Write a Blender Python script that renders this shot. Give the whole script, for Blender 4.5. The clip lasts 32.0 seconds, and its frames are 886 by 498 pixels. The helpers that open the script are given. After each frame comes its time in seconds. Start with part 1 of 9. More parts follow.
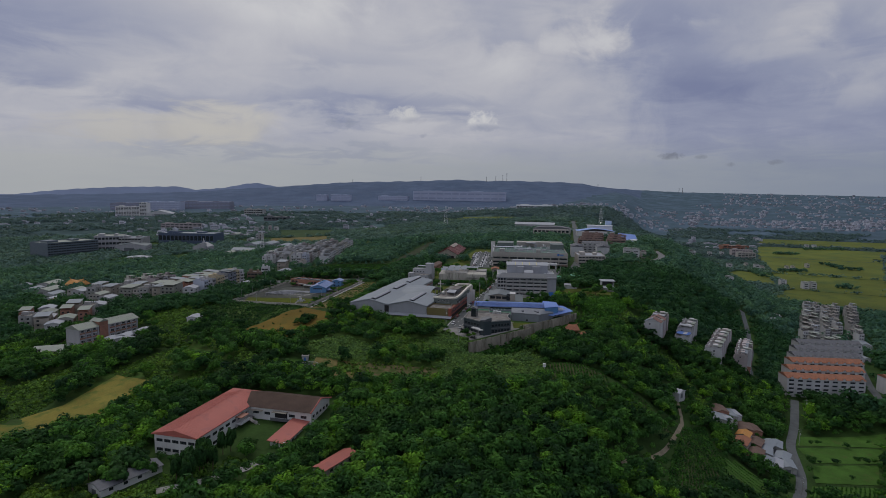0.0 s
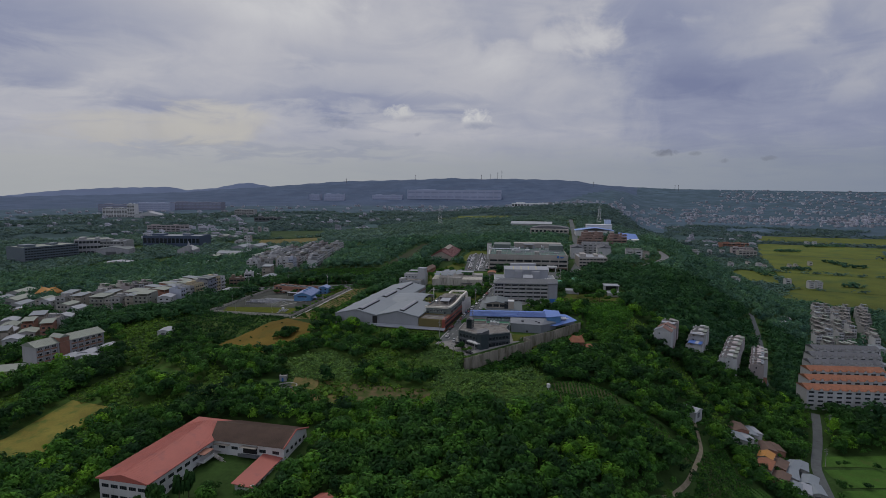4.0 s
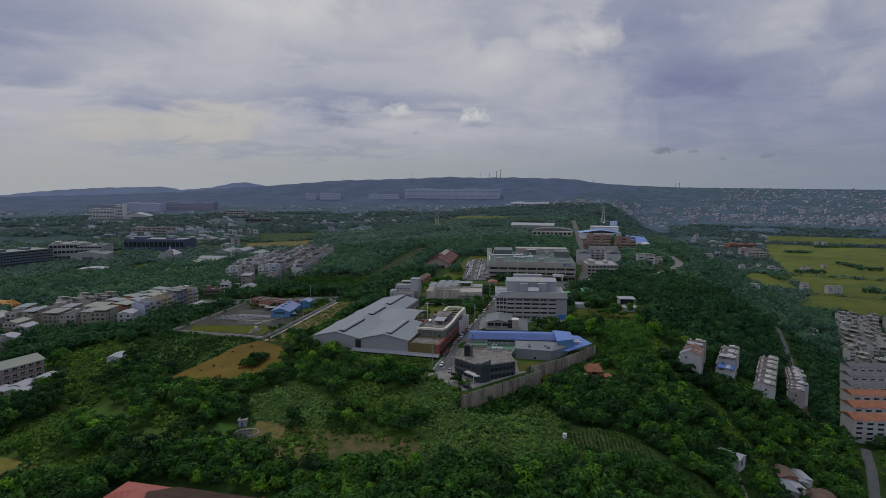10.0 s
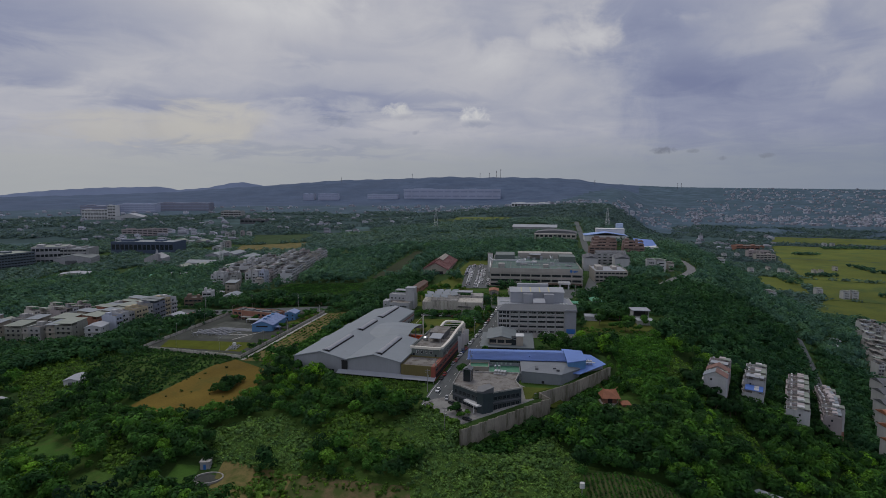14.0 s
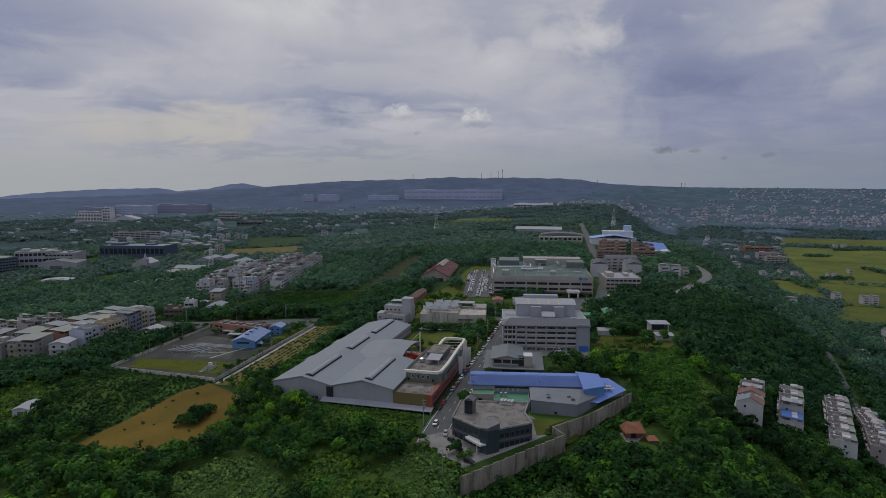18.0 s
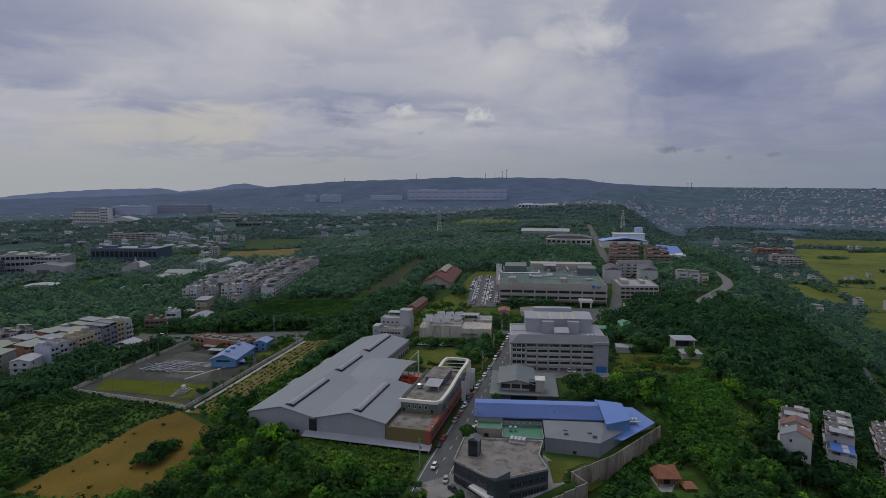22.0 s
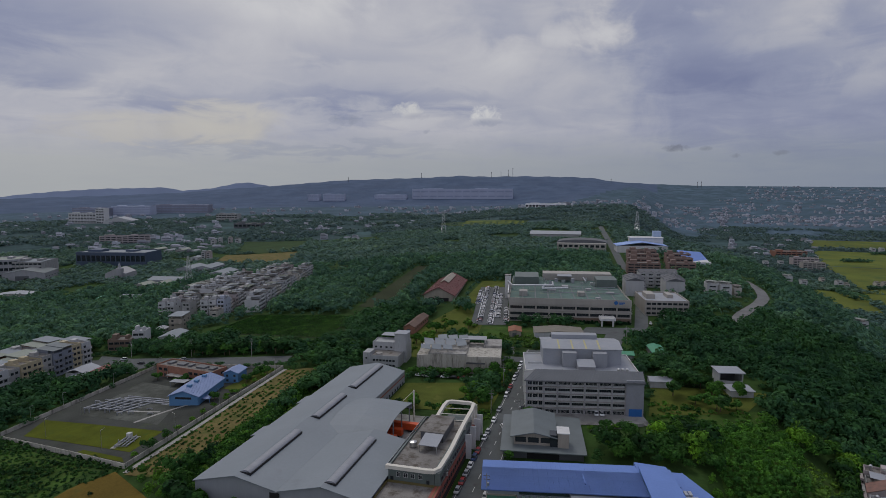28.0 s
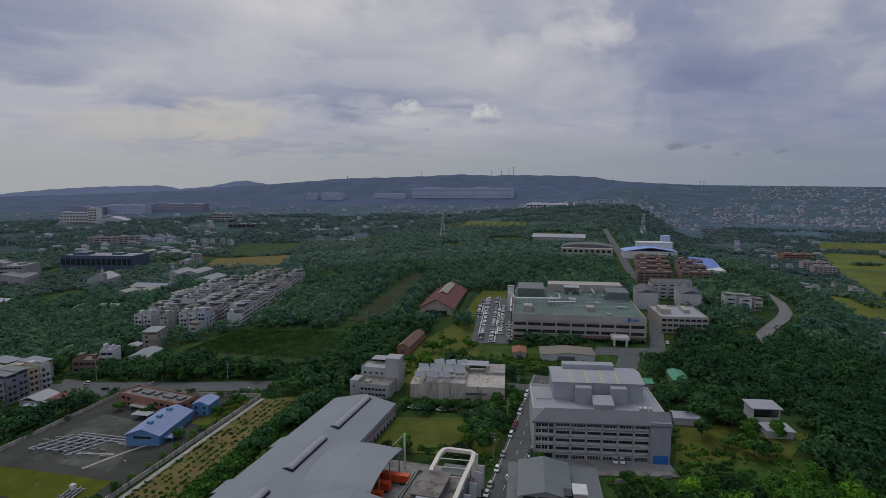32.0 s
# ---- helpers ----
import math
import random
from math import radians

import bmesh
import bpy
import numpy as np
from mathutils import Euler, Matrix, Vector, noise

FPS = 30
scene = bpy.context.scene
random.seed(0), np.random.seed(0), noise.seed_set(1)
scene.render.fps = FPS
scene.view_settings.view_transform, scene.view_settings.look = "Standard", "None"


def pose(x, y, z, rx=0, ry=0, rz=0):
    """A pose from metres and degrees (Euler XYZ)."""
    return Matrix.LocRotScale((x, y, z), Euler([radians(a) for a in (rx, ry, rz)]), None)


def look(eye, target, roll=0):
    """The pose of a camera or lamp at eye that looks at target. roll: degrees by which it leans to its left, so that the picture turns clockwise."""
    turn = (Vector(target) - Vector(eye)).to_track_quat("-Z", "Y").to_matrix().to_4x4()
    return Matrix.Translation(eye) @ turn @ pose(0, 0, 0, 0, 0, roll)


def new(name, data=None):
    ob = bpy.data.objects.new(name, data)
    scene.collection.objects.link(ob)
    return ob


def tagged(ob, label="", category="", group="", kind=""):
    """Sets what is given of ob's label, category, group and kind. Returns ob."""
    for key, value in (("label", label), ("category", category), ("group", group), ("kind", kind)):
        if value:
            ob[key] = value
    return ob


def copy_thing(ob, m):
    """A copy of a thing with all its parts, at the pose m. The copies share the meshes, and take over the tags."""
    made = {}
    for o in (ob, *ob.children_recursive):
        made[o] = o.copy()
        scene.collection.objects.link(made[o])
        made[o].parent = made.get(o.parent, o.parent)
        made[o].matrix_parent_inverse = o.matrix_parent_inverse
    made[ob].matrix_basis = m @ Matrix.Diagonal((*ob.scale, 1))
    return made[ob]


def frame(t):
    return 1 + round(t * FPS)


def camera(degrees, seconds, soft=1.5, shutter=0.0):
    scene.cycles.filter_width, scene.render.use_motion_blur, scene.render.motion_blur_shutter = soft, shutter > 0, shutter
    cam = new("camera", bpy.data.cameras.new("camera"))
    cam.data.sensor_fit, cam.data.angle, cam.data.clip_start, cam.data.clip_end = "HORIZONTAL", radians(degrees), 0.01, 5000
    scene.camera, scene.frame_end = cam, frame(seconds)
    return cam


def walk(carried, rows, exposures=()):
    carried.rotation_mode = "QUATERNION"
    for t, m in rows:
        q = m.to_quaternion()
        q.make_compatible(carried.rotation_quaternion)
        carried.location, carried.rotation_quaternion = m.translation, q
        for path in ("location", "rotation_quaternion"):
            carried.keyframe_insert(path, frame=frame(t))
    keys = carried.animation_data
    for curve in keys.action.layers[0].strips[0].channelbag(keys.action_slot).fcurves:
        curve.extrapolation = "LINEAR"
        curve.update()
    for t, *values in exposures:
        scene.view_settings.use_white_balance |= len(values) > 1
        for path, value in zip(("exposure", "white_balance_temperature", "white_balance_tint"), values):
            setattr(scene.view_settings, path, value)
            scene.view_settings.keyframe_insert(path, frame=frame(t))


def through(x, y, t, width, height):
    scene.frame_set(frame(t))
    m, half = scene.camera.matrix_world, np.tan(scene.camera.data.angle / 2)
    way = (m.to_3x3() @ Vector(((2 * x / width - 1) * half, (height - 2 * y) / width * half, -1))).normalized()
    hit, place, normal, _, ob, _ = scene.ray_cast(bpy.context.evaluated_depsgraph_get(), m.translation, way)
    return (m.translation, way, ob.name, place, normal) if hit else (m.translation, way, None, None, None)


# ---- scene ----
cam = camera(74.2, 32.0, 0.35)

PATH = [
    (0.0, (-0.38, 1.07, 114.64), (-31.327, 95.617, 104.443), 0.69),
    (1.0, (-2.54, 9.15, 114.89), (-33.180, 103.789, 104.628), 0.62),
    (2.0, (-4.75, 17.43, 115.21), (-35.145, 112.140, 104.884), 0.53),
    (3.0, (-6.99, 25.89, 115.59), (-37.198, 120.650, 105.186), 0.41),
    (6.0, (-13.90, 52.10, 116.90), (-44.282, 146.779, 106.318), 0.04),
    (7.0, (-16.25, 61.04, 117.36), (-46.528, 155.748, 106.726), 0.05),
    (8.0, (-18.62, 70.05, 117.80), (-48.722, 164.812, 107.143), 0.06),
    (9.0, (-21.01, 79.11, 118.23), (-50.996, 173.907, 107.537), 0.08),
    (10.0, (-23.41, 88.21, 118.63), (-53.363, 183.015, 107.914), 0.11),
    (11.0, (-25.83, 97.33, 119.01), (-55.777, 192.136, 108.275), 0.12),
    (12.0, (-28.25, 106.46, 119.35), (-58.214, 201.261, 108.604), 0.11),
    (13.0, (-30.68, 115.59, 119.67), (-60.637, 210.391, 108.907), 0.10),
    (14.0, (-33.12, 124.71, 119.94), (-63.050, 219.513, 109.183), 0.09),
    (17.0, (-40.44, 151.89, 120.61), (-70.461, 246.681, 109.951), -0.02),
    (18.0, (-42.89, 160.88, 120.80), (-73.082, 255.609, 110.118), -0.06),
    (19.0, (-45.34, 169.82, 120.97), (-75.752, 264.477, 110.292), -0.08),
    (20.0, (-47.78, 178.71, 121.15), (-78.379, 273.312, 110.476), -0.09),
    (21.0, (-50.23, 187.55, 121.34), (-80.941, 282.118, 110.661), -0.11),
    (22.0, (-52.67, 196.35, 121.55), (-83.487, 290.879, 110.854), -0.10),
    (23.0, (-55.12, 205.10, 121.81), (-85.990, 299.610, 111.102), -0.08),
    (24.0, (-57.56, 213.81, 122.13), (-88.420, 308.325, 111.428), -0.08),
    (25.0, (-60.01, 222.48, 122.52), (-90.798, 317.018, 111.825), -0.10),
    (28.0, (-67.36, 248.33, 124.34), (-99.066, 342.536, 113.400), -0.15),
    (29.0, (-69.82, 256.92, 125.24), (-101.598, 351.082, 114.112), -0.10),
    (30.0, (-72.28, 265.52, 126.33), (-104.082, 359.660, 115.084), -0.08),
    (31.0, (-74.76, 274.14, 127.64), (-106.506, 368.290, 116.353), -0.07),
    (32.0, (-77.24, 282.79, 129.19), (-108.940, 376.957, 117.902), -0.01),
]
walk(cam, [(t, look(eye, target, roll)) for t, eye, target, roll in PATH])

# ---- sky, sun, exposure ----
SUN_TURN, SUN_RISE = radians(-42), radians(58)
scene.view_settings.exposure = 0.0
world = bpy.data.worlds.new("overcast_sky")
scene.world = world
world.use_nodes = True


def link(tree, a, b):
    tree.links.new(a, b)


def math_node(tree, op, a, b=None, clamp=False):
    n = tree.nodes.new("ShaderNodeMath")
    n.operation, n.use_clamp = op, clamp
    for k, v in enumerate((a, b)):
        if v is None:
            continue
        if isinstance(v, (int, float)):
            n.inputs[k].default_value = v
        else:
            tree.links.new(v, n.inputs[k])
    return n.outputs[0]


def ramp_node(tree, fac, stops):
    n = tree.nodes.new("ShaderNodeValToRGB")
    while len(n.color_ramp.elements) < len(stops):
        n.color_ramp.elements.new(0.5)
    for e, (p, c) in zip(n.color_ramp.elements, stops):
        e.position, e.color = p, (*c, 1) if len(c) == 3 else c
    tree.links.new(fac, n.inputs[0])
    return n.outputs[0]


def mix_node(tree, fac, a, b, how="MIX"):
    n = tree.nodes.new("ShaderNodeMix")
    n.data_type, n.blend_type = "RGBA", how
    for k, v in ((0, fac), (6, a), (7, b)):
        if isinstance(v, (int, float)):
            n.inputs[k].default_value = v
        elif isinstance(v, tuple):
            n.inputs[k].default_value = (*v, 1)
        else:
            tree.links.new(v, n.inputs[k])
    return n.outputs[2]


def noise_node(tree, vec, scale, detail=5.0, rough=0.55, distortion=0.0):
    n = tree.nodes.new("ShaderNodeTexNoise")
    n.inputs["Scale"].default_value, n.inputs["Detail"].default_value = scale, detail
    n.inputs["Roughness"].default_value, n.inputs["Distortion"].default_value = rough, distortion
    if vec is not None:
        tree.links.new(vec, n.inputs["Vector"])
    return n.outputs["Fac"]


# soft places in the cloud deck: bearing and rise of the middle, half width, half height, how much thicker (+) or thinner (-)
THIN_CLOUD = ((-0.582, 0.276, 0.13, 0.045, -0.30), (-0.090, 0.236, 0.060, 0.030, -0.34), (-0.154, 0.268, 0.085, 0.034, -0.16), (-0.235, 0.188, 0.19, 0.062, -0.17), (-0.440, 0.240, 0.20, 0.063, -0.10), (-0.66, 0.215, 0.18, 0.045, -0.05), (0.191, 0.200, 0.070, 0.026, -0.16), (0.082, 0.252, 0.036, 0.014, -0.14), (0.227, 0.240, 0.055, 0.020, -0.12), (0.285, 0.147, 0.050, 0.034, -0.14), (-0.348, 0.084, 0.16, 0.022, -0.09), (-0.672, 0.097, 0.065, 0.030, -0.20), (-0.823, 0.085, 0.09, 0.018, -0.13))
THICK_CLOUD = ((0.099, 0.161, 0.13, 0.060, 0.20), (0.022, 0.246, 0.115, 0.060, 0.26), (0.167, 0.172, 0.171, 0.046, 0.14), (0.223, 0.085, 0.26, 0.080, 0.20), (0.290, 0.218, 0.060, 0.035, 0.14), (0.053, 0.085, 0.080, 0.055, 0.09), (-0.917, 0.153, 0.075, 0.028, 0.20), (-0.93, 0.225, 0.22, 0.060, 0.30), (-0.766, 0.130, 0.14, 0.020, 0.20), (-0.533, 0.142, 0.15, 0.023, 0.20), (-0.348, 0.138, 0.15, 0.022, 0.18), (-0.600, 0.058, 0.30, 0.013, 0.20), (-0.80, 0.046, 0.10, 0.009, 0.10), (-0.461, 0.107, 0.090, 0.014, 0.07), (-0.513, 0.208, 0.12, 0.018, 0.10), (-0.217, 0.241, 0.070, 0.017, 0.09))
# small clouds under the deck: bearing, rise, half width, half height, colour, strength
PUFFS = ((-0.672, 0.094, 0.075, 0.032, (0.47, 0.445, 0.38), 0.55), (-0.823, 0.086, 0.10, 0.019, (0.45, 0.43, 0.38), 0.5), (-0.380, 0.123, 0.026, 0.013, (0.56, 0.56, 0.57), 0.9), (-0.252, 0.115, 0.027, 0.018, (0.60, 0.60, 0.61), 0.95), (-0.250, 0.103, 0.024, 0.008, (0.25, 0.275, 0.37), 0.8), (-0.368, 0.113, 0.022, 0.006, (0.32, 0.33, 0.40), 0.5), (-0.486, 0.107, 0.032, 0.010, (0.24, 0.265, 0.35), 0.65), (-0.352, 0.088, 0.008, 0.005, (0.25, 0.27, 0.35), 0.6), (0.050, 0.056, 0.022, 0.006, (0.16, 0.175, 0.225), 0.75), (0.093, 0.054, 0.010, 0.004, (0.18, 0.20, 0.25), 0.6), (0.134, 0.042, 0.010, 0.004, (0.18, 0.20, 0.25), 0.55), (0.194, 0.045, 0.011, 0.004, (0.18, 0.20, 0.25), 0.6))


def build_sky():
    tr = world.node_tree
    tr.nodes.clear()
    out = tr.nodes.new("ShaderNodeOutputWorld")
    bg = tr.nodes.new("ShaderNodeBackground")
    sky = tr.nodes.new("ShaderNodeTexSky")
    sky.sky_type, sky.sun_disc = "NISHITA", False
    sky.sun_elevation, sky.sun_rotation = SUN_RISE, SUN_TURN
    sky.air_density, sky.dust_density = 1.0, 4.0
    co = tr.nodes.new("ShaderNodeTexCoord")
    sep = tr.nodes.new("ShaderNodeSeparateXYZ")
    link(tr, co.outputs["Generated"], sep.inputs[0])
    up = math_node(tr, "MAXIMUM", sep.outputs[2], 0.0)
    # cloud deck: the way up is flattened, so that banks lie in streaks low down
    low = math_node(tr, "ADD", up, 0.16)
    flat = tr.nodes.new("ShaderNodeCombineXYZ")
    link(tr, math_node(tr, "DIVIDE", sep.outputs[0], low), flat.inputs[0])
    link(tr, math_node(tr, "DIVIDE", sep.outputs[1], low), flat.inputs[1])
    big = noise_node(tr, flat.outputs[0], 0.9, 4.0, 0.5, 0.5)
    fine = noise_node(tr, flat.outputs[0], 2.6, 7.0, 0.58, 0.6)
    puff = noise_node(tr, co.outputs["Generated"], 9.0, 7.0, 0.6, 0.5)
    rag = noise_node(tr, co.outputs["Generated"], 62.0, 6.0, 0.62, 0.6)
    # bearing and rise, a little ragged
    here = tr.nodes.new("ShaderNodeCombineXYZ")
    bearing = math_node(tr, "ARCTAN2", sep.outputs[0], sep.outputs[1])
    for k, (sock, shift) in enumerate(((bearing, 0.26), (sep.outputs[2], 0.10))):
        wob = math_node(tr, "MULTIPLY", math_node(tr, "SUBTRACT", (puff, fine)[k], 0.5), shift)
        link(tr, math_node(tr, "ADD", sock, wob), here.inputs[k])
    sharp = tr.nodes.new("ShaderNodeCombineXYZ")
    link(tr, bearing, sharp.inputs[0])
    link(tr, sep.outputs[2], sharp.inputs[1])

    def patch(at, a, z, ra, rz, ragged=0.0):
        """One minus the squared distance from a soft oval in the sky, none outside it."""
        n = tr.nodes.new("ShaderNodeVectorMath")
        n.operation = "MULTIPLY_ADD"
        link(tr, at.outputs[0], n.inputs[0])
        n.inputs[1].default_value, n.inputs[2].default_value = (1 / ra, 1 / rz, 0), (-a / ra, -z / rz, 0)
        d = tr.nodes.new("ShaderNodeVectorMath")
        d.operation = "DOT_PRODUCT"
        link(tr, n.outputs[0], d.inputs[0])
        link(tr, n.outputs[0], d.inputs[1])
        r2 = d.outputs["Value"]
        if ragged:
            r2 = math_node(tr, "ADD", r2, math_node(tr, "MULTIPLY", math_node(tr, "SUBTRACT", rag, 0.40), ragged))
        return math_node(tr, "SUBTRACT", 1.0, r2, True)

    dens = math_node(tr, "ADD", math_node(tr, "MULTIPLY", big, 0.34), math_node(tr, "MULTIPLY", fine, 0.38))
    dens = math_node(tr, "ADD", dens, math_node(tr, "MULTIPLY", puff, 0.22))
    dens = math_node(tr, "ADD", dens, math_node(tr, "MULTIPLY", sep.outputs[0], 0.13))
    for a, z, ra, rz, amount in THIN_CLOUD + THICK_CLOUD:
        m = patch(here, a, z, ra * 1.25, rz * 1.25)
        dens = math_node(tr, "ADD", dens, math_node(tr, "MULTIPLY", math_node(tr, "MULTIPLY", m, m), amount * 0.92))
    deck = ramp_node(tr, dens, ((0.10, (0.56, 0.56, 0.585)), (0.32, (0.450, 0.454, 0.505)), (0.48, (0.358, 0.374, 0.455)), (0.64, (0.265, 0.290, 0.405)), (0.86, (0.180, 0.205, 0.335))))
    # clear pale air under the deck, duller to the east
    warm = ramp_node(tr, math_node(tr, "ADD", math_node(tr, "MULTIPLY", sep.outputs[0], 0.8), 0.62), ((0.0, (0.385, 0.405, 0.420)), (0.38, (0.320, 0.348, 0.382)), (0.9, (0.215, 0.255, 0.330))))
    hz = ramp_node(tr, math_node(tr, "ADD", up, math_node(tr, "MULTIPLY", math_node(tr, "SUBTRACT", fine, 0.5), 0.05)), ((0.0, (0.9, 0.9, 0.9)), (0.035, (0.8, 0.8, 0.8)), (0.085, (0.0, 0.0, 0.0))))
    col = mix_node(tr, hz, deck, warm)
    for a, z, ra, rz, tone, power in PUFFS:
        small = ra < 0.05
        m = patch(sharp if small else here, a, z, ra * (1.15 if small else 1.3), rz * (1.15 if small else 1.3), 2.6 if small else 0.0)
        m = ramp_node(tr, m, ((0.0, (0, 0, 0)), (0.85 if small else 1.0, (power,) * 3)))
        col = mix_node(tr, m, col, tone)
    # unseen brightness added in the half of the sky behind the first view, to lift the walls that face it; more
    # overhead too
    back = math_node(tr, "MULTIPLY", math_node(tr, "MAXIMUM", math_node(tr, "MULTIPLY", sep.outputs[1], -1.0), 0.0), 0.5)
    over = math_node(tr, "MULTIPLY", math_node(tr, "MAXIMUM", math_node(tr, "SUBTRACT", up, 0.36), 0.0), 0.35)
    gain = math_node(tr, "ADD", math_node(tr, "ADD", back, over), 1.0)
    grey = tr.nodes.new("ShaderNodeCombineXYZ")
    for k in range(3):
        link(tr, gain, grey.inputs[k])
    col = mix_node(tr, 1.0, col, grey.outputs[0], "MULTIPLY")
    both = mix_node(tr, 0.93, mix_node(tr, 1.0, sky.outputs[0], (0.06, 0.06, 0.06), "MULTIPLY"), col)
    link(tr, both, bg.inputs[0])
    bg.inputs[1].default_value = 1.0
    link(tr, bg.outputs[0], out.inputs[0])


build_sky()
sun = new("sun", bpy.data.lights.new("sun", "SUN"))
sun.data.energy, sun.data.angle, sun.data.color = 0.85, radians(24), (1.0, 0.95, 0.88)
sun.matrix_world = look((0, 0, 0), (-math.sin(-SUN_TURN) * -1 * math.cos(SUN_RISE), -math.cos(SUN_TURN) * math.cos(SUN_RISE), -math.sin(SUN_RISE)))


# ---- materials ----
def coords(tr, object_space=False):
    n = tr.nodes.new("ShaderNodeTexCoord" if object_space else "ShaderNodeNewGeometry")
    return n.outputs["Object"] if object_space else n.outputs["Position"]


def material(name, colour, rough=0.8, metal=0.0, vary=0.25, scale=0.5, fine=6.0, bump=0.1, dirt=None, dirt_at=0.62, island=0.0, piece=0.0, streak=False):
    """A painted, stony or leafy surface: two scales of noise, optional stains, optional difference from piece to piece."""
    m = bpy.data.materials.new(name)
    m.use_nodes = True
    tr = m.node_tree
    b = tr.nodes["Principled BSDF"]
    pos = coords(tr)
    if streak:
        mp = tr.nodes.new("ShaderNodeMapping")
        mp.inputs["Scale"].default_value = (1, 1, 0.18)
        link(tr, pos, mp.inputs[0])
        pos = mp.outputs[0]
    a = noise_node(tr, pos, scale, 4.0)
    c = noise_node(tr, pos, fine, 4.0)
    dark = tuple(v * (1 - vary) for v in colour)
    lite = tuple(min(1.0, v * (1 + vary)) for v in colour)
    mix = math_node(tr, "ADD", math_node(tr, "MULTIPLY", a, 0.65), math_node(tr, "MULTIPLY", c, 0.35))
    col = ramp_node(tr, mix, ((0.32, dark), (0.68, lite)))
    if dirt:
        d = ramp_node(tr, noise_node(tr, pos, scale * 1.7, 6.0, 0.65), ((dirt_at - 0.06, (0, 0, 0)), (dirt_at + 0.1, (1, 1, 1))))
        col = mix_node(tr, d, col, dirt)
    for amount, node, socket in ((island, "ShaderNodeNewGeometry", "Random Per Island"), (piece, "ShaderNodeObjectInfo", "Random")):
        if amount:
            r = tr.nodes.new(node).outputs[socket]
            v = ramp_node(tr, r, ((0.0, (1 - amount,) * 3), (1.0, (1 + amount,) * 3)))
            col = mix_node(tr, 1.0, col, v, "MULTIPLY")
    link(tr, col, b.inputs["Base Color"])
    b.inputs["Roughness"].default_value, b.inputs["Metallic"].default_value = rough, metal
    if rough >= 0.9:
        b.inputs["Specular IOR Level"].default_value = 0.12
    if bump:
        n = tr.nodes.new("ShaderNodeBump")
        n.inputs["Strength"].default_value, n.inputs["Distance"].default_value = bump, 0.1
        link(tr, c, n.inputs["Height"])
        link(tr, n.outputs[0], b.inputs["Normal"])
    return m


def glass(name, colour):
    m = bpy.data.materials.new(name)
    m.use_nodes = True
    b = m.node_tree.nodes["Principled BSDF"]
    b.inputs["Base Color"].default_value = (*colour, 1)
    b.inputs["Roughness"].default_value, b.inputs["IOR"].default_value = 0.08, 1.5
    return m


def foliage(name, a, b2, c, through=0.36, mottle=0.34):
    m = bpy.data.materials.new(name)
    m.use_nodes = True
    tr = m.node_tree
    b = tr.nodes["Principled BSDF"]
    pos = coords(tr)
    big = noise_node(tr, pos, 0.012, 3.0)
    tree = noise_node(tr, pos, 0.16, 2.0)
    mix = math_node(tr, "ADD", math_node(tr, "MULTIPLY", big, 0.45), math_node(tr, "MULTIPLY", tree, 0.55))
    col = ramp_node(tr, mix, ((0.36, a), (0.5, b2), (0.64, c)))
    r = tr.nodes.new("ShaderNodeNewGeometry").outputs["Random Per Island"]
    v = ramp_node(tr, r, ((0.0, (1 - mottle * 1.1,) * 3), (1.0, (1 + mottle * 1.1,) * 3)))
    col = mix_node(tr, 1.0, col, v, "MULTIPLY")
    # each tree has a tone of its own, from blue-green and dark to yellow-green and light
    own = tr.nodes.new("ShaderNodeAttribute")
    own.attribute_name = "tone"
    k = mottle * 1.5
    col = mix_node(tr, 1.0, col, ramp_node(tr, own.outputs["Fac"], ((0.0, (1 - k, 1 - 0.85 * k, 1 - 0.4 * k)), (0.5, (1.0, 1.0, 1.0)), (1.0, (1 + 0.85 * k, 1 + 0.75 * k, 1 - 0.1 * k)))), "MULTIPLY")
    grain = noise_node(tr, pos, 1.3, 3.0, 0.65)
    col = mix_node(tr, 1.0, col, ramp_node(tr, grain, ((0.34, (0.6,) * 3), (0.66, (1.4,) * 3))), "MULTIPLY")
    link(tr, col, b.inputs["Base Color"])
    b.inputs["Roughness"].default_value = 0.75
    b.inputs["Specular IOR Level"].default_value = 0.12
    # light shines through the leaves
    thru = tr.nodes.new("ShaderNodeBsdfTranslucent")
    link(tr, mix_node(tr, 1.0, col, (1.15, 1.1, 0.8), "MULTIPLY"), thru.inputs["Color"])
    both = tr.nodes.new("ShaderNodeMixShader")
    both.inputs[0].default_value = through
    link(tr, b.outputs[0], both.inputs[1])
    link(tr, thru.outputs[0], both.inputs[2])
    link(tr, both.outputs[0], tr.nodes["Material Output"].inputs["Surface"])
    return m


LEAF = foliage("broad_leaves", (0.020, 0.066, 0.016), (0.040, 0.118, 0.023), (0.078, 0.196, 0.032))
DARKLEAF = foliage("dark_leaves", (0.012, 0.042, 0.014), (0.025, 0.074, 0.020), (0.050, 0.128, 0.028))
LIGHTLEAF = foliage("yellow_green_leaves", (0.052, 0.140, 0.018), (0.088, 0.212, 0.024), (0.142, 0.295, 0.032))
PALMLEAF = foliage("banana_leaves", (0.040, 0.125, 0.020), (0.058, 0.165, 0.026), (0.084, 0.212, 0.034), 0.36, 0.3)
REED = foliage("reed_leaves", (0.068, 0.142, 0.036), (0.094, 0.182, 0.048), (0.132, 0.232, 0.062), 0.3, 0.3)
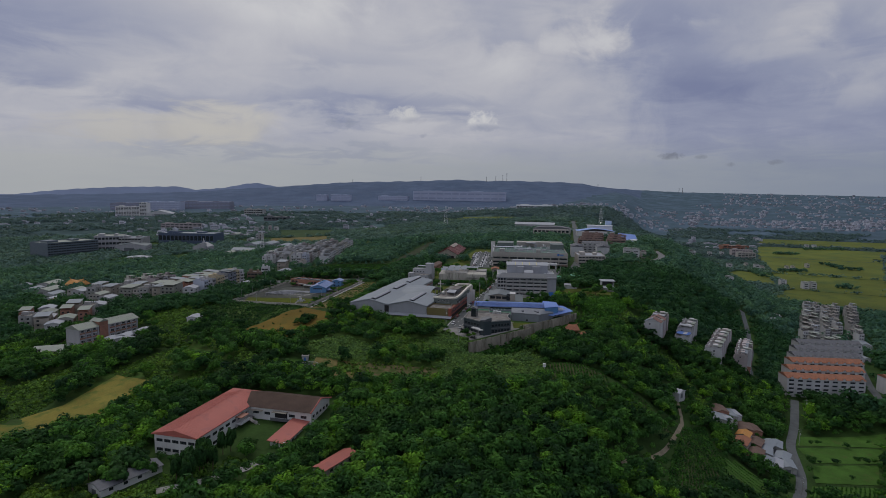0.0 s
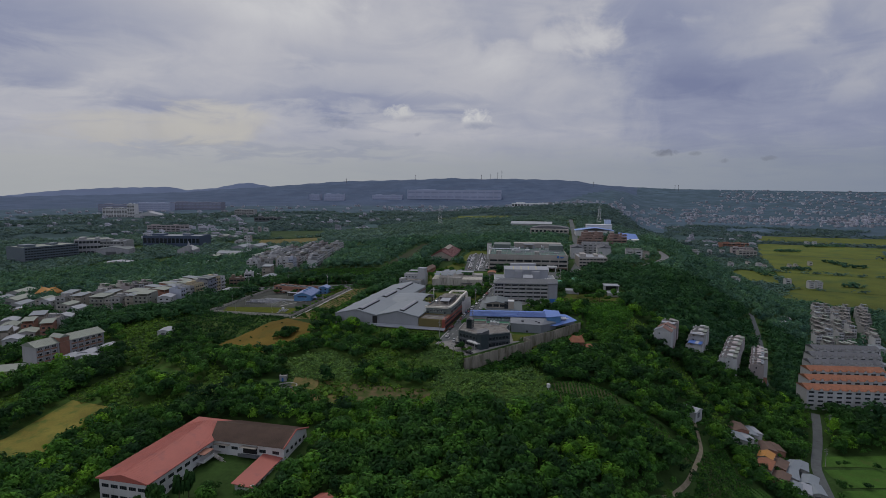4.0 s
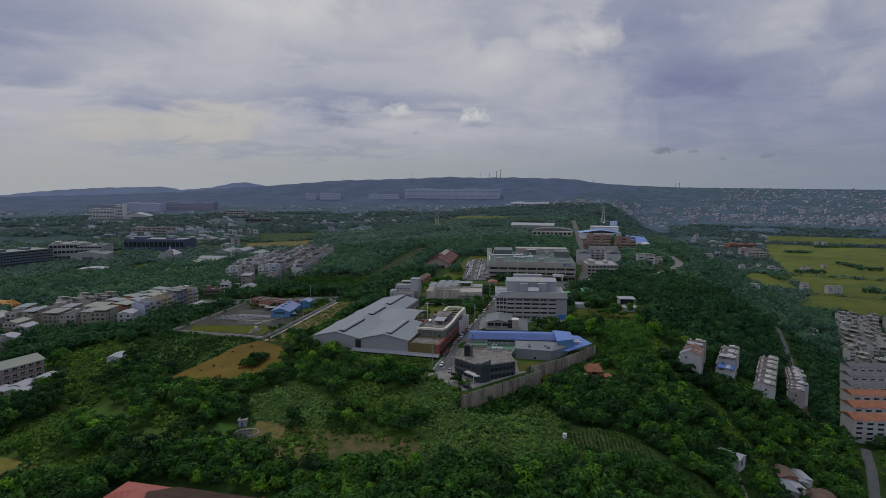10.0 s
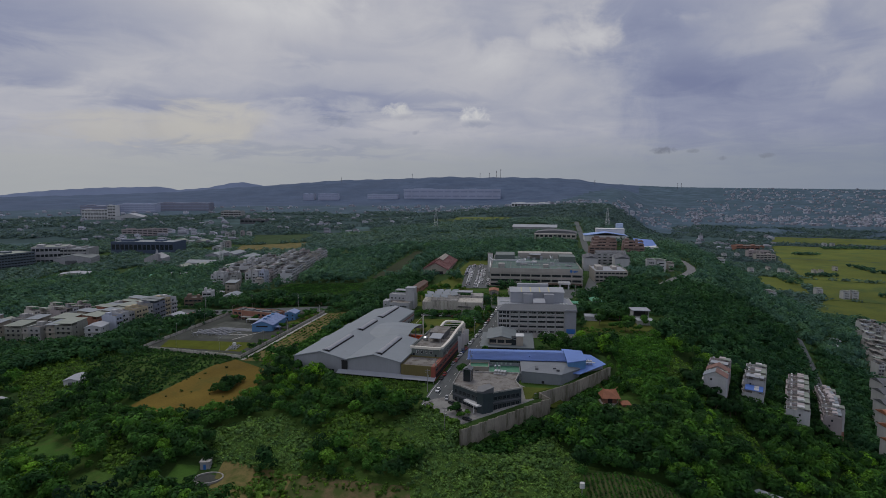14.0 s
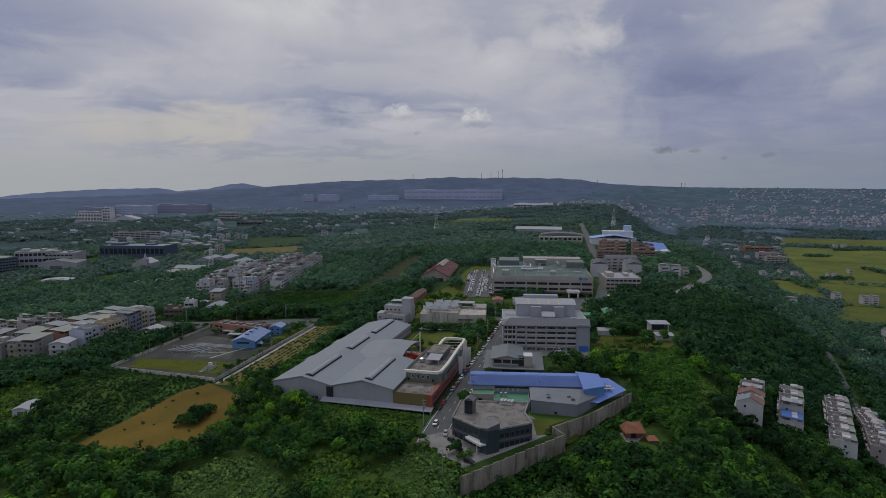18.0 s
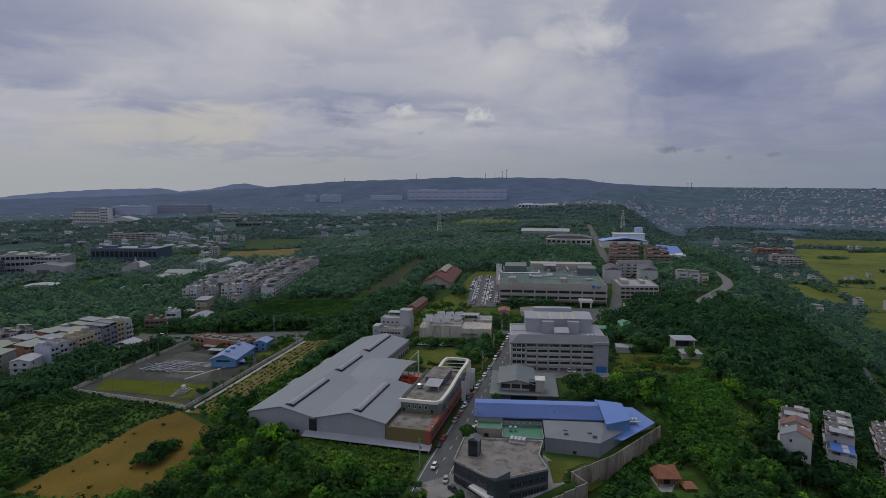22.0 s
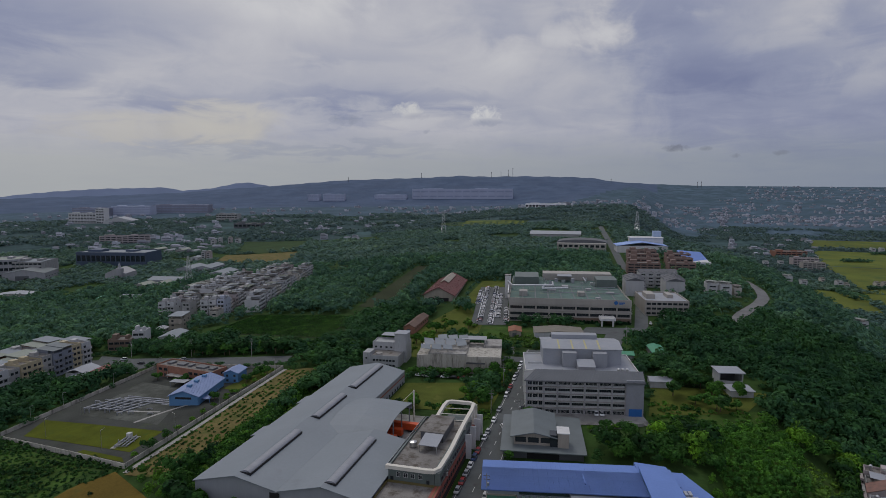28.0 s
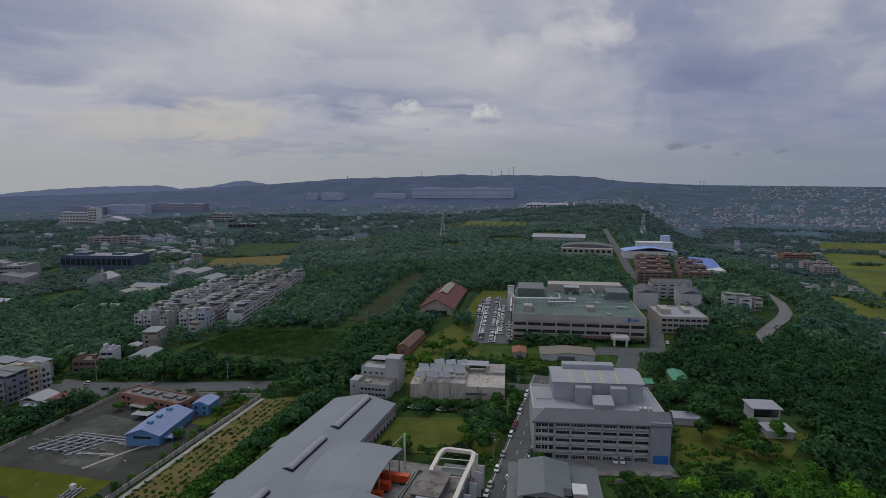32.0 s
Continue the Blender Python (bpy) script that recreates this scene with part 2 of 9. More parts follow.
SCRUB = foliage("scrub_leaves", (0.052, 0.116, 0.020), (0.080, 0.166, 0.027), (0.122, 0.228, 0.037))
# four leaf colours with distance haze mixed in, faintest on the slope
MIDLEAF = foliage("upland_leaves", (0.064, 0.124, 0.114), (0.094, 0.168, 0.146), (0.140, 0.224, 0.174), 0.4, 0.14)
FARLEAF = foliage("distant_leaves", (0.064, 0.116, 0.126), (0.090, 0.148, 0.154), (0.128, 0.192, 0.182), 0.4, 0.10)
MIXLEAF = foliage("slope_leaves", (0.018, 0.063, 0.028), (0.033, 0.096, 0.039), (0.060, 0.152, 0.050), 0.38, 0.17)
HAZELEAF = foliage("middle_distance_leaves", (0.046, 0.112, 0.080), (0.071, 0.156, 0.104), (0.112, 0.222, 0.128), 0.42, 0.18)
BARK = material("bark", (0.12, 0.09, 0.065), 0.9, vary=0.4, scale=2, fine=14)
GROUND = material("undergrowth", (0.030, 0.062, 0.014), 0.95, vary=0.45, scale=0.03, fine=0.6, dirt=(0.055, 0.060, 0.025), dirt_at=0.68)
# air haze is painted into these three land colours, bluer the farther they lie
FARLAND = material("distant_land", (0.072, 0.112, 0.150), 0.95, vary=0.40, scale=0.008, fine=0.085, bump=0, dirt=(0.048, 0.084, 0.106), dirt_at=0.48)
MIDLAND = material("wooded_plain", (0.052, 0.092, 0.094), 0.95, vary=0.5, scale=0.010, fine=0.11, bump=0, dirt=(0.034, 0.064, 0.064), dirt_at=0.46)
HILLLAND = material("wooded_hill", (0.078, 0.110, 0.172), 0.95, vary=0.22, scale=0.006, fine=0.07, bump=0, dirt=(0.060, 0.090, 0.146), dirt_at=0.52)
ROUGHGRASS = material("rough_grass", (0.042, 0.084, 0.015), 0.95, vary=0.5, scale=0.08, fine=1.2, dirt=(0.07, 0.09, 0.022), dirt_at=0.6)
ASPHALT = material("asphalt", (0.078, 0.087, 0.088), 0.85, vary=0.22, scale=0.15, fine=4, dirt=(0.06, 0.06, 0.062), dirt_at=0.6)
CONCRETE = material("concrete", (0.30, 0.29, 0.27), 0.85, vary=0.25, scale=0.3, fine=5, dirt=(0.16, 0.15, 0.13), dirt_at=0.58, streak=True)
YARD = material("yard_concrete", (0.24, 0.235, 0.22), 0.9, vary=0.25, scale=0.1, fine=3, dirt=(0.13, 0.125, 0.12), dirt_at=0.58)
GRAVEL = material("grey_gravel", (0.056, 0.060, 0.053), 0.95, vary=0.35, scale=0.06, fine=3, dirt=(0.07, 0.085, 0.05), dirt_at=0.62)
LAWN = material("mown_lawn", (0.080, 0.098, 0.018), 0.95, vary=0.3, scale=0.08, fine=2, dirt=(0.14, 0.13, 0.035), dirt_at=0.66)
PADDY = material("ripening_rice", (0.094, 0.113, 0.020), 0.9, vary=0.28, scale=0.012, fine=0.3, dirt=(0.058, 0.090, 0.024), dirt_at=0.56, piece=0.22)
SOIL = material("brown_field", (0.132, 0.092, 0.018), 0.95, vary=0.3, scale=0.04, fine=1.2, dirt=(0.085, 0.085, 0.02), dirt_at=0.63)
PALEROOF = material("pale_grey_steel_roof", (0.188, 0.215, 0.236), 0.6, vary=0.08, scale=0.05, fine=1.0, dirt=(0.168, 0.181, 0.200), dirt_at=0.66)
PALEWALL = material("pale_grey_steel_wall", (0.262, 0.274, 0.295), 0.65, vary=0.08, scale=0.2, fine=2.0, streak=True)
BLUEROOF = material("blue_steel_roof", (0.125, 0.215, 0.50), 0.75, vary=0.10, scale=0.08, fine=1.5)
REDROOF = material("faded_red_steel_roof", (0.36, 0.10, 0.075), 0.7, vary=0.12, scale=0.1, fine=2.0, dirt=(0.27, 0.085, 0.075), dirt_at=0.6)
BROWNROOF = material("dark_rusty_roof", (0.115, 0.070, 0.050), 0.75, vary=0.3, scale=0.15, fine=3.0)
WHITE = material("white_plaster", (0.55, 0.55, 0.54), 0.8, vary=0.1, scale=0.3, fine=4.0, dirt=(0.45, 0.44, 0.41), dirt_at=0.64, streak=True)
DARKWALL = material("dark_slate_wall", (0.030, 0.045, 0.052), 0.45, vary=0.2, scale=0.5, fine=5.0)
TILEGREY = material("grey_tiled_wall", (0.30, 0.30, 0.31), 0.6, vary=0.12, scale=0.4, fine=6.0, streak=True)
DARKGREY = material("dark_grey_metal", (0.10, 0.105, 0.115), 0.55, vary=0.15, scale=0.3, fine=4.0)
GLASS = glass("window_glass", (0.02, 0.026, 0.03))


# ---- mesh helpers ----
class Shape:
    """Collects boxes, prisms and sheets, each face with a material slot."""

    def __init__(self):
        self.v, self.f, self.m = [], [], []

    def add(self, verts, faces, slot=0):
        k = len(self.v)
        self.v += [tuple(p) for p in verts]
        self.f += [tuple(i + k for i in f) for f in faces]
        self.m += [slot] * len(faces)
        return self

    def box(self, x0, y0, z0, x1, y1, z1, slot=0):
        v = [(x, y, z) for z in (z0, z1) for x, y in ((x0, y0), (x1, y0), (x1, y1), (x0, y1))]
        return self.add(v, [(3, 2, 1, 0), (4, 5, 6, 7), (0, 1, 5, 4), (1, 2, 6, 5), (2, 3, 7, 6), (3, 0, 4, 7)], slot)

    def prism(self, poly, z0, z1, slot=0, cap=None):
        n = len(poly)
        z1s = z1 if isinstance(z1, (list, tuple)) else [z1] * n
        v = [(x, y, z0) for x, y in poly] + [(x, y, z) for (x, y), z in zip(poly, z1s)]
        self.add(v, [tuple(reversed(range(n)))] + [(i, (i + 1) % n, n + (i + 1) % n, n + i) for i in range(n)], slot)
        return self.add(v[n:], [tuple(range(n))], slot if cap is None else cap)

    def extrude_y(self, profile, y0, y1, slot=0):
        """A closed profile of (x, z), anticlockwise as seen from -y, drawn along y."""
        n = len(profile)
        v = [(x, y0, z) for x, z in profile] + [(x, y1, z) for x, z in profile]
        return self.add(v, [tuple(range(n)), tuple(reversed(range(n, 2 * n)))] + [((i + 1) % n, i, n + i, n + (i + 1) % n) for i in range(n)], slot)

    def tube(self, a, b, r0, r1=None, n=8, slot=0):
        a, b = Vector(a), Vector(b)
        r1 = r0 if r1 is None else r1
        d = (b - a).normalized()
        u = d.orthogonal().normalized()
        w = d.cross(u)
        v = [a + (u * math.cos(k * 6.28319 / n) + w * math.sin(k * 6.28319 / n)) * r0 for k in range(n)]
        v += [b + (u * math.cos(k * 6.28319 / n) + w * math.sin(k * 6.28319 / n)) * r1 for k in range(n)]
        return self.add(v, [(i, (i + 1) % n, n + (i + 1) % n, n + i) for i in range(n)] + [tuple(reversed(range(n))), tuple(range(n, 2 * n))], slot)

    def mesh(self, name, *mats):
        me = bpy.data.meshes.new(name)
        me.from_pydata(self.v, [], self.f)
        for m in mats:
            me.materials.append(m)
        if len(mats) > 1:
            me.polygons.foreach_set("material_index", self.m)
        me.update()
        return me


def part(name, shape, mats, parent, label="", at=None):
    me = shape if isinstance(shape, bpy.types.Mesh) else shape.mesh(name, *(mats if isinstance(mats, tuple) else (mats,)))
    ob = new(name, me)
    ob.parent = parent
    if at is not None:
        ob.matrix_basis = at
    return tagged(ob, label) if label else ob


def gz(x, y):
    return float(ground(x, y))


def thing(name, x, y, rz, label, category, group="", z=None):
    e = new(name)
    e.matrix_basis = pose(x, y, gz(x, y) if z is None else z, 0, 0, rz)
    return tagged(e, label, category, group)


CLEAR = []  # quads kept free of trees


def keep_clear(*pts):
    CLEAR.append(np.array(pts, float))


def drape(name, quad, mat, label, lift=0.2, step=6.0, kind="structure", clear=True):
    """A sheet laid over the land between four corners."""
    q = [np.array(p, float) for p in quad]
    n = max(1, int(max(np.linalg.norm(q[1] - q[0]), np.linalg.norm(q[2] - q[3])) / step))
    m = max(1, int(max(np.linalg.norm(q[3] - q[0]), np.linalg.norm(q[2] - q[1])) / step))
    u, w = np.meshgrid(np.linspace(0, 1, n + 1), np.linspace(0, 1, m + 1))
    p = (q[0][:, None, None] * (1 - u) * (1 - w) + q[1][:, None, None] * u * (1 - w) + q[2][:, None, None] * u * w + q[3][:, None, None] * (1 - u) * w)
    z = ground(p[0], p[1]) + lift
    me = bpy.data.meshes.new(name)
    i = np.arange((n + 1) * (m + 1)).reshape(m + 1, n + 1)
    f = np.stack([i[:-1, :-1], i[:-1, 1:], i[1:, 1:], i[1:, :-1]], -1).reshape(-1, 4)
    me.from_pydata(np.stack([p[0], p[1], z], -1).reshape(-1, 3).tolist(), [], f.tolist())
    me.materials.append(mat)
    if clear:
        keep_clear(*quad)
    return tagged(new(name, me), label, "", "", kind)


# ---- the land ----
def smooth01(u):
    u = np.clip(u, 0.0, 1.0)
    return u * u * (3.0 - 2.0 * u)


HUMPS = ((16, 484, 22, 36, -8.0), (80, 530, 22, 45, 12.5), (58, 488, 14, 30, 6.0))  # shelves on the hillside: place, spread, rise


def ground(x, y):
    """Height of the land: a plateau that climbs away, a valley beside it, a far plain and a long hill."""
    x, y = np.asarray(x, float), np.asarray(y, float)
    up = np.interp(y, (-300, 200, 300, 390, 520, 700, 1050, 1600, 2500), (-1, 1, 10, 20.3, 22.8, 28, 37, 46, 52))
    edge = np.interp(y, (-300, 500, 700, 1050, 1380), (-98, -18, 18, 18, -120))
    wide = np.interp(y, (550, 800), (128, 200))
    z = up - (up + 44.0) * smooth01((x - edge) / wide)
    z = z - 32.0 * smooth01((-x - 160.0) / 650.0) * smooth01((y + 50) / 300)
    wall = np.interp(y, (352, 391, 396.5, 414, 446), (-97.5, -65, -70.5, -57, -39.5)) - 2.2
    z = z - 6.0 * smooth01((x - wall) / 2.5) * smooth01((y - 338) / 14) * smooth01((472 - y) / 24)
    z = z - 1.4 * smooth01((x - wall) / 2.5) * (1.0 - smooth01((x - wall - 5.0) / 26.0)) * smooth01((y - 338) / 14) * smooth01((472 - y) / 24)
    for bx, by, sx, sy, h in HUMPS:
        z = z + h * np.exp(-((x - bx) / sx) ** 2 - ((y - by) / sy) ** 2)
    d = np.hypot(x + 40.0, y - 140.0)
    a = np.degrees(np.arctan2(x + 40.0, y - 140.0))
    rim_z = np.interp(a, (-75, -55.6, -47.7, -41.9, -38.5, -34.4, -28, -20.3, -16.9, -14.1, -11.3, -5.9, -4.3, -2.7, 0.4, 4.4, 19.9, 60), (60, 45, 57, 73, 95, 115, 155, 172, 185, 177, 181, 172, 162, 140, 124, 110, 98, 98))
    f = np.where(a < -1, smooth01((d - 2900.0) / 1400.0), np.clip((d - 2300.0) / 2100.0, 0.0, 1.0) ** 1.3)
    z = z + (rim_z + 2.5 * np.sin(a * 3.1) * np.sin(d * 0.004) - z) * f
    return z


def build_ground():
    az = np.concatenate([np.arange(-75, 61, 0.5), np.arange(61, 285, 4.0)])
    rad = np.concatenate([np.arange(0, 204, 6.0)[1:], np.arange(204, 318, 2.0), np.arange(318, 1200, 6.0), np.geomspace(1200, 4750, 90)])
    a, r = np.meshgrid(np.radians(az), rad)
    x, y = -40 + r * np.sin(a), 140 + r * np.cos(a)
    z = ground(x, y)
    nr, na = x.shape
    i = np.arange(nr * na).reshape(nr, na)
    j = np.roll(i, -1, axis=1)
    f = np.stack([i[:-1], i[1:], j[1:], j[:-1]], -1).reshape(-1, 4).tolist()
    v = np.stack([x, y, z], -1).reshape(-1, 3).tolist()
    v.append((-40, 140, gz(-40, 140)))
    f += [(int(i[0, k]), int(j[0, k]), len(v) - 1) for k in range(na)]
    me = bpy.data.meshes.new("ground")
    me.from_pydata(v, [], f)
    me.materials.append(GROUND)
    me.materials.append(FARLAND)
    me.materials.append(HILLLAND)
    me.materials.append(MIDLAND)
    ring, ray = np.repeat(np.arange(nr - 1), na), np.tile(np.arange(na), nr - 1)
    # outer rings take the land colours that carry the haze
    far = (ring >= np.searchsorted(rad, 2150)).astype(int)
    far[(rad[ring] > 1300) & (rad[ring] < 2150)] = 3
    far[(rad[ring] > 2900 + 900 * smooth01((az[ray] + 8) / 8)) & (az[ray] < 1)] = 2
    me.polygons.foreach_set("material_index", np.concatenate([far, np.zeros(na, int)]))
    me.polygons.foreach_set("use_smooth", np.ones(len(f), bool))
    tagged(new("ground", me), "rolling green land under scrub and grass", "ground", "", "structure")


build_ground()


# ranges behind the plain, their pale blue is haze put into the colour
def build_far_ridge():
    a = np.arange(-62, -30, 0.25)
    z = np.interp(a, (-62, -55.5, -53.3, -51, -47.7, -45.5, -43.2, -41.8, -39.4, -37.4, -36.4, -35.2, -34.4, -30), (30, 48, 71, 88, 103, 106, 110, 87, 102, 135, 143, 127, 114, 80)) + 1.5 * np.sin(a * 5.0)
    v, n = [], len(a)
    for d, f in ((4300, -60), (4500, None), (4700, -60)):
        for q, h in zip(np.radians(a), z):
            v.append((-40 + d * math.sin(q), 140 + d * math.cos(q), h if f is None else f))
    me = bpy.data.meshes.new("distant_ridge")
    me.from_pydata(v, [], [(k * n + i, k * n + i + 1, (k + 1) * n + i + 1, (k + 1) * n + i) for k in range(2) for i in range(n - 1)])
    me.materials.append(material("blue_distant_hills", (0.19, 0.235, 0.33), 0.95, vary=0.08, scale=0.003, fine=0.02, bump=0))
    tagged(new("distant_ridge", me), "range of distant hills, pale blue from painted haze", "hills", "", "structure")


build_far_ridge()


# ---- kit of parts for buildings ----
def spin(ox, oy, rz, a, b):
    c, s = math.cos(radians(rz)), math.sin(radians(rz))
    return ox + c * a - s * b, oy + s * a + c * b


def clear_box(x, y, rz, x0, y0, x1, y1, m=2.0):
    keep_clear(*[spin(x, y, rz, a, b) for a, b in ((x0 - m, y0 - m), (x1 + m, y0 - m), (x1 + m, y1 + m), (x0 - m, y1 + m))])


FRAME_WHITE = material("white_window_frame", (0.55, 0.55, 0.54), 0.5, vary=0.05, scale=1, bump=0)
FRAME_DARK = material("dark_window_frame", (0.07, 0.07, 0.075), 0.5, vary=0.1, scale=1, bump=0)
PANES = {}


def window_mesh(w, h, cols=2, frame_mat=FRAME_WHITE, sill=False):
    """A framed window that faces -y, with a glass pane set back between its bars."""
    key = (w, h, cols, frame_mat.name, sill)
    if key in PANES:
        return PANES[key]
    s = Shape()
    t = 0.08
    s.box(-w / 2, -0.06, 0, -w / 2 + t, 0.05, h)
    s.box(w / 2 - t, -0.06, 0, w / 2, 0.05, h)
    s.box(-w / 2 + t, -0.06, 0, w / 2 - t, 0.05, t)
    s.box(-w / 2 + t, -0.06, h - t, w / 2 - t, 0.05, h)
    for k in range(1, cols):
        x = -w / 2 + w * k / cols
        s.box(x - 0.035, -0.05, t, x + 0.035, 0.05, h - t)
    s.add([(-w / 2 + t, -0.02, t), (w / 2 - t, -0.02, t), (w / 2 - t, -0.02, h - t), (-w / 2 + t, -0.02, h - t)], [(0, 1, 2, 3)], 1)
    if sill:
        s.box(-w / 2 - 0.1, -0.25, -0.12, w / 2 + 0.1, 0.05, 0.0)
    PANES[key] = s.mesh("window", frame_mat, GLASS)
    return PANES[key]


def row_on(parent, name, me, ox, oy, ang, xs, zs, label=""):
    """Copies of one mesh along a wall that starts at (ox, oy) and runs at ang degrees."""
    for z in zs:
        for x in xs:
            px, py = spin(ox, oy, ang, x, 0)
            part(name, me, None, parent, label, pose(px, py, z, 0, 0, ang))


def spread(a, b, n):
    return [a + (b - a) * (k + 0.5) / n for k in range(n)]


def rim(poly, z, h, t=0.3):
    """A parapet round a flat roof."""
    s = Shape()
    n = len(poly)
    for i in range(n):
        a, b = Vector(poly[i]), Vector(poly[(i + 1) % n])
        d = (b - a).normalized()
        o = Vector((-d.y, d.x)) * t
        s.prism([a, b, b + o, a + o], z, z + h)
    return s


def water_tank(parent, x, y, z, r=0.9, h=1.8, mat=None):
    s = Shape().tube((x, y, z + 0.5), (x, y, z + 0.5 + h), r, n=10).tube((x, y, z + 0.5 + h), (x, y, z + 0.9 + h), r, r * 0.3, 10)
    for a in range(4):
        px, py = x + r * 0.7 * math.cos(a * 1.57 + 0.78), y + r * 0.7 * math.sin(a * 1.57 + 0.78)
        s.box(px - 0.06, py - 0.06, z - 0.05, px + 0.06, py + 0.06, z + 0.52)
    part("water_tank", s, mat or STEEL, parent, "stainless steel water tank")


STEEL = material("stainless_steel", (0.55, 0.56, 0.57), 0.3, 0.9, vary=0.1, scale=1, fine=6)
ORANGEWALL = material("orange_red_cladding", (0.25, 0.060, 0.040), 0.55, vary=0.12, scale=0.4, fine=3)
OCHREWALL = material("olive_brown_cladding", (0.13, 0.105, 0.035), 0.6, vary=0.12, scale=0.3, fine=3, streak=True)
GREENWALL = material("grey_green_cladding", (0.10, 0.125, 0.115), 0.5, vary=0.12, scale=0.4, fine=4)
FLATROOF = material("weathered_flat_roof", (0.20, 0.19, 0.175), 0.9, vary=0.3, scale=0.15, fine=2, dirt=(0.10, 0.085, 0.07), dirt_at=0.55)
WHITEROOF = material("white_coated_roof", (0.285, 0.302, 0.33), 0.6, vary=0.1, scale=0.1, fine=1.5, dirt=(0.33, 0.33, 0.34), dirt_at=0.62)
GREENROOF = material("green_coated_roof", (0.070, 0.125, 0.108), 0.75, vary=0.35, scale=0.08, fine=1.5, dirt=(0.12, 0.155, 0.105), dirt_at=0.62)
BRIGHTGREEN = material("bright_green_roof_paint", (0.06, 0.20, 0.12), 0.7, vary=0.2, scale=0.3, fine=2, dirt=(0.10, 0.16, 0.12), dirt_at=0.6)
IVORY = material("ivory_steel_beam", (0.60, 0.57, 0.49), 0.5, vary=0.07, scale=0.5, fine=4)
TANWALL = material("tan_plaster", (0.30, 0.27, 0.225), 0.8, vary=0.15, scale=0.3, fine=4, streak=True, dirt=(0.2, 0.18, 0.15), dirt_at=0.62)
BEIGE = material("beige_tile_wall", (0.335, 0.315, 0.285), 0.7, vary=0.1, scale=0.2, fine=6, streak=True, dirt=(0.3, 0.28, 0.25), dirt_at=0.64)
BRICKRED = material("red_brick_tile", (0.26, 0.125, 0.085), 0.8, vary=0.2, scale=0.4, fine=6, piece=0.1)
BLUEDOOR = material("blue_shutter", (0.02, 0.12, 0.36), 0.5, vary=0.1, scale=1, fine=8)
BLUEWALL = material("blue_steel_wall", (0.080, 0.20, 0.37), 0.6, vary=0.1, scale=0.3, fine=4, streak=True)
CONTAINER = material("red_container", (0.60, 0.085, 0.02), 0.5, vary=0.15, scale=0.6, fine=5)
SKYLIGHT = material("ribbed_grey_vent", (0.24, 0.25, 0.275), 0.5, vary=0.15, scale=0.3, fine=3)
BLACK = material("black_void", (0.012, 0.012, 0.013), 0.8, vary=0.2, scale=1, bump=0)
PAINT = material("white_road_paint", (0.55, 0.55, 0.53), 0.8, vary=0.2, scale=1.0, fine=6, dirt=(0.25, 0.25, 0.25), dirt_at=0.62)


def ribs(s, pts, along, n, h=0.06, w=0.12):
    """Raised seams on a sloping sheet: pts = low edge start, low edge end, high edge start, high edge end."""
    a, b, c, d = (Vector(p) for p in pts)
    for k in range(n + 1):
        f = k / n
        p, q = a.lerp(b, f), c.lerp(d, f)
        o = (b - a).normalized() * w
        u = Vector((0, 0, h))
        s.add([p - o, p + o, q + o, q - o, p - o + u, p + o + u, q + o + u, q - o + u], [(4, 5, 6, 7), (0, 1, 5, 4), (1, 2, 6, 5), (2, 3, 7, 6), (3, 0, 4, 7)])


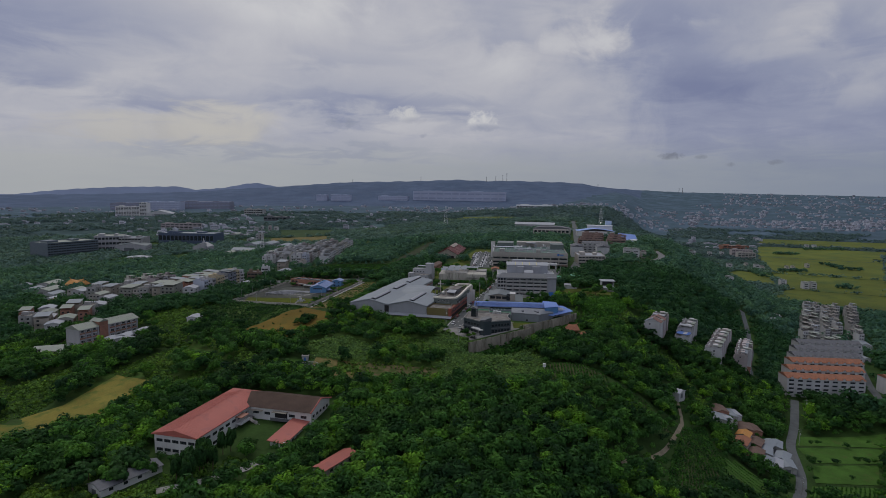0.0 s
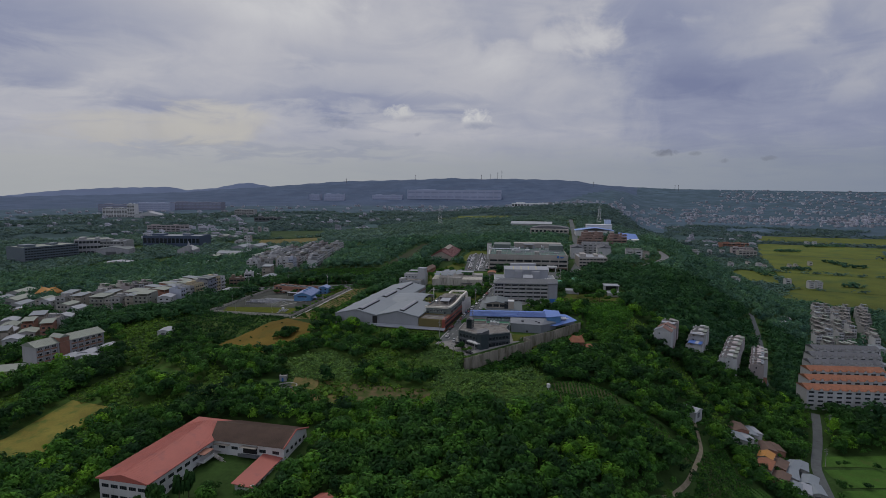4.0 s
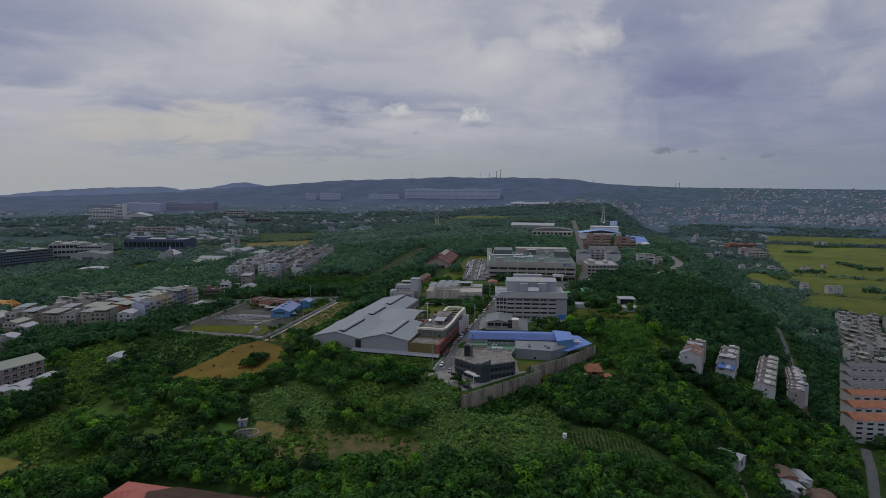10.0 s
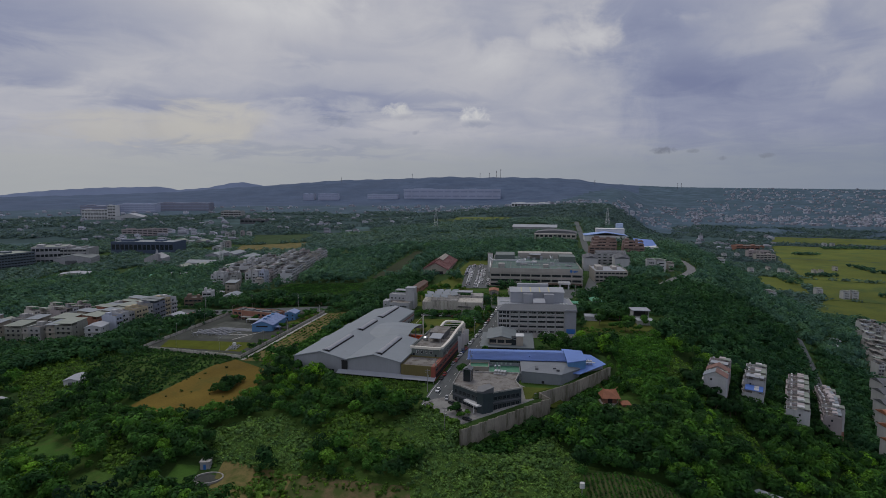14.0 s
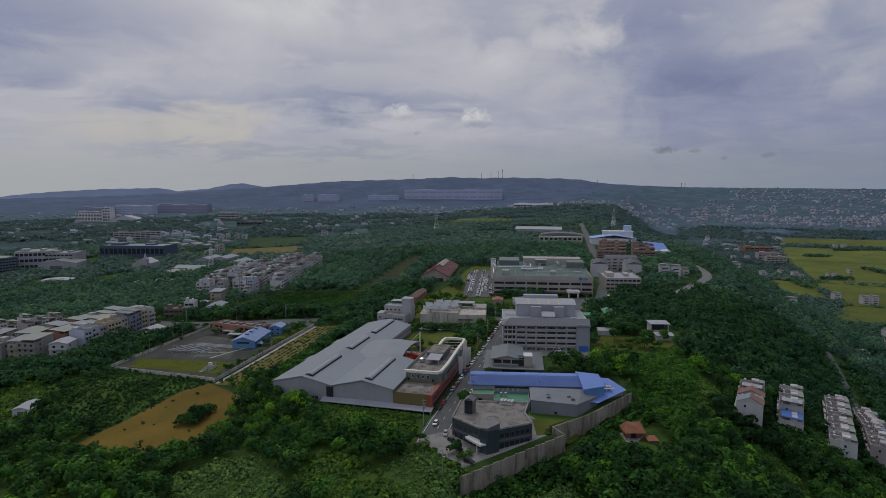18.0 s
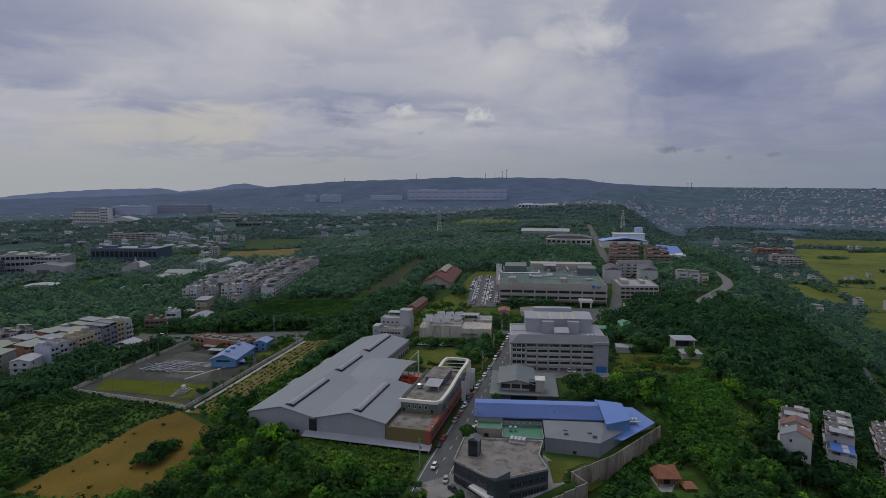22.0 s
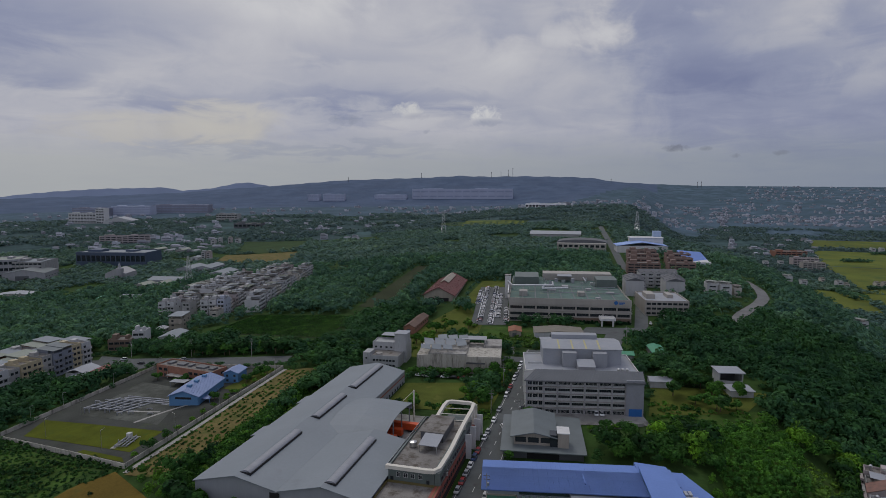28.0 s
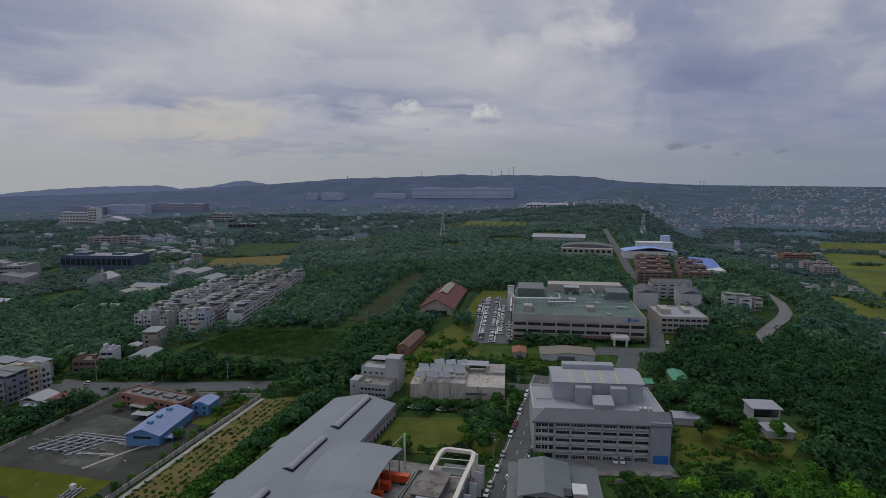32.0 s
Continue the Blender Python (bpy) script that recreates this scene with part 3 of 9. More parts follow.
# ---- the grey warehouse with its office ----
def build_warehouse():
    x0, y0, rz = -203.0, 395.5, 3.2
    t = thing("warehouse", x0, y0, rz, "long pale grey steel warehouse with low twin gables", "warehouse", z=20.3)
    clear_box(x0, y0, rz, 0, -3, 61, 44)
    clear_box(x0, y0, rz, 25, -8, 80, 0)
    clear_box(x0, y0, rz, 0, 40, 31, 124)
    clear_box(x0, y0, rz, 28, 40, 62, 84)
    L1, L2 = 123.0, 43.0
    roofs = []
    part("wall", Shape().extrude_y([(0, -3), (30, -3), (30, 8.0), (15.2, 11.2), (0, 7.7)], 0, L1), PALEWALL, t)
    part("wall", Shape().extrude_y([(30.3, -3), (60.3, -3), (60.3, 8.6), (45.6, 11.7), (30.3, 8.0)], 0.3, L2), PALEWALL, t)
    for name, a, m, b, z0, z1, z2, ln in (("roof", -0.5, 15.2, 30.15, 7.9, 11.5, 8.3, L1 + 0.5), ("roof", 30.2, 45.6, 60.9, 8.3, 12.0, 8.85, L2 + 0.4)):
        s = Shape().extrude_y([(a, z0), (m, z1 - 0.02), (b, z2), (b, z2 + 0.22), (m, z1 + 0.2), (a, z0 + 0.22)], -0.6, ln)
        roof = part(name, s, PALEROOF, t, "pale grey standing-seam steel roof")
        roofs.append(roof)
    # ridge vents
    for cx, ya, yb, zz in ((17.5, 2.5, 36, 11.0), (17.5, 50, 76, 11.0), (17.5, 86, 120, 11.0), (47.5, 2.5, 36, 11.5)):
        prof = [(cx + 1.7 * math.cos(a), zz + 0.35 + 1.0 * math.sin(a)) for a in [math.pi * k / 8 for k in range(9)]]
        s = Shape().extrude_y(list(reversed([(px, pz) for px, pz in prof])) [::-1], ya, yb)
        vent = part("ridge_vent", s, SKYLIGHT, roofs[1 if cx > 30 else 0], "half-round ridge ventilator")
        part("vent_slot", Shape().box(cx - 2.0, ya, zz - 0.4, cx - 1.66, yb, zz + 0.55), BLACK, vent)
        part("vent_slot", Shape().box(cx + 1.66, ya, zz - 0.4, cx + 1.95, yb, zz + 0.5), BLACK, vent)
        part("vent_end", Shape().box(cx - 2.0, ya - 0.25, zz - 0.4, cx + 1.95, ya - 0.01, zz + 0.75), BLACK, vent)
    # valley gutter, lean-to eaves, plinth canopy
    part("gutter", Shape().box(29.7, -0.7, 8.1, 30.7, L2, 8.5), SKYLIGHT, t)
    for ya in (36.5, 71.5):
        part("eave_canopy", Shape().add([(-3.4, ya, 7.0), (0.2, ya, 8.1), (0.2, ya + 9, 8.1), (-3.4, ya + 9, 7.0), (-3.4, ya, 6.8), (0.2, ya, 7.9), (0.2, ya + 9, 7.9), (-3.4, ya + 9, 6.8)], [(0, 1, 2, 3), (7, 6, 5, 4), (0, 4, 5, 1), (2, 6, 7, 3), (3, 7, 4, 0)]), PALEROOF, t)
    part("tall_door", Shape().box(27.6, -0.12, -1, 30.9, 0.1, 7.6), BLACK, t, "tall dark sliding door")
    part("front_canopy", Shape().add([(26, -3.6, 1.7), (79.5, -3.6, 1.5), (79.5, 0.2, 2.6), (26, 0.2, 2.8), (26, -3.6, 1.5), (79.5, -3.6, 1.3), (79.5, 0.2, 2.4), (26, 0.2, 2.6)], [(0, 1, 2, 3), (7, 6, 5, 4), (0, 4, 5, 1), (1, 5, 6, 2), (3, 7, 4, 0)]), WHITEROOF, t, "long pale lean-to canopy")
    for x in np.arange(27, 80, 4.0):
        part("canopy_post", Shape().box(x, -3.4, -2.5, x + 0.15, -3.25, 1.5), SKYLIGHT, t)
    row_on(t, "window", window_mesh(1.6, 1.3, 2, FRAME_DARK), 0, -0.03, 0, (3.2, 14.2, 20.5, 22.5), (1.1,))
    # side wall behind the yard: red band and two rows of windows
    part("red_band", Shape().box(30.0, 78, 5.9, 30.12, L1, 6.5), ORANGEWALL, t, "red painted band")
    row_on(t, "window", window_mesh(1.5, 1.6, 2, FRAME_DARK), 30.03, 78, 90, spread(2, 44, 11), (2.2,))
    # curved loading canopy
    s = Shape()
    prof = [(0, 8.4), (5, 10.2), (12, 11.8), (20, 12.2), (28, 11.4), (35, 10.2)]
    for (ya, za), (yb, zb) in zip(prof, prof[1:]):
        for xa, xb, da, db in ((24, 36, -0.6, 0.35), (36, 49, 0.35, -0.4)):
            v = [(xa, 43.5 + ya, za + da), (xb, 43.5 + ya, za + db), (xb, 43.5 + yb, zb + db), (xa, 43.5 + yb, zb + da)]
            s.add(v + [(a, b, c - 0.3) for a, b, c in v], [(0, 1, 2, 3), (7, 6, 5, 4), (0, 4, 5, 1), (1, 5, 6, 2), (2, 6, 7, 3), (3, 7, 4, 0)])
    part("loading_canopy", s, PALEROOF, t, "curved grey roof over the loading bay")
    part("canopy_fascia", Shape().prism([(30.3, 78.0), (49, 78.0), (49, 78.3), (30.3, 78.3)], 7.5, 10.1), PALEWALL, t)
    part("mast", Shape().tube((49.6, 79, -3), (49.6, 79, 15.5), 0.45, 0.35, 8), IVORY, t, "white steel mast")
    part("stay", Shape().tube((49.6, 79, 15.2), (45, 78.2, 10.6), 0.12, 0.12, 6), IVORY, t)
    for yy in (46, 56, 66, 76):
        part("canopy_post", Shape().box(48.2, yy, -3, 48.6, yy + 0.4, 10.2), SKYLIGHT, t)
    drape("loading_yard", [spin(x0, y0, rz, *p) for p in ((31, 43), (78, 43), (78, 84), (31, 84))], YARD, "pale concrete loading yard", 0.25)


def build_container(x, y, rz):
    t = thing("shipping_container", x, y, rz, "orange-red steel shipping container on a trailer in the yard", "container", "containers in the loading yard")
    s = Shape().box(0, 0, 1.2, 12.2, 2.4, 3.8)
    for k in range(24):
        for yy in (-0.06, 2.4):
            s.box(0.25 + k * 0.5, yy, 1.35, 0.5 + k * 0.5, yy + 0.06, 3.65)
    part("body", s, CONTAINER, t)
    part("chassis", Shape().box(0.3, 0.4, 0.9, 11.8, 2.0, 1.2), DARKGREY, t)
    for px in (1.2, 9.4, 10.8):
        for py in (0.1, 1.9):
            part("wheel", Shape().tube((px, py, 0.5), (px, py + 0.4, 0.5), 0.5, n=10), BLACK, t)


build_warehouse()
build_container(-168.5, 452, 3)
build_container(-168.5, 458.5, 3)
build_container(-164.0, 465.0, 3)


def ribbon(s, pts, w, h):
    """A square beam bent along a line of points."""
    pts = [Vector(p) for p in pts]
    rings = []
    for i, p in enumerate(pts):
        d = (pts[min(i + 1, len(pts) - 1)] - pts[max(i - 1, 0)])
        o = Vector((-d.y, d.x, 0)).normalized() * (w / 2)
        u = d.cross(o).normalized() * (h / 2)
        u = u if u.length > 0 else Vector((0, 0, h / 2))
        rings.append([p - o - u, p + o - u, p + o + u, p - o + u])
    v = [q for r in rings for q in r]
    f = [(0, 1, 2, 3), tuple(len(v) - 4 + k for k in (3, 2, 1, 0))]
    for i in range(len(pts) - 1):
        for k in range(4):
            f.append((4 * i + (k + 1) % 4, 4 * i + k, 4 * i + 4 + k, 4 * i + 4 + (k + 1) % 4))
    s.add(v, f)
    return s


def build_office():
    x0, y0, rz = -143.0, 398.4, 3.0
    t = thing("office_block", x0, y0, rz, "grey-green office block with red street front and ivory ribbon frame", "office building", z=20.6)
    clear_box(x0, y0, rz, 0, -3, 20, 82)
    part("front_box", Shape().box(0.6, 0.3, -3, 18.3, 17.5, 6.9), OCHREWALL, t, "olive brown front box")
    part("terrace", Shape().box(0.9, 0.6, 6.7, 18.0, 17.4, 6.95), FLATROOF, t)
    part("block", Shape().box(1.0, 17.5, -3, 16.8, 60, 11.6), GREENWALL, t)
    part("roof", Shape().box(1.3, 17.8, 11.45, 16.5, 59.7, 11.7), FLATROOF, t)
    s = Shape().box(16.9, 0.0, -3, 18.9, 75, 7.6)
    part("street_wall", s, ORANGEWALL, t, "orange-red clad street front")
    part("upper_street_wall", Shape().box(16.9, 17.5, 7.6, 18.7, 62, 11.9), GREENWALL, t)
    part("dark_band", Shape().box(18.92, 2, 0.9, 19.0, 74, 3.0), BLACK, t)
    row_on(t, "window", window_mesh(1.9, 1.7, 2, FRAME_DARK), 18.94, 1.5, 90, spread(0, 72, 26), (4.4,))
    row_on(t, "window", window_mesh(1.9, 1.5, 2, FRAME_DARK), 18.74, 18, 90, spread(0, 43, 15), (8.6,))
    row_on(t, "window", window_mesh(1.3, 1.6, 2), 1.0, 17.44, 0, (3.5, 6.0, 8.5, 11.0), (9.0,))
    row_on(t, "door", window_mesh(1.2, 1.9, 1, FRAME_DARK), 1.0, 17.44, 0, (1.3, 13.6), (7.1,))
    # ivory ribbon along the eaves, then up into a portal
    rb = ribbon(Shape(), [(0.4, 17.2, 12.3), (14.0, 17.2, 12.3), (16.6, 17.6, 12.3), (17.8, 19.5, 12.3), (18.0, 28, 12.3), (18.0, 36, 12.5), (18.0, 44, 13.2), (18.0, 54, 14.0), (18.0, 66, 14.1), (17.4, 72.5, 14.1), (15.8, 73.6, 14.1), (8, 73.6, 14.1), (6.4, 73.0, 14.0), (5.6, 70, 13.6), (5.4, 62, 12.6), (5.4, 58, 11.7)], 1.4, 1.2)
    part("ribbon_frame", rb, IVORY, t, "ivory steel ribbon beam")
    for py in (52, 60, 68, 73):
        part("portal_leg", Shape().box(17.4, py, 7.5, 18.6, py + 0.9, 13.7), IVORY, t)
        part("wing_leg", Shape().box(18.6, py - 0.2, -3, 21.0, py + 0.3, 10 + (73 - py) * 0.02), WHITE, t)
    for py in (56, 62, 68):
        part("tie_bar", Shape().tube((5.6, py, 13.2), (17.6, py, 13.8), 0.18, n=6), IVORY, t)
    part("rear_block", Shape().box(6.5, 60, -3, 16.8, 74, 8.6), GREENWALL, t)
    part("penthouse", Shape().box(5.0, 40, 11.5, 13.5, 55, 15.0), DARKGREY, t)
    part("penthouse_roof", Shape().box(4.6, 39.6, 15.0, 13.9, 55.4, 15.3), FLATROOF, t)
    part("white_awning", Shape().add([(7.0, 31, 14.2), (13.8, 31, 14.2), (13.8, 39.5, 15.0), (7.0, 39.5, 15.0), (7.0, 31, 14.0), (13.8, 31, 14.0), (13.8, 39.5, 14.8), (7.0, 39.5, 14.8)], [(0, 1, 2, 3), (7, 6, 5, 4), (0, 4, 5, 1), (1, 5, 6, 2), (2, 6, 7, 3), (3, 7, 4, 0)]), WHITEROOF, t)
    for px in (7.2, 13.4):
        part("awning_post", Shape().box(px, 31.2, 11.5, px + 0.2, 31.4, 14.1), STEEL, t)
    water_tank(t, 4.2, 34, 11.6, 1.4, 1.6)
    part("parapet", rim([(1.0, 17.5), (16.8, 17.5), (16.8, 60), (1.0, 60)], 11.6, 0.7), GREENWALL, t)
    part("parapet", rim([(0.6, 0.3), (18.3, 0.3), (18.3, 17.4), (0.6, 17.4)], 6.9, 0.8), OCHREWALL, t)
    part("side_lean_to", Shape().add([(-6, 30, 8.6), (1, 30, 9.4), (1, 44, 9.4), (-6, 44, 8.6), (-6, 30, 8.4), (1, 30, 9.2), (1, 44, 9.2), (-6, 44, 8.4)], [(0, 1, 2, 3), (7, 6, 5, 4), (0, 4, 5, 1), (1, 5, 6, 2), (2, 6, 7, 3), (3, 7, 4, 0)]), WHITEROOF, t)
    part("railing", Shape().box(0.2, 17, 11.6, 0.3, 60, 12.4), STEEL, t)


build_office()


# ---- the dark corner office, its forecourt and retaining wall ----
def build_dark_office():
    x0, y0 = -93.1, 372.2
    t = thing("corner_office", x0, y0, 0, "dark slate two-storey office with pale parapet and glass turret", "office building", z=18.4)
    P = [(-16.2, 9.3), (0, 0.2), (2.2, 1.0), (15.8, 13.0), (11.4, 22.6), (11.0, 34.0), (-18.0, 28.0)]
    keep_clear(*[(x0 + a * 1.25, y0 + (b - 14) * 1.2 + 14) for a, b in P])
    part("wall", Shape().prism(P, -2.5, 8.4), DARKWALL, t)
    deck = part("roof", Shape().prism([(a * 0.985, 0.25 + b * 0.98) for a, b in P], 8.3, 8.5), FLATROOF, t, "stained flat roof")
    part("parapet", rim(P, 8.4, 0.75, 0.35), CONCRETE, deck, "pale coping")
    for (ax, ay), (bx, by), n in ((P[0], P[1], 6), (P[2], P[3], 7)):
        ang = math.degrees(math.atan2(by - ay, bx - ax))
        ln = math.hypot(bx - ax, by - ay)
        ox, oy = spin(ax, ay, ang, 0, -0.03)
        row_on(t, "window", window_mesh(1.9, 1.7, 3, FRAME_DARK), ox, oy, ang, spread(1, ln - 1, n), (5.0,))
        row_on(t, "window", window_mesh(2.0, 2.4, 2, FRAME_DARK), ox, oy, ang, spread(1, ln - 1, n), (0.6,))
        part("band", Shape().prism([spin(ax, ay, ang, *p) for p in ((0, -0.12), (ln, -0.12), (ln, 0.02), (0, 0.02))], 3.6, 4.4), DARKGREY, t)
    # corner turret with a folded roof
    q = [(-2.0, -0.6), (1.2, -1.6), (5.0, 1.6), (2.5, 4.5), (-2.2, 3.2)]
    part("turret", Shape().prism(q, -2.5, [9.6, 10.2, 11.6, 12.0, 10.6], 0), DARKWALL, t)
    part("turret_cap", Shape().prism([(a * 1.05, b * 1.05) for a, b in q], 9.4, [9.9, 10.5, 11.9, 12.3, 10.9]), DARKGREY, t)
    # glass stair turret on the roof
    part("stair_turret", Shape().box(-12.6, 15.0, 8.3, -9.0, 19.0, 14.2), GLASS, deck, "glazed roof turret")
    part("stair_turret_cap", Shape().add([(-13, 14.6, 14.2), (-8.6, 14.6, 14.2), (-8.6, 19.4, 14.2), (-13, 19.4, 14.2), (-10.8, 14.6, 15.4), (-10.8, 19.4, 15.4)], [(0, 1, 4), (1, 2, 5, 4), (2, 3, 5), (3, 0, 4, 5), (3, 2, 1, 0)]), DARKGREY, deck)
    for px, py in ((-12.6, 15), (-9.1, 15), (-12.6, 18.9), (-9.1, 18.9)):
        part("turret_post", Shape().box(px - 0.1, py - 0.1, 8.3, px + 0.2, py + 0.2, 14.2), DARKGREY, deck)
    # white entrance canopy
    porch = part("entrance_canopy", Shape().prism([(-9, 2.6), (-1.5, -3.0), (0.6, -1.2), (-7.5, 5.2)], 3.4, 4.1), WHITE, t, "white entrance canopy")
    part("canopy_post", Shape().box(-3.2, -1.8, -2.5, -2.9, -1.5, 3.4), WHITE, porch)
    # roof plant
    s = Shape().box(-1, 29, 8.5, 5, 33, 9.0)
    for k in range(4):
        s.box(-0.8 + k * 1.5, 29.5, 9.0, 0.4 + k * 1.5, 32.5, 10.2)
    part("roof_plant", s, STEEL, deck, "row of steel air-conditioning units")


build_dark_office()
drape("forecourt", [(-122, 375.5), (-94.5, 355.5), (-64.5, 391.0), (-84, 410)], YARD, "worn concrete and asphalt forecourt", 0.3)
drape("forecourt_lawn", [(-76, 389), (-68, 393), (-60, 408), (-80, 404)], LAWN, "small lawn beside the office", 0.45)


WALLCONCRETE = material("weathered_wall_concrete", (0.40, 0.38, 0.33), 0.85, vary=0.2, scale=0.35, fine=4, dirt=(0.17, 0.16, 0.135), dirt_at=0.56, streak=True, piece=0.08)


def wall_run(name, pts, h0, h1, t, mat, label, panel=4.0, cat="structure", tops=None):
    """A retaining wall or fence wall of panels with posts between them along a line of plan points."""
    w = tagged(new(name), label, "wall", "", cat)
    for i, ((ax, ay), (bx, by)) in enumerate(zip(pts, pts[1:])):
        ln = math.hypot(bx - ax, by - ay)
        ang = math.degrees(math.atan2(by - ay, bx - ax))
        n = max(1, round(ln / panel))
        for k in range(n):
            px, py = spin(ax, ay, ang, ln * k / n, 0)
            z = max(gz(px, py), gz(*spin(ax, ay, ang, ln * (k + 1) / n, 0)))
            if tops:
                z = tops[i] + (tops[i + 1] - tops[i]) * (k + 0.5) / n - h1
            s = Shape().box(0.02, -t / 2, h0, ln / n - 0.02, t / 2, h1)
            s.box(-0.2, -t / 2 - 0.08, h0, 0.2, t / 2 + 0.08, h1 + 0.06)
            part("panel", s, mat, w, "", pose(px, py, z, 0, 0, ang))
    return w


wall_run("retaining_wall", [(-97.5, 352.5), (-65.0, 391.0), (-70.5, 396.5), (-57.0, 414.0), (-39.5, 446.0)], -9.0, 1.3, 0.4, material("stained_old_concrete", (0.265, 0.245, 0.20), 0.9, vary=0.3, scale=0.25, fine=3, dirt=(0.12, 0.115, 0.08), dirt_at=0.55, streak=True), "stained concrete retaining wall below the works", 5.0, tops=[gz(x - 5, y + 3) + 1.3 for x, y in ((-97.5, 352.5), (-65.0, 391.0), (-70.5, 396.5), (-57.0, 414.0), (-39.5, 446.0))])


keep_clear((-97.5, 351), (-95.2, 349), (-62.5, 388.5), (-54.5, 412), (-37, 445.5), (-39.5, 446.5), (-57, 414.5), (-65, 391.5))


keep_clear((-86, 400), (-63, 393), (-56, 413), (-44, 434), (-80, 428))


# ---- blue-roofed workshop ----
SLATEWALL = material("slate_grey_steel_wall", (0.165, 0.185, 0.20), 0.65, vary=0.1, scale=0.2, fine=2.0, streak=True)
SLATEROOF = material("slate_grey_steel_roof", (0.150, 0.166, 0.184), 0.6, vary=0.1, scale=0.08, fine=1.5)


def build_workshop():
    x0, y0, rz = -109.6, 416.0, 13.0
    t = thing("blue_workshop", x0, y0, rz, "workshop with bright blue steel roof and grey annex", "workshop", z=20.8)
    clear_box(x0, y0, rz, -3, -14, 74, 32)
    part("wall", Shape().box(0, 6.2, -3, 50, 25, 6.2), PALEWALL, t)
    s = Shape()
    prof = [(5.0, 6.75), (9.5, 7.05), (14, 7.25), (19.5, 7.15), (26, 6.5)]
    for (ya, za), (yb, zb) in zip(prof, prof[1:]):
        v = [(-2.0, ya, za), (50.5, ya, za + 0.1), (50.5, yb, zb + 0.1), (-2.0, yb, zb)]
        s.add(v + [(a, b, c - 0.25) for a, b, c in v], [(0, 1, 2, 3), (7, 6, 5, 4), (0, 4, 5, 1), (1, 5, 6, 2), (2, 6, 7, 3), (3, 7, 4, 0)])
        for x in np.arange(-1.0, 50, 1.6):
            s.add([(x, ya, za), (x + 0.12, ya, za), (x + 0.12, yb, zb), (x, yb, zb), (x, ya, za + 0.1), (x + 0.12, ya, za + 0.1), (x + 0.12, yb, zb + 0.1), (x, yb, zb + 0.1)], [(4, 5, 6, 7), (0, 1, 5, 4), (1, 2, 6, 5), (3, 0, 4, 7)])
        part("roof", s, BLUEROOF, t, "bright blue ribbed steel roof")
    part("roof_step", Shape().box(31.2, 10, 7.2, 31.6, 16, 7.75), BLUEROOF, t)
    # lower eastern bays
    part("wall", Shape().prism([(50, -0.5), (71, 13.0), (66, 27), (50, 27)], -3, 3.4), PALEWALL, t)
    part("roof", Shape().prism([(49.8, -4.5), (56, -5.5), (72.5, 12.6), (66.5, 26), (50.4, 26)], 3.2, [4.2, 3.4, 3.5, 4.6, 5.2]), BLUEROOF, t, "lower blue roof")
    part("roof", Shape().prism([(50.4, 12), (62.5, 14), (61, 27), (50.4, 27.5)], 4.6, [6.4, 5.8, 6.2, 7.2]), BLUEROOF, t)
    end = [(50.2, -3.0), (60.2, 3.2), (60.2, 20.0), (51.0, 22.0)]
    part("end_block", Shape().prism(end, 3.0, 8.2), BLUEWALL, t, "raised blue-grey end block")
    part("end_roof", Shape().prism([(a + (0.4 if a > 55 else -0.4), b + (0.4 if b > 10 else -0.4)) for a, b in end], 8.2, [8.7, 8.4, 8.4, 8.7]), BLUEROOF, t)
    for k in range(3):
        part("vent_hood", Shape().box(61 + k * 1.3, 9, 4.0, 62 + k * 1.3, 11.5, 6.0), STEEL, t)
    part("duct", Shape().tube((60.5, 8, 5.4), (66, 8.5, 5.4), 0.35, n=8), STEEL, t)
    # grey hall in front
    part("annex_wall", Shape().prism([(26.0, -11.0), (45.4, -14.0), (56.6, 0.0), (50, 6.0), (26.5, 6.0)], -5, [6.0, 5.6, 4.6, 5.8, 6.0]), SLATEWALL, t, "slate grey steel annex")
    s = Shape().add([(25.6, -11.4, 6.1), (45.6, -14.4, 5.7), (57.2, -0.1, 4.7), (50.5, 6.2, 5.9), (26.2, 6.2, 6.1), (34.5, -3.6, 7.3), (48.5, -4.6, 6.9)], [(0, 1, 6, 5), (1, 2, 6), (2, 3, 6), (3, 4, 5, 6), (4, 0, 5)])
    part("annex_roof", s, SLATEROOF, t)
    for px, py in ((33, -6.5), (42, -8.0), (33, -9.3), (43.5, -10.8)):
        part("roof_vent", Shape().box(px, py, 5.7, px + 1.6, py + 0.5, 7.1), DARKGREY, t)
    part("window", Shape().box(36, -12.75, 0.4, 37.5, -12.4, 1.6), BLACK, t)
    # tan block with green painted terrace
    part("tan_block", Shape().box(-0.5, -2.0, -3, 9.5, 6.3, 4.2), TANWALL, t, "tan rendered block")
    part("terrace_base", Shape().prism([(9.5, -6.5), (25.8, -7.5), (25.8, 6.2), (9.5, 6.2)], -3, 2.9), PALEWALL, t)
    part("green_terrace", Shape().prism([(9.8, -6.2), (25.6, -7.2), (25.6, 6.0), (9.8, 6.0)], 2.9, 3.1), BRIGHTGREEN, t, "green painted terrace")
    part("green_terrace", Shape().box(-0.2, -1.7, 4.2, 9.2, 6.1, 4.35), BRIGHTGREEN, t)
    part("parapet", rim([(-0.5, -2), (9.5, -2), (9.5, 6.3), (-0.5, 6.3)], 4.2, 0.7), TANWALL, t)
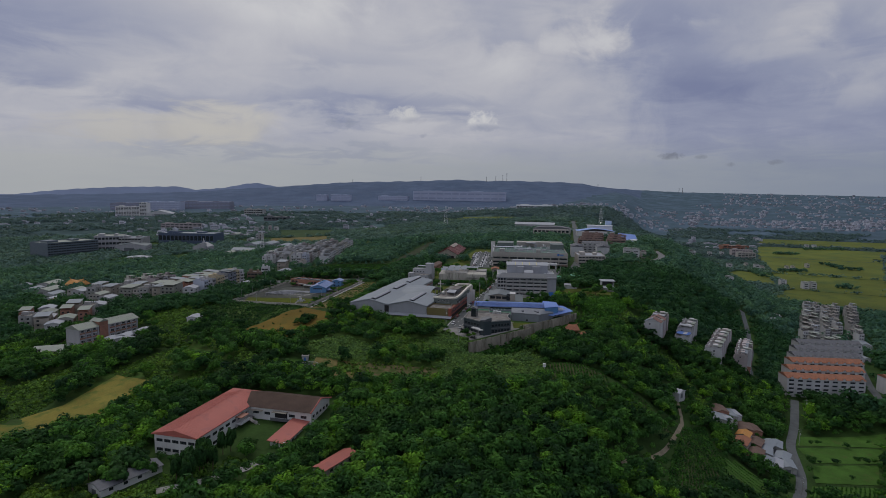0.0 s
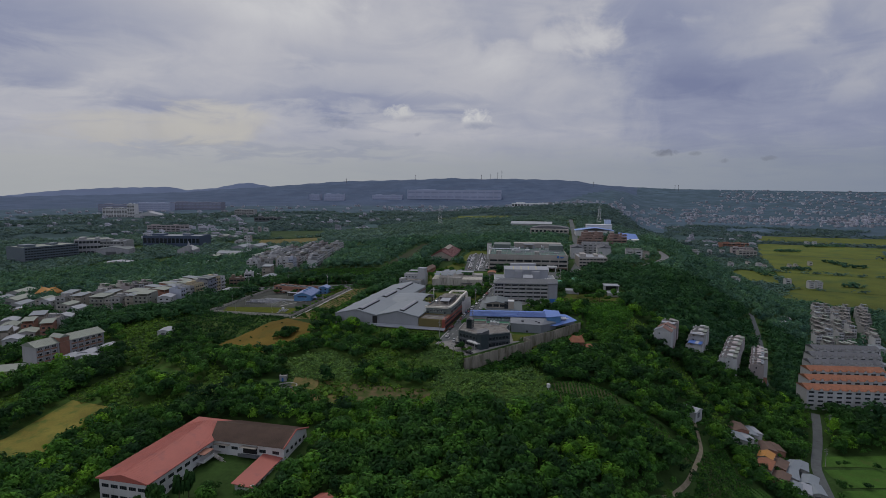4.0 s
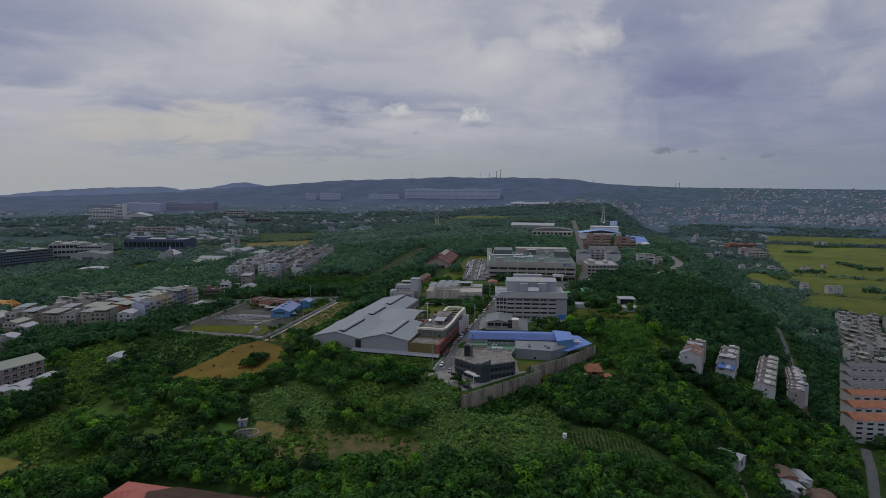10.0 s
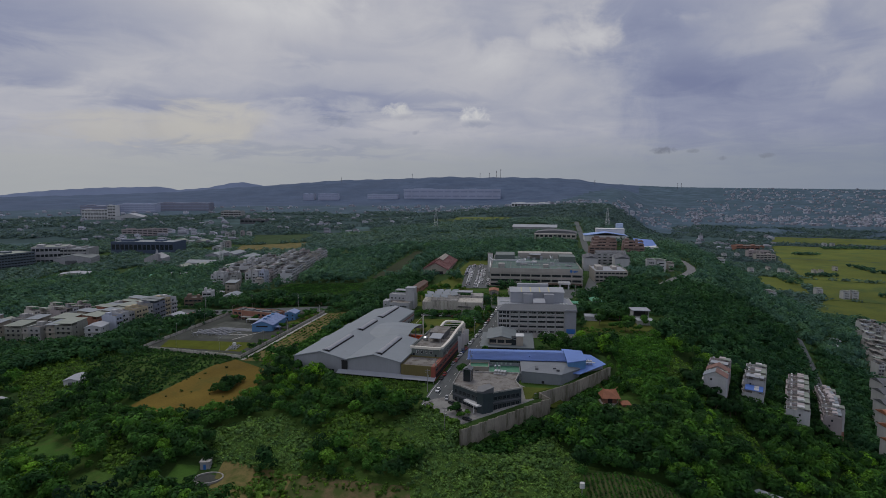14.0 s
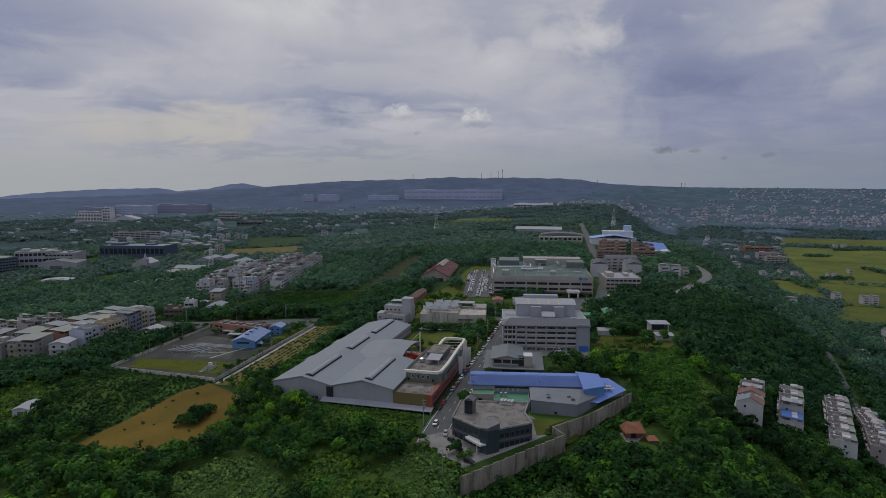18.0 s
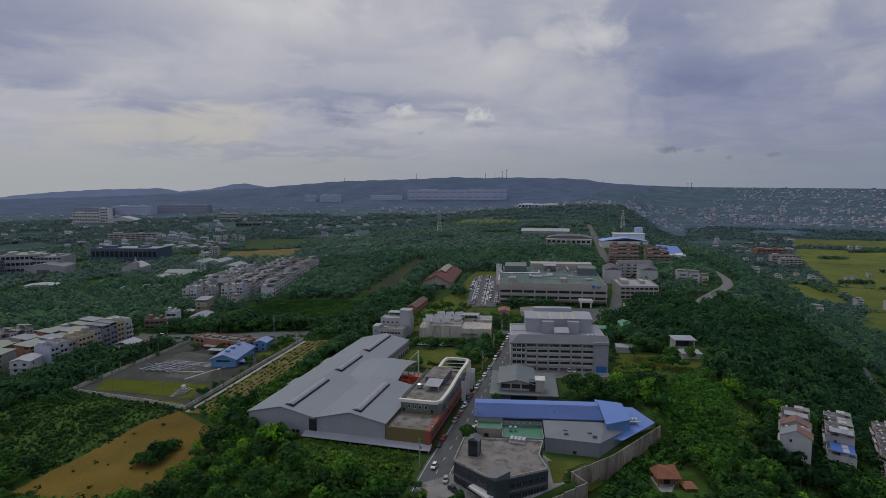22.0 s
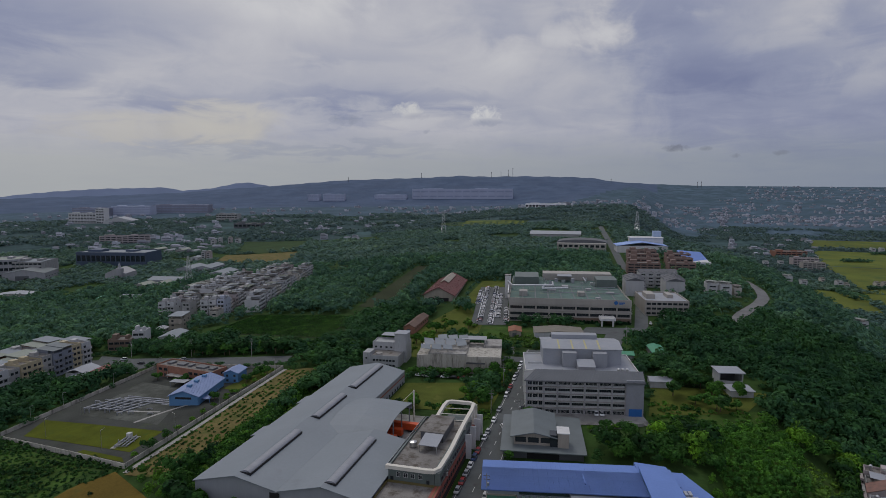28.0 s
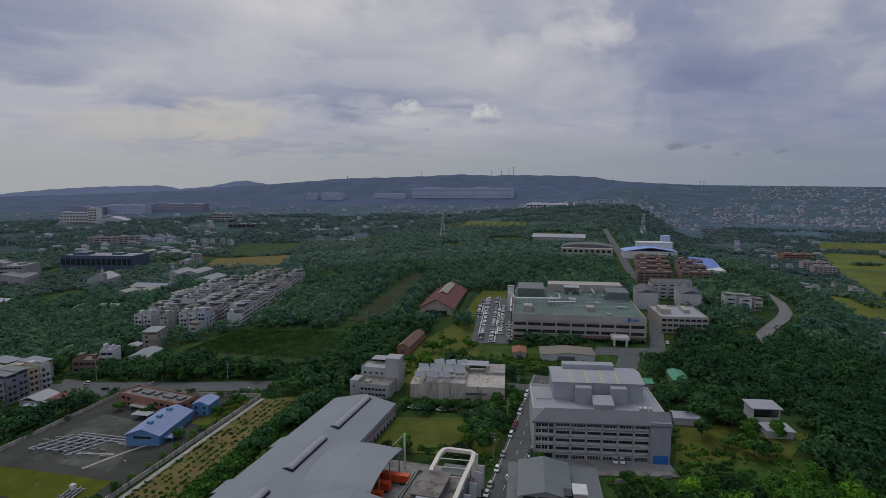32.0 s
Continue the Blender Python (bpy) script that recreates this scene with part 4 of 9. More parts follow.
    part("parapet", rim([(9.5, -6.5), (25.8, -7.5), (25.8, 6.2), (9.5, 6.2)], 2.9, 0.8), PALEWALL, t)
    part("window", Shape().box(2.5, -2.06, 1.4, 4.3, -1.9, 2.8), BLACK, t)
    for k in range(5):
        part("wall_unit", Shape().box(11 + k * 2.4, 5.4, 4.0, 12 + k * 2.4, 6.22, 4.9), STEEL, t)
    water_tank(t, 13, 0, 3.1, 0.7, 1.4)
    water_tank(t, 15, 0, 3.1, 0.7, 1.4)
    part("strip_window", Shape().box(10, 6.1, 5.0, 26, 6.19, 5.9), GLASS, t)
    row_on(t, "window", window_mesh(2.2, 1.0, 2, FRAME_DARK), 56, 1.6, 41, (2.5, 7.0, 12.0, 17.0), (1.2,))


build_workshop()


MANSARD = material("dark_mansard_metal", (0.125, 0.135, 0.145), 0.5, vary=0.12, scale=0.2, fine=3)
PLANTTILE = material("pale_grey_plant_tile", (0.40, 0.405, 0.40), 0.6, vary=0.12, scale=0.4, fine=6.0, streak=True)
SHOPBROWN = material("brown_shop_tile", (0.16, 0.115, 0.085), 0.7, vary=0.15, scale=0.3, fine=5, streak=True)
HALLGREY = material("grey_green_hall_roof", (0.118, 0.140, 0.146), 0.55, vary=0.12, scale=0.2, fine=3)


# ---- grey hall between the workshop and the plant ----
def build_grey_hall():
    x0, y0, rz = -114.5, 455.5, 10.5
    t = thing("grey_hall", x0, y0, rz, "dark grey flat-roofed hall with a gabled clerestory", "workshop", z=21.2)
    clear_box(x0, y0, rz, -2, -2, 33, 36)
    part("wall", Shape().box(1, 1, -3, 31, 33, 3.6), DARKGREY, t)
    part("deck", Shape().box(0, -1.0, 3.6, 32, 34, 4.0), HALLGREY, t, "grey steel deck roof")
    part("shutter", Shape().box(10, 0.9, -1, 22, 1.05, 3.0), BLACK, t)
    part("upper_wall", Shape().extrude_y([(5, 3.9), (20, 3.9), (20, 7.4), (12.5, 9.0), (5, 7.4)], 5, 28), TANWALL, t)
    part("upper_roof", Shape().extrude_y([(3.6, 7.3), (12.5, 9.2), (21.4, 7.3), (21.4, 7.6), (12.5, 9.55), (3.6, 7.6)], 3.6, 29), HALLGREY, t, "grey gabled steel roof")
    for k in range(3):
        part("clerestory", Shape().box(5.5 + k * 4.8, 4.92, 5.0, 9.6 + k * 4.8, 5.02, 7.0), GLASS, t)
    part("stair_tower", Shape().box(21.5, 3.5, 3.9, 25.6, 9.5, 9.6), TANWALL, t)
    part("stair_tower_glass", Shape().box(18.6, 4.2, 3.9, 21.6, 8.8, 8.6), GLASS, t)
    part("tower_cap", Shape().box(21.2, 3.2, 9.6, 25.9, 9.8, 9.95), WHITE, t)


build_grey_hall()


# ---- four-storey plant with a grey mansard ----
def build_plant():
    x0, y0, rz = -113.0, 499.7, 13.2
    t = thing("plant_building", x0, y0, rz, "grey tiled plant building with ribbon windows and metal mansard", "factory", z=22.0)
    clear_box(x0, y0, rz, -1, -12, 52, 38)
    W, D = 43.5, 36.0
    part("wall", Shape().box(0, 0.4, -3, W, D, 16.4), PLANTTILE, t)
    part("slab_wall", Shape().box(W, -0.8, -3, 51.0, D, 17.0), SKYLIGHT, t, "plain dark grey end wall")
    part("blue_shutter", Shape().box(W + 1.2, -0.95, 0.0, W + 6.8, -0.75, 4.2), BLUEDOOR, t, "blue roller shutter")
    s = Shape().add([(-0.8, -1.2, 16.2), (51.4, -1.2, 16.2), (51.4, 4.2, 19.6), (4.5, 4.2, 19.6), (-0.8, 7.4, 17.3), (51.4, 7.4, 17.3), (-0.8, -1.2, 15.9), (51.4, -1.2, 15.9)], [(0, 1, 2, 3), (3, 2, 5, 4), (0, 3, 4), (1, 5, 2), (0, 6, 7, 1)])
    ribs(s, ((-0.6, -1.2, 16.2), (51.3, -1.2, 16.2), (4.6, 4.2, 19.6), (51.3, 4.2, 19.6)), 0, 40, 0.14, 0.06)
    part("mansard", s, MANSARD, t, "dark grey ribbed metal mansard")
    part("gutter", Shape().box(-1.0, -1.5, 15.7, 51.6, -1.1, 16.1), DARKGREY, t)
    # bays: five storeys of ribbon windows between columns, the first bay glazed
    n, bw = 6, 5.95
    first = 7.8
    for k in range(n + 1):
        part("column", Shape().box(first + k * bw - 0.3, -0.35, -2, first + k * bw + 0.3, 0.5, 15.8), TILEGREY, t)
    part("column", Shape().box(-0.2, -0.35, -2, 0.4, 0.5, 15.8), TILEGREY, t)
    levels = ((0.9, 1.7, FRAME_WHITE), (4.6, 1.3, FRAME_DARK), (7.9, 1.3, FRAME_DARK), (11.0, 1.3, FRAME_DARK), (13.9, 1.4, FRAME_WHITE))
    for z, h, fm in levels:
        row_on(t, "window", window_mesh(bw - 0.9, h, 9 if fm is FRAME_WHITE else 5, fm), 0, 0.34, 0, [first + (k + 0.5) * bw for k in range(n)], (z,))
        part("spandrel", Shape().box(first, -0.22, z + h + 0.05, first + n * bw, 0.42, z + h + 0.4), PLANTTILE, t)
    for z in (3.4, 6.5, 9.8, 12.9):
        part("ledge", Shape().box(-0.4, -0.5, z, first + n * bw, 0.42, z + 0.22), CONCRETE, t)
    for z, h in ((4.5, 2.1), (7.8, 2.1), (11.1, 1.8), (13.6, 2.0)):
        for px, w, fm in ((1.6, 2.0, FRAME_WHITE), (4.0, 2.4, FRAME_WHITE), (6.4, 1.6, FRAME_DARK)):
            part("window", window_mesh(w, h, 2, fm), None, t, "", pose(px, 0.34, z))
    part("entrance", Shape().box(1.0, 0.2, -1, 7.0, 0.42, 3.2), GLASS, t)
    # white rooftop hall on a pale deck
    deck = part("roof", Shape().box(0.2, 5.0, 16.9, 50.8, D, 17.3), WHITEROOF, t, "pale coated flat roof")
    part("roof_wall", rim([(0, 7.6), (50.8, 7.6), (50.8, D), (0, D)], 17.2, 0.9), WHITE, deck)
    hall = part("rooftop_hall", Shape().box(8.8, 20, 17.0, 45.2, 40, 25.0), WHITEROOF, t, "white clad rooftop hall")
    s = Shape().add([(8.2, 19.4, 24.9), (45.8, 19.4, 24.9), (45.8, 30, 26.6), (8.2, 30, 26.6), (45.8, 40.6, 24.9), (8.2, 40.6, 24.9)], [(0, 1, 2, 3), (3, 2, 4, 5), (1, 4, 2), (0, 3, 5), (5, 4, 1, 0)])
    part("hall_roof", s, WHITEROOF, hall, "white ribbed hall roof")
    stripe = material("yellow_skylight_sheet", (0.42, 0.38, 0.18), 0.5, vary=0.15, scale=0.5, fine=3)
    for k in range(4):
        px = 16 + k * 6.3
        part("skylight_strip", Shape().add([(px, 19.6, 24.98), (px + 0.8, 19.6, 24.98), (px + 0.8, 29.8, 26.62), (px, 29.8, 26.62), (px, 19.6, 24.9), (px + 0.8, 19.6, 24.9), (px + 0.8, 29.8, 26.5), (px, 29.8, 26.5)], [(0, 1, 2, 3), (0, 4, 5, 1), (1, 5, 6, 2), (3, 7, 4, 0)]), stripe, hall, "yellowed skylight strip")
    for px in (17.5, 31.5):
        part("lift_block", Shape().box(px, 15.5, 17.2, px + 6.5, 20.2, 24.0), PALEWALL, deck, "pale blue-grey lift tower")
    part("link_house", Shape().box(24.0, 9.5, 17.2, 31.5, 16, 19.6), TILEGREY, deck)
    part("link_roof", Shape().add([(23.7, 9.0, 19.6), (31.8, 9.0, 19.6), (31.8, 16, 21.2), (23.7, 16, 21.2), (23.7, 9, 19.4), (31.8, 9, 19.4), (31.8, 16, 21.0), (23.7, 16, 21.0)], [(0, 1, 2, 3), (7, 6, 5, 4), (0, 4, 5, 1), (1, 5, 6, 2), (3, 7, 4, 0)]), WHITEROOF, deck)
    part("ridge_hood", Shape().box(14, 34, 25.4, 36, 39, 28.0), WHITEROOF, hall)
    for k in range(3):
        water_tank(deck, 42.0 + k * 1.9, 9.5, 17.2, 0.8, 1.2)
    part("railing", Shape().box(1.5, 17, 18.0, 8, 17.1, 18.8), STEEL, deck)
    clear_box(x0, y0, rz, 18, -22, 52, -8)
    drape("plant_forecourt", [spin(x0, y0, rz, *p) for p in ((-1, -12), (52, -10), (51, 0.5), (-1, 0.5))], YARD, "concrete forecourt of the plant", 0.3)


build_plant()
wall_run("plinth_wall", [(-63.0, 501), (-84, 489.5)], -3, 1.4, 0.3, CONCRETE, "low concrete wall edging the forecourt", 4.0)


# ---- concrete hall with tilted roof panels, white house beside it ----
def build_panel_hall():
    x0, y0, rz = -179.5, 536.0, 12.0
    t = thing("concrete_hall", x0, y0, rz, "grey concrete hall with tilted panels on its roof", "hall", z=23.2)
    clear_box(x0, y0, rz, -1, -2, 47, 32)
    part("wall", Shape().box(6.5, 0, -3, 27, 30, 10.4), WALLCONCRETE, t)
    part("wall", Shape().box(27, 0.2, -3, 45.5, 28, 9.6), WALLCONCRETE, t)
    part("side_block", Shape().box(0, 1.0, -3, 6.5, 26, 9.4), WALLCONCRETE, t)
    part("rear_block", Shape().box(35.5, 18, -3, 45.5, 32, 11.0), CONCRETE, t)
    for k in range(12):
        part("pilaster", Shape().box(8.2 + k * 3.1, -0.22, -3, 8.5 + k * 3.1, 0.3, 9.2), WALLCONCRETE, t)
    part("roof", Shape().box(6.8, 0.3, 10.1, 26.7, 29.7, 10.45), CONCRETE, t)
    part("parapet", rim([(6.5, 0), (27, 0), (27, 30), (6.5, 30)], 10.4, 0.5), CONCRETE, t)
    panel = Shape().box(-2.6, -2.2, 0, 2.6, 2.2, 0.16).mesh("tilted_panel", PALEROOF)
    post = Shape().box(-0.08, -0.08, -3.1, 0.08, 0.08, 0.1).mesh("panel_post", STEEL)
    for r in range(4):
        for c in range(4):
            if (r, c) in ((0, 3), (3, 0)):
                continue
            px, py = 4.5 + c * 6.0 + (r % 2) * 1.2, 4.0 + r * 6.4
            part("tilted_panel", panel, None, t, "", pose(px, py, 13.4 + (r % 2) * 0.5, 17 + 5 * (c % 2), 8 - 12 * (r % 2), 12))
            part("panel_post", post, None, t, "", pose(px, py, 13.4))
    part("flat_canopy", Shape().box(23, 20, 13.4, 37, 28, 13.7), WHITEROOF, t, "flat white roof canopy")
    for px in (23.5, 36.5):
        for py in (20.5, 27.5):
            part("canopy_post", Shape().box(px, py, 8, px + 0.25, py + 0.25, 13.4), STEEL, t)
    part("awning", Shape().add([(27, -0.2, 6.5), (37, -0.2, 6.5), (37, -1.6, 6.0), (27, -1.6, 6.0)], [(0, 1, 2, 3), (3, 2, 1, 0)]), DARKGREY, t)


HOUSEGREY = material("weathered_white_render", (0.34, 0.35, 0.355), 0.8, vary=0.14, scale=0.3, fine=4, dirt=(0.25, 0.255, 0.25), dirt_at=0.6, streak=True)


def build_white_house():
    x0, y0, rz = -211.0, 536.0, 6.0
    t = thing("white_house", x0, y0, rz, "stepped greyish white concrete house with a stair tower", "house", z=22.6)
    t.scale = (0.83, 0.95, 0.78)
    clear_box(x0, y0, rz, -1, -1, 26, 26)
    part("front_block", Shape().box(0, 0, -3, 24, 14, 9.0), HOUSEGREY, t)
    part("front_roof", Shape().box(0.3, 0.3, 8.8, 23.7, 13.7, 9.06), FLATROOF, t)
    part("side_tower", Shape().box(-0.4, -0.4, -3, 4.5, 8, 11.6), HOUSEGREY, t)
    part("rear_block", Shape().box(1, 13.5, -3, 25.5, 24, 14.4), HOUSEGREY, t)
    part("stair_tower", Shape().box(17.4, 12.2, -3, 25.8, 20.5, 22.0), HOUSEGREY, t)
    part("tower_cap", Shape().box(17.0, 11.8, 22.0, 26.2, 20.9, 22.4), WHITEROOF, t)
    part("parapet", rim([(0, 0), (24, 0), (24, 14), (0, 14)], 9.0, 0.9), HOUSEGREY, t)
    part("parapet", rim([(1, 13.5), (25.5, 13.5), (25.5, 24), (1, 24)], 14.4, 0.8), HOUSEGREY, t)
    row_on(t, "window", window_mesh(1.5, 1.4, 2, FRAME_DARK), 0, 13.46, 0, (3.5, 7.0, 11.0, 14.5), (10.6,))
    row_on(t, "window", window_mesh(1.7, 1.4, 2, FRAME_DARK), 0, -0.03, 0, spread(6, 22, 7), (5.6, 2.2))
    row_on(t, "window", window_mesh(1.2, 1.2, 2, FRAME_DARK), 0, -0.43, 0, (2.0,), (7.0,))
    part("shade_roof", Shape().box(4, 22, 17.2, 17, 30, 17.4), WHITEROOF, t)
    for px in (4.3, 16.5):
        part("shade_post", Shape().box(px, 22.2, 14, px + 0.2, 22.4, 17.2), STEEL, t)
    part("roof_tank", Shape().tube((9, 5, 9.0), (9, 5, 9.9), 2.2, n=14), CONCRETE, t)


build_panel_hall()
build_white_house()


# ---- the large factory beyond ----
def build_factory():
    x0, y0, rz = -154.7, 656.5, 10.2
    t = thing("factory", x0, y0, rz, "large beige tiled factory with three window bands", "factory", z=26.3)
    W, D, H = 85.0, 112.0, 15.0
    clear_box(x0, y0, rz, -2, -3, W + 1, D, 1)
    part("wall", Shape().box(0, 0, -3, W, D, H), BEIGE, t)
    part("fascia", Shape().box(-0.3, -0.3, 13.0, W + 0.3, 0.02, 17.4), BEIGE, t, "plain beige parapet fascia")
    for a, b in (((-0.3, 0), (0.02, D)), ((W - 0.02, 0), (W + 0.3, D))):
        part("fascia", Shape().box(a[0], a[1], 13.0, b[0], b[1], 16.2), BEIGE, t)
    deck = part("roof", Shape().box(0.2, 0.2, H - 0.2, W - 0.2, D - 0.2, H + 0.15), GREENROOF, t, "green coated flat roof")
    for k in range(1, 9):
        part("roof_drain", Shape().box(k * W / 9 - 0.4, 1, H + 0.14, k * W / 9 + 0.4, 62, H + 0.3), DARKGREY, deck)
    me = window_mesh(8.3, 2.0, 8, FRAME_DARK)
    row_on(t, "window", me, 0, -0.06, 0, spread(0.4, W - 0.4, 9), (9.6,))
    row_on(t, "window", me, 0, -0.06, 0, spread(0.4, W - 0.4, 9), (5.0,))
    row_on(t, "window", me, 0, -0.06, 0, spread(0.4, W - 0.4, 9)[:5], (1.0,))
    for z in (4.2, 8.4, 12.4):
        part("ledge", Shape().box(-0.2, -0.4, z, W + 0.2, 0.0, z + 0.35), BEIGE, t)
    part("brown_base", Shape().box(45, -1.4, -2, W, -0.02, 4.0), SHOPBROWN, t, "brown tiled base")
    part("glass_lobby", Shape().box(9.5, -3.0, -2, 17.5, -0.1, 3.8), GLASS, t)
    for a, b in ((46, 62), (75, 84.5)):
        hedge = Shape()
        for k in np.arange(a, b, 1.1):
            hedge.tube((k, -3.2, -1.5), (k + 0.2, -3.0, 2.6 + 0.5 * math.sin(k * 2.3)), 1.0, 0.75, 7)
        part("hedge", hedge, DARKLEAF, t, "dark clipped hedge before the base")
    for px, py, w, d, h in ((28, 40, 7, 5, 1.6), (40, 52, 5, 8, 2.2), (58, 45, 4, 4, 1.8), (72, 34, 6, 3, 1.4), (62, 12, 3, 3, 1.2)):
        part("roof_unit", Shape().box(px, py, H, px + w, py + d, H + h), TILEGREY, deck)
    for py in (32, 48, 58):
        part("roof_pipe", Shape().tube((24, py, H + 0.9), (82, py + 1.5, H + 0.9), 0.28, n=6), PALEWALL, deck)
    # entrance portal
    for px in (63.5, 71.0):
        part("portal_pier", Shape().box(px, -10.5, -2, px + 1.2, -9.3, 4.6), WHITE, t)
    porch = part("portal_roof", Shape().box(62.6, -11, 4.6, 73.2, -2, 6.2), WHITE, t, "white entrance portal")
    for k in range(8):
        part("portal_beam", Shape().box(63 + k * 1.3, -10.9, 6.2, 63.3 + k * 1.3, -2.5, 6.8), WHITE, porch)
    # blue sign of plain shapes
    part("sign_disc", Shape().tube((74.5, -0.34, 15.3), (74.5, -0.5, 15.3), 1.3, n=18), BLUEDOOR, t)
    part("sign_bar", Shape().box(76.5, -0.42, 14.9, 80.5, -0.3, 15.7), BLUEDOOR, t)
    part("sign_bar", Shape().box(76.5, -0.42, 14.2, 79.5, -0.3, 14.6), BLUEDOOR, t)
    # roof rooms and plant
    part("roof_room", Shape().box(2, 70, H, 22, 98, H + 6.5), GREENWALL, deck, "grey-green roof room")
    part("roof_room", Shape().box(26, 95, H, W - 1, D - 1, H + 6), BEIGE, deck)
    part("roof_room", Shape().box(68, 62, H, W - 1, 82, H + 6.5), GREENWALL, deck)
    part("roof_room", Shape().box(7, 18, H, 13, 27, H + 3.8), CONCRETE, deck)
    part("roof_room", Shape().box(50, 22, H, 55, 30, H + 3.0), CONCRETE, deck)
    part("lean_roof", Shape().box(38, 84, H + 5.2, 50, 96, H + 5.6), WHITEROOF, deck)
    rng = np.random.default_rng(3)
    for k in range(16):
        px, py = rng.uniform(26, 80), rng.uniform(64, 92)
        w = rng.uniform(1.2, 3.0)
        part("air_handler", Shape().box(px, py, H, px + w, py + 2.2, H + rng.uniform(1.5, 4.2)), STEEL if k % 3 else PALEWALL, deck)
    for a, b in (((1, 42, 19), (33, 46, 19)), ((33, 46, 19), (33, 62, 19)), ((24, 36, 18), (44, 40, 18)), ((1, 42, 19), (-3, 62, 19)), ((24, 36, 18), (27, 52, 18.6)), ((60, 70, 18.5), (60, 92, 18.5))):
        part("roof_pipe", Shape().tube(a, b, 0.7, n=8), STEEL, deck, "thick silver roof duct")
    for px, py in ((4, 43), (14, 44), (24, 45), (30, 37.5), (40, 39.5)):
        part("pipe_stand", Shape().box(px, py - 0.6, H, px + 0.3, py + 0.6, 19), STEEL, deck)
    part("chimney", Shape().box(-6.0, 74, -3, -1.0, 79, 21.5), WHITE, t, "square white chimney")
    part("chimney_cap", Shape().box(-6.2, 73.8, 21.5, -0.8, 79.2, 22.2), CONCRETE, t)
    for px, z in ((-2.6, 9), (-2.6, 5)):
        part("side_duct", Shape().tube((px, 60, z), (px, 73, z + 6), 0.8, n=8), STEEL, t)


build_factory()


# ---- roads, fields and yards ----
def strip(name, pts, width, mat, label, lift=0.22, clear=1.5, step=5.0, parent=None, kind="structure"):
    """A ribbon of road or path laid over the land along a line of plan points."""
    P = [np.array(p, float) for p in pts]
    line = []
    for a, b in zip(P, P[1:]):
        n = max(1, int(np.linalg.norm(b - a) / step))
        line += [a + (b - a) * k / n for k in range(n)]
    line.append(P[-1])
    line = np.array(line)
    for _ in range(3):
        line[1:-1] = 0.25 * line[:-2] + 0.5 * line[1:-1] + 0.25 * line[2:]
    d = np.gradient(line, axis=0)
    d /= np.linalg.norm(d, axis=1)[:, None]
    o = np.stack([d[:, 1], -d[:, 0]], 1)
    ws = np.linspace(-width / 2, width / 2, 4)
    v = []
    for p, q in zip(line, o):
        row = [p + q * w for w in ws]
        v += [(x, y, gz(x, y) + lift) for x, y in row]
    f = [(4 * i + k, 4 * i + k + 1, 4 * i + 5 + k, 4 * i + 4 + k) for i in range(len(line) - 1) for k in range(3)]
    me = bpy.data.meshes.new(name)
    me.from_pydata(v, [], f)
    me.materials.append(mat)
    ob = new(name, me)
    if parent is not None:
        ob.parent = parent
        return ob, line, o
    if clear:
        for i in range(0, len(line) - 1, 2):
            j = min(i + 2, len(line) - 1)
            w = width / 2 + clear
            keep_clear(line[i] - o[i] * w, line[i] + o[i] * w, line[j] + o[j] * w, line[j] - o[j] * w)
    return tagged(ob, label, "", "", kind), line, o


def mark_road(road, line, o, width):
    """Edge lines and centre dashes, a little above the asphalt."""
    for side in (-1, 1):
        pts = line + o * side * (width / 2 - 0.9)
        strip("edge_line", pts, 0.22, PAINT, "", 0.27, 0, parent=road)
    d = np.concatenate([[0], np.cumsum(np.linalg.norm(np.diff(line, axis=0), axis=1))])
    for s in np.arange(3, d[-1] - 4, 9.0):
        p = [np.array([np.interp(s + e, d, line[:, 0]), np.interp(s + e, d, line[:, 1])]) for e in (0, 3.2)]
        strip("lane_dash", p, 0.2, PAINT, "", 0.27, 0, parent=road)


PALEASPHALT = material("worn_pale_asphalt", (0.15, 0.15, 0.15), 0.85, vary=0.22, scale=0.15, fine=4, dirt=(0.11, 0.11, 0.105), dirt_at=0.58)
ROAD_AT = [(-116.5, 372), (-117.0, 400), (-118.6, 450), (-120.0, 500), (-122.5, 560), (-123.8, 592)]
r, ln, nn = strip("road", ROAD_AT, 11.5, ASPHALT, "two-lane asphalt street with white lines")
mark_road(r, ln, nn, 11.5)
strip("road", [(-150, 570), (-122, 573), (-95, 583), (-84, 592)], 9, ASPHALT, "asphalt side street behind the plant", 0.26)
strip("road", [(-85, 570), (-83, 600), (-80, 640)], 12, ASPHALT, "wide asphalt drive to the factory gate", 0.3)
drape("gate_apron", [(-102, 636), (-62, 642), (-62, 660), (-100, 652)], ASPHALT, "asphalt apron before the factory gate", 0.34)
strip("road", [(-64, 650), (-64, 700), (-64, 826), (-86, 940), (-114, 1190), (-140, 1420)], 9, ASPHALT, "straight asphalt road running to the hills", 0.28, 6.0)
strip("road", [(-420, 508), (-370, 520), (-322, 527), (-290, 533), (-262, 540)], 14, ASPHALT, "asphalt road past the substation", 0.2)
strip("road", [(-3, 690), (6, 720), (24, 760), (33, 790), (36, 830), (28, 868)], 9, PALEASPHALT, "pale curved road on the ridge", 0.5)
strip("road", [(122, 500), (112, 455), (102, 422), (98, 375), (90, 344), (80, 315)], 5.5, ASPHALT, "narrow farm road on the valley floor", 0.3)
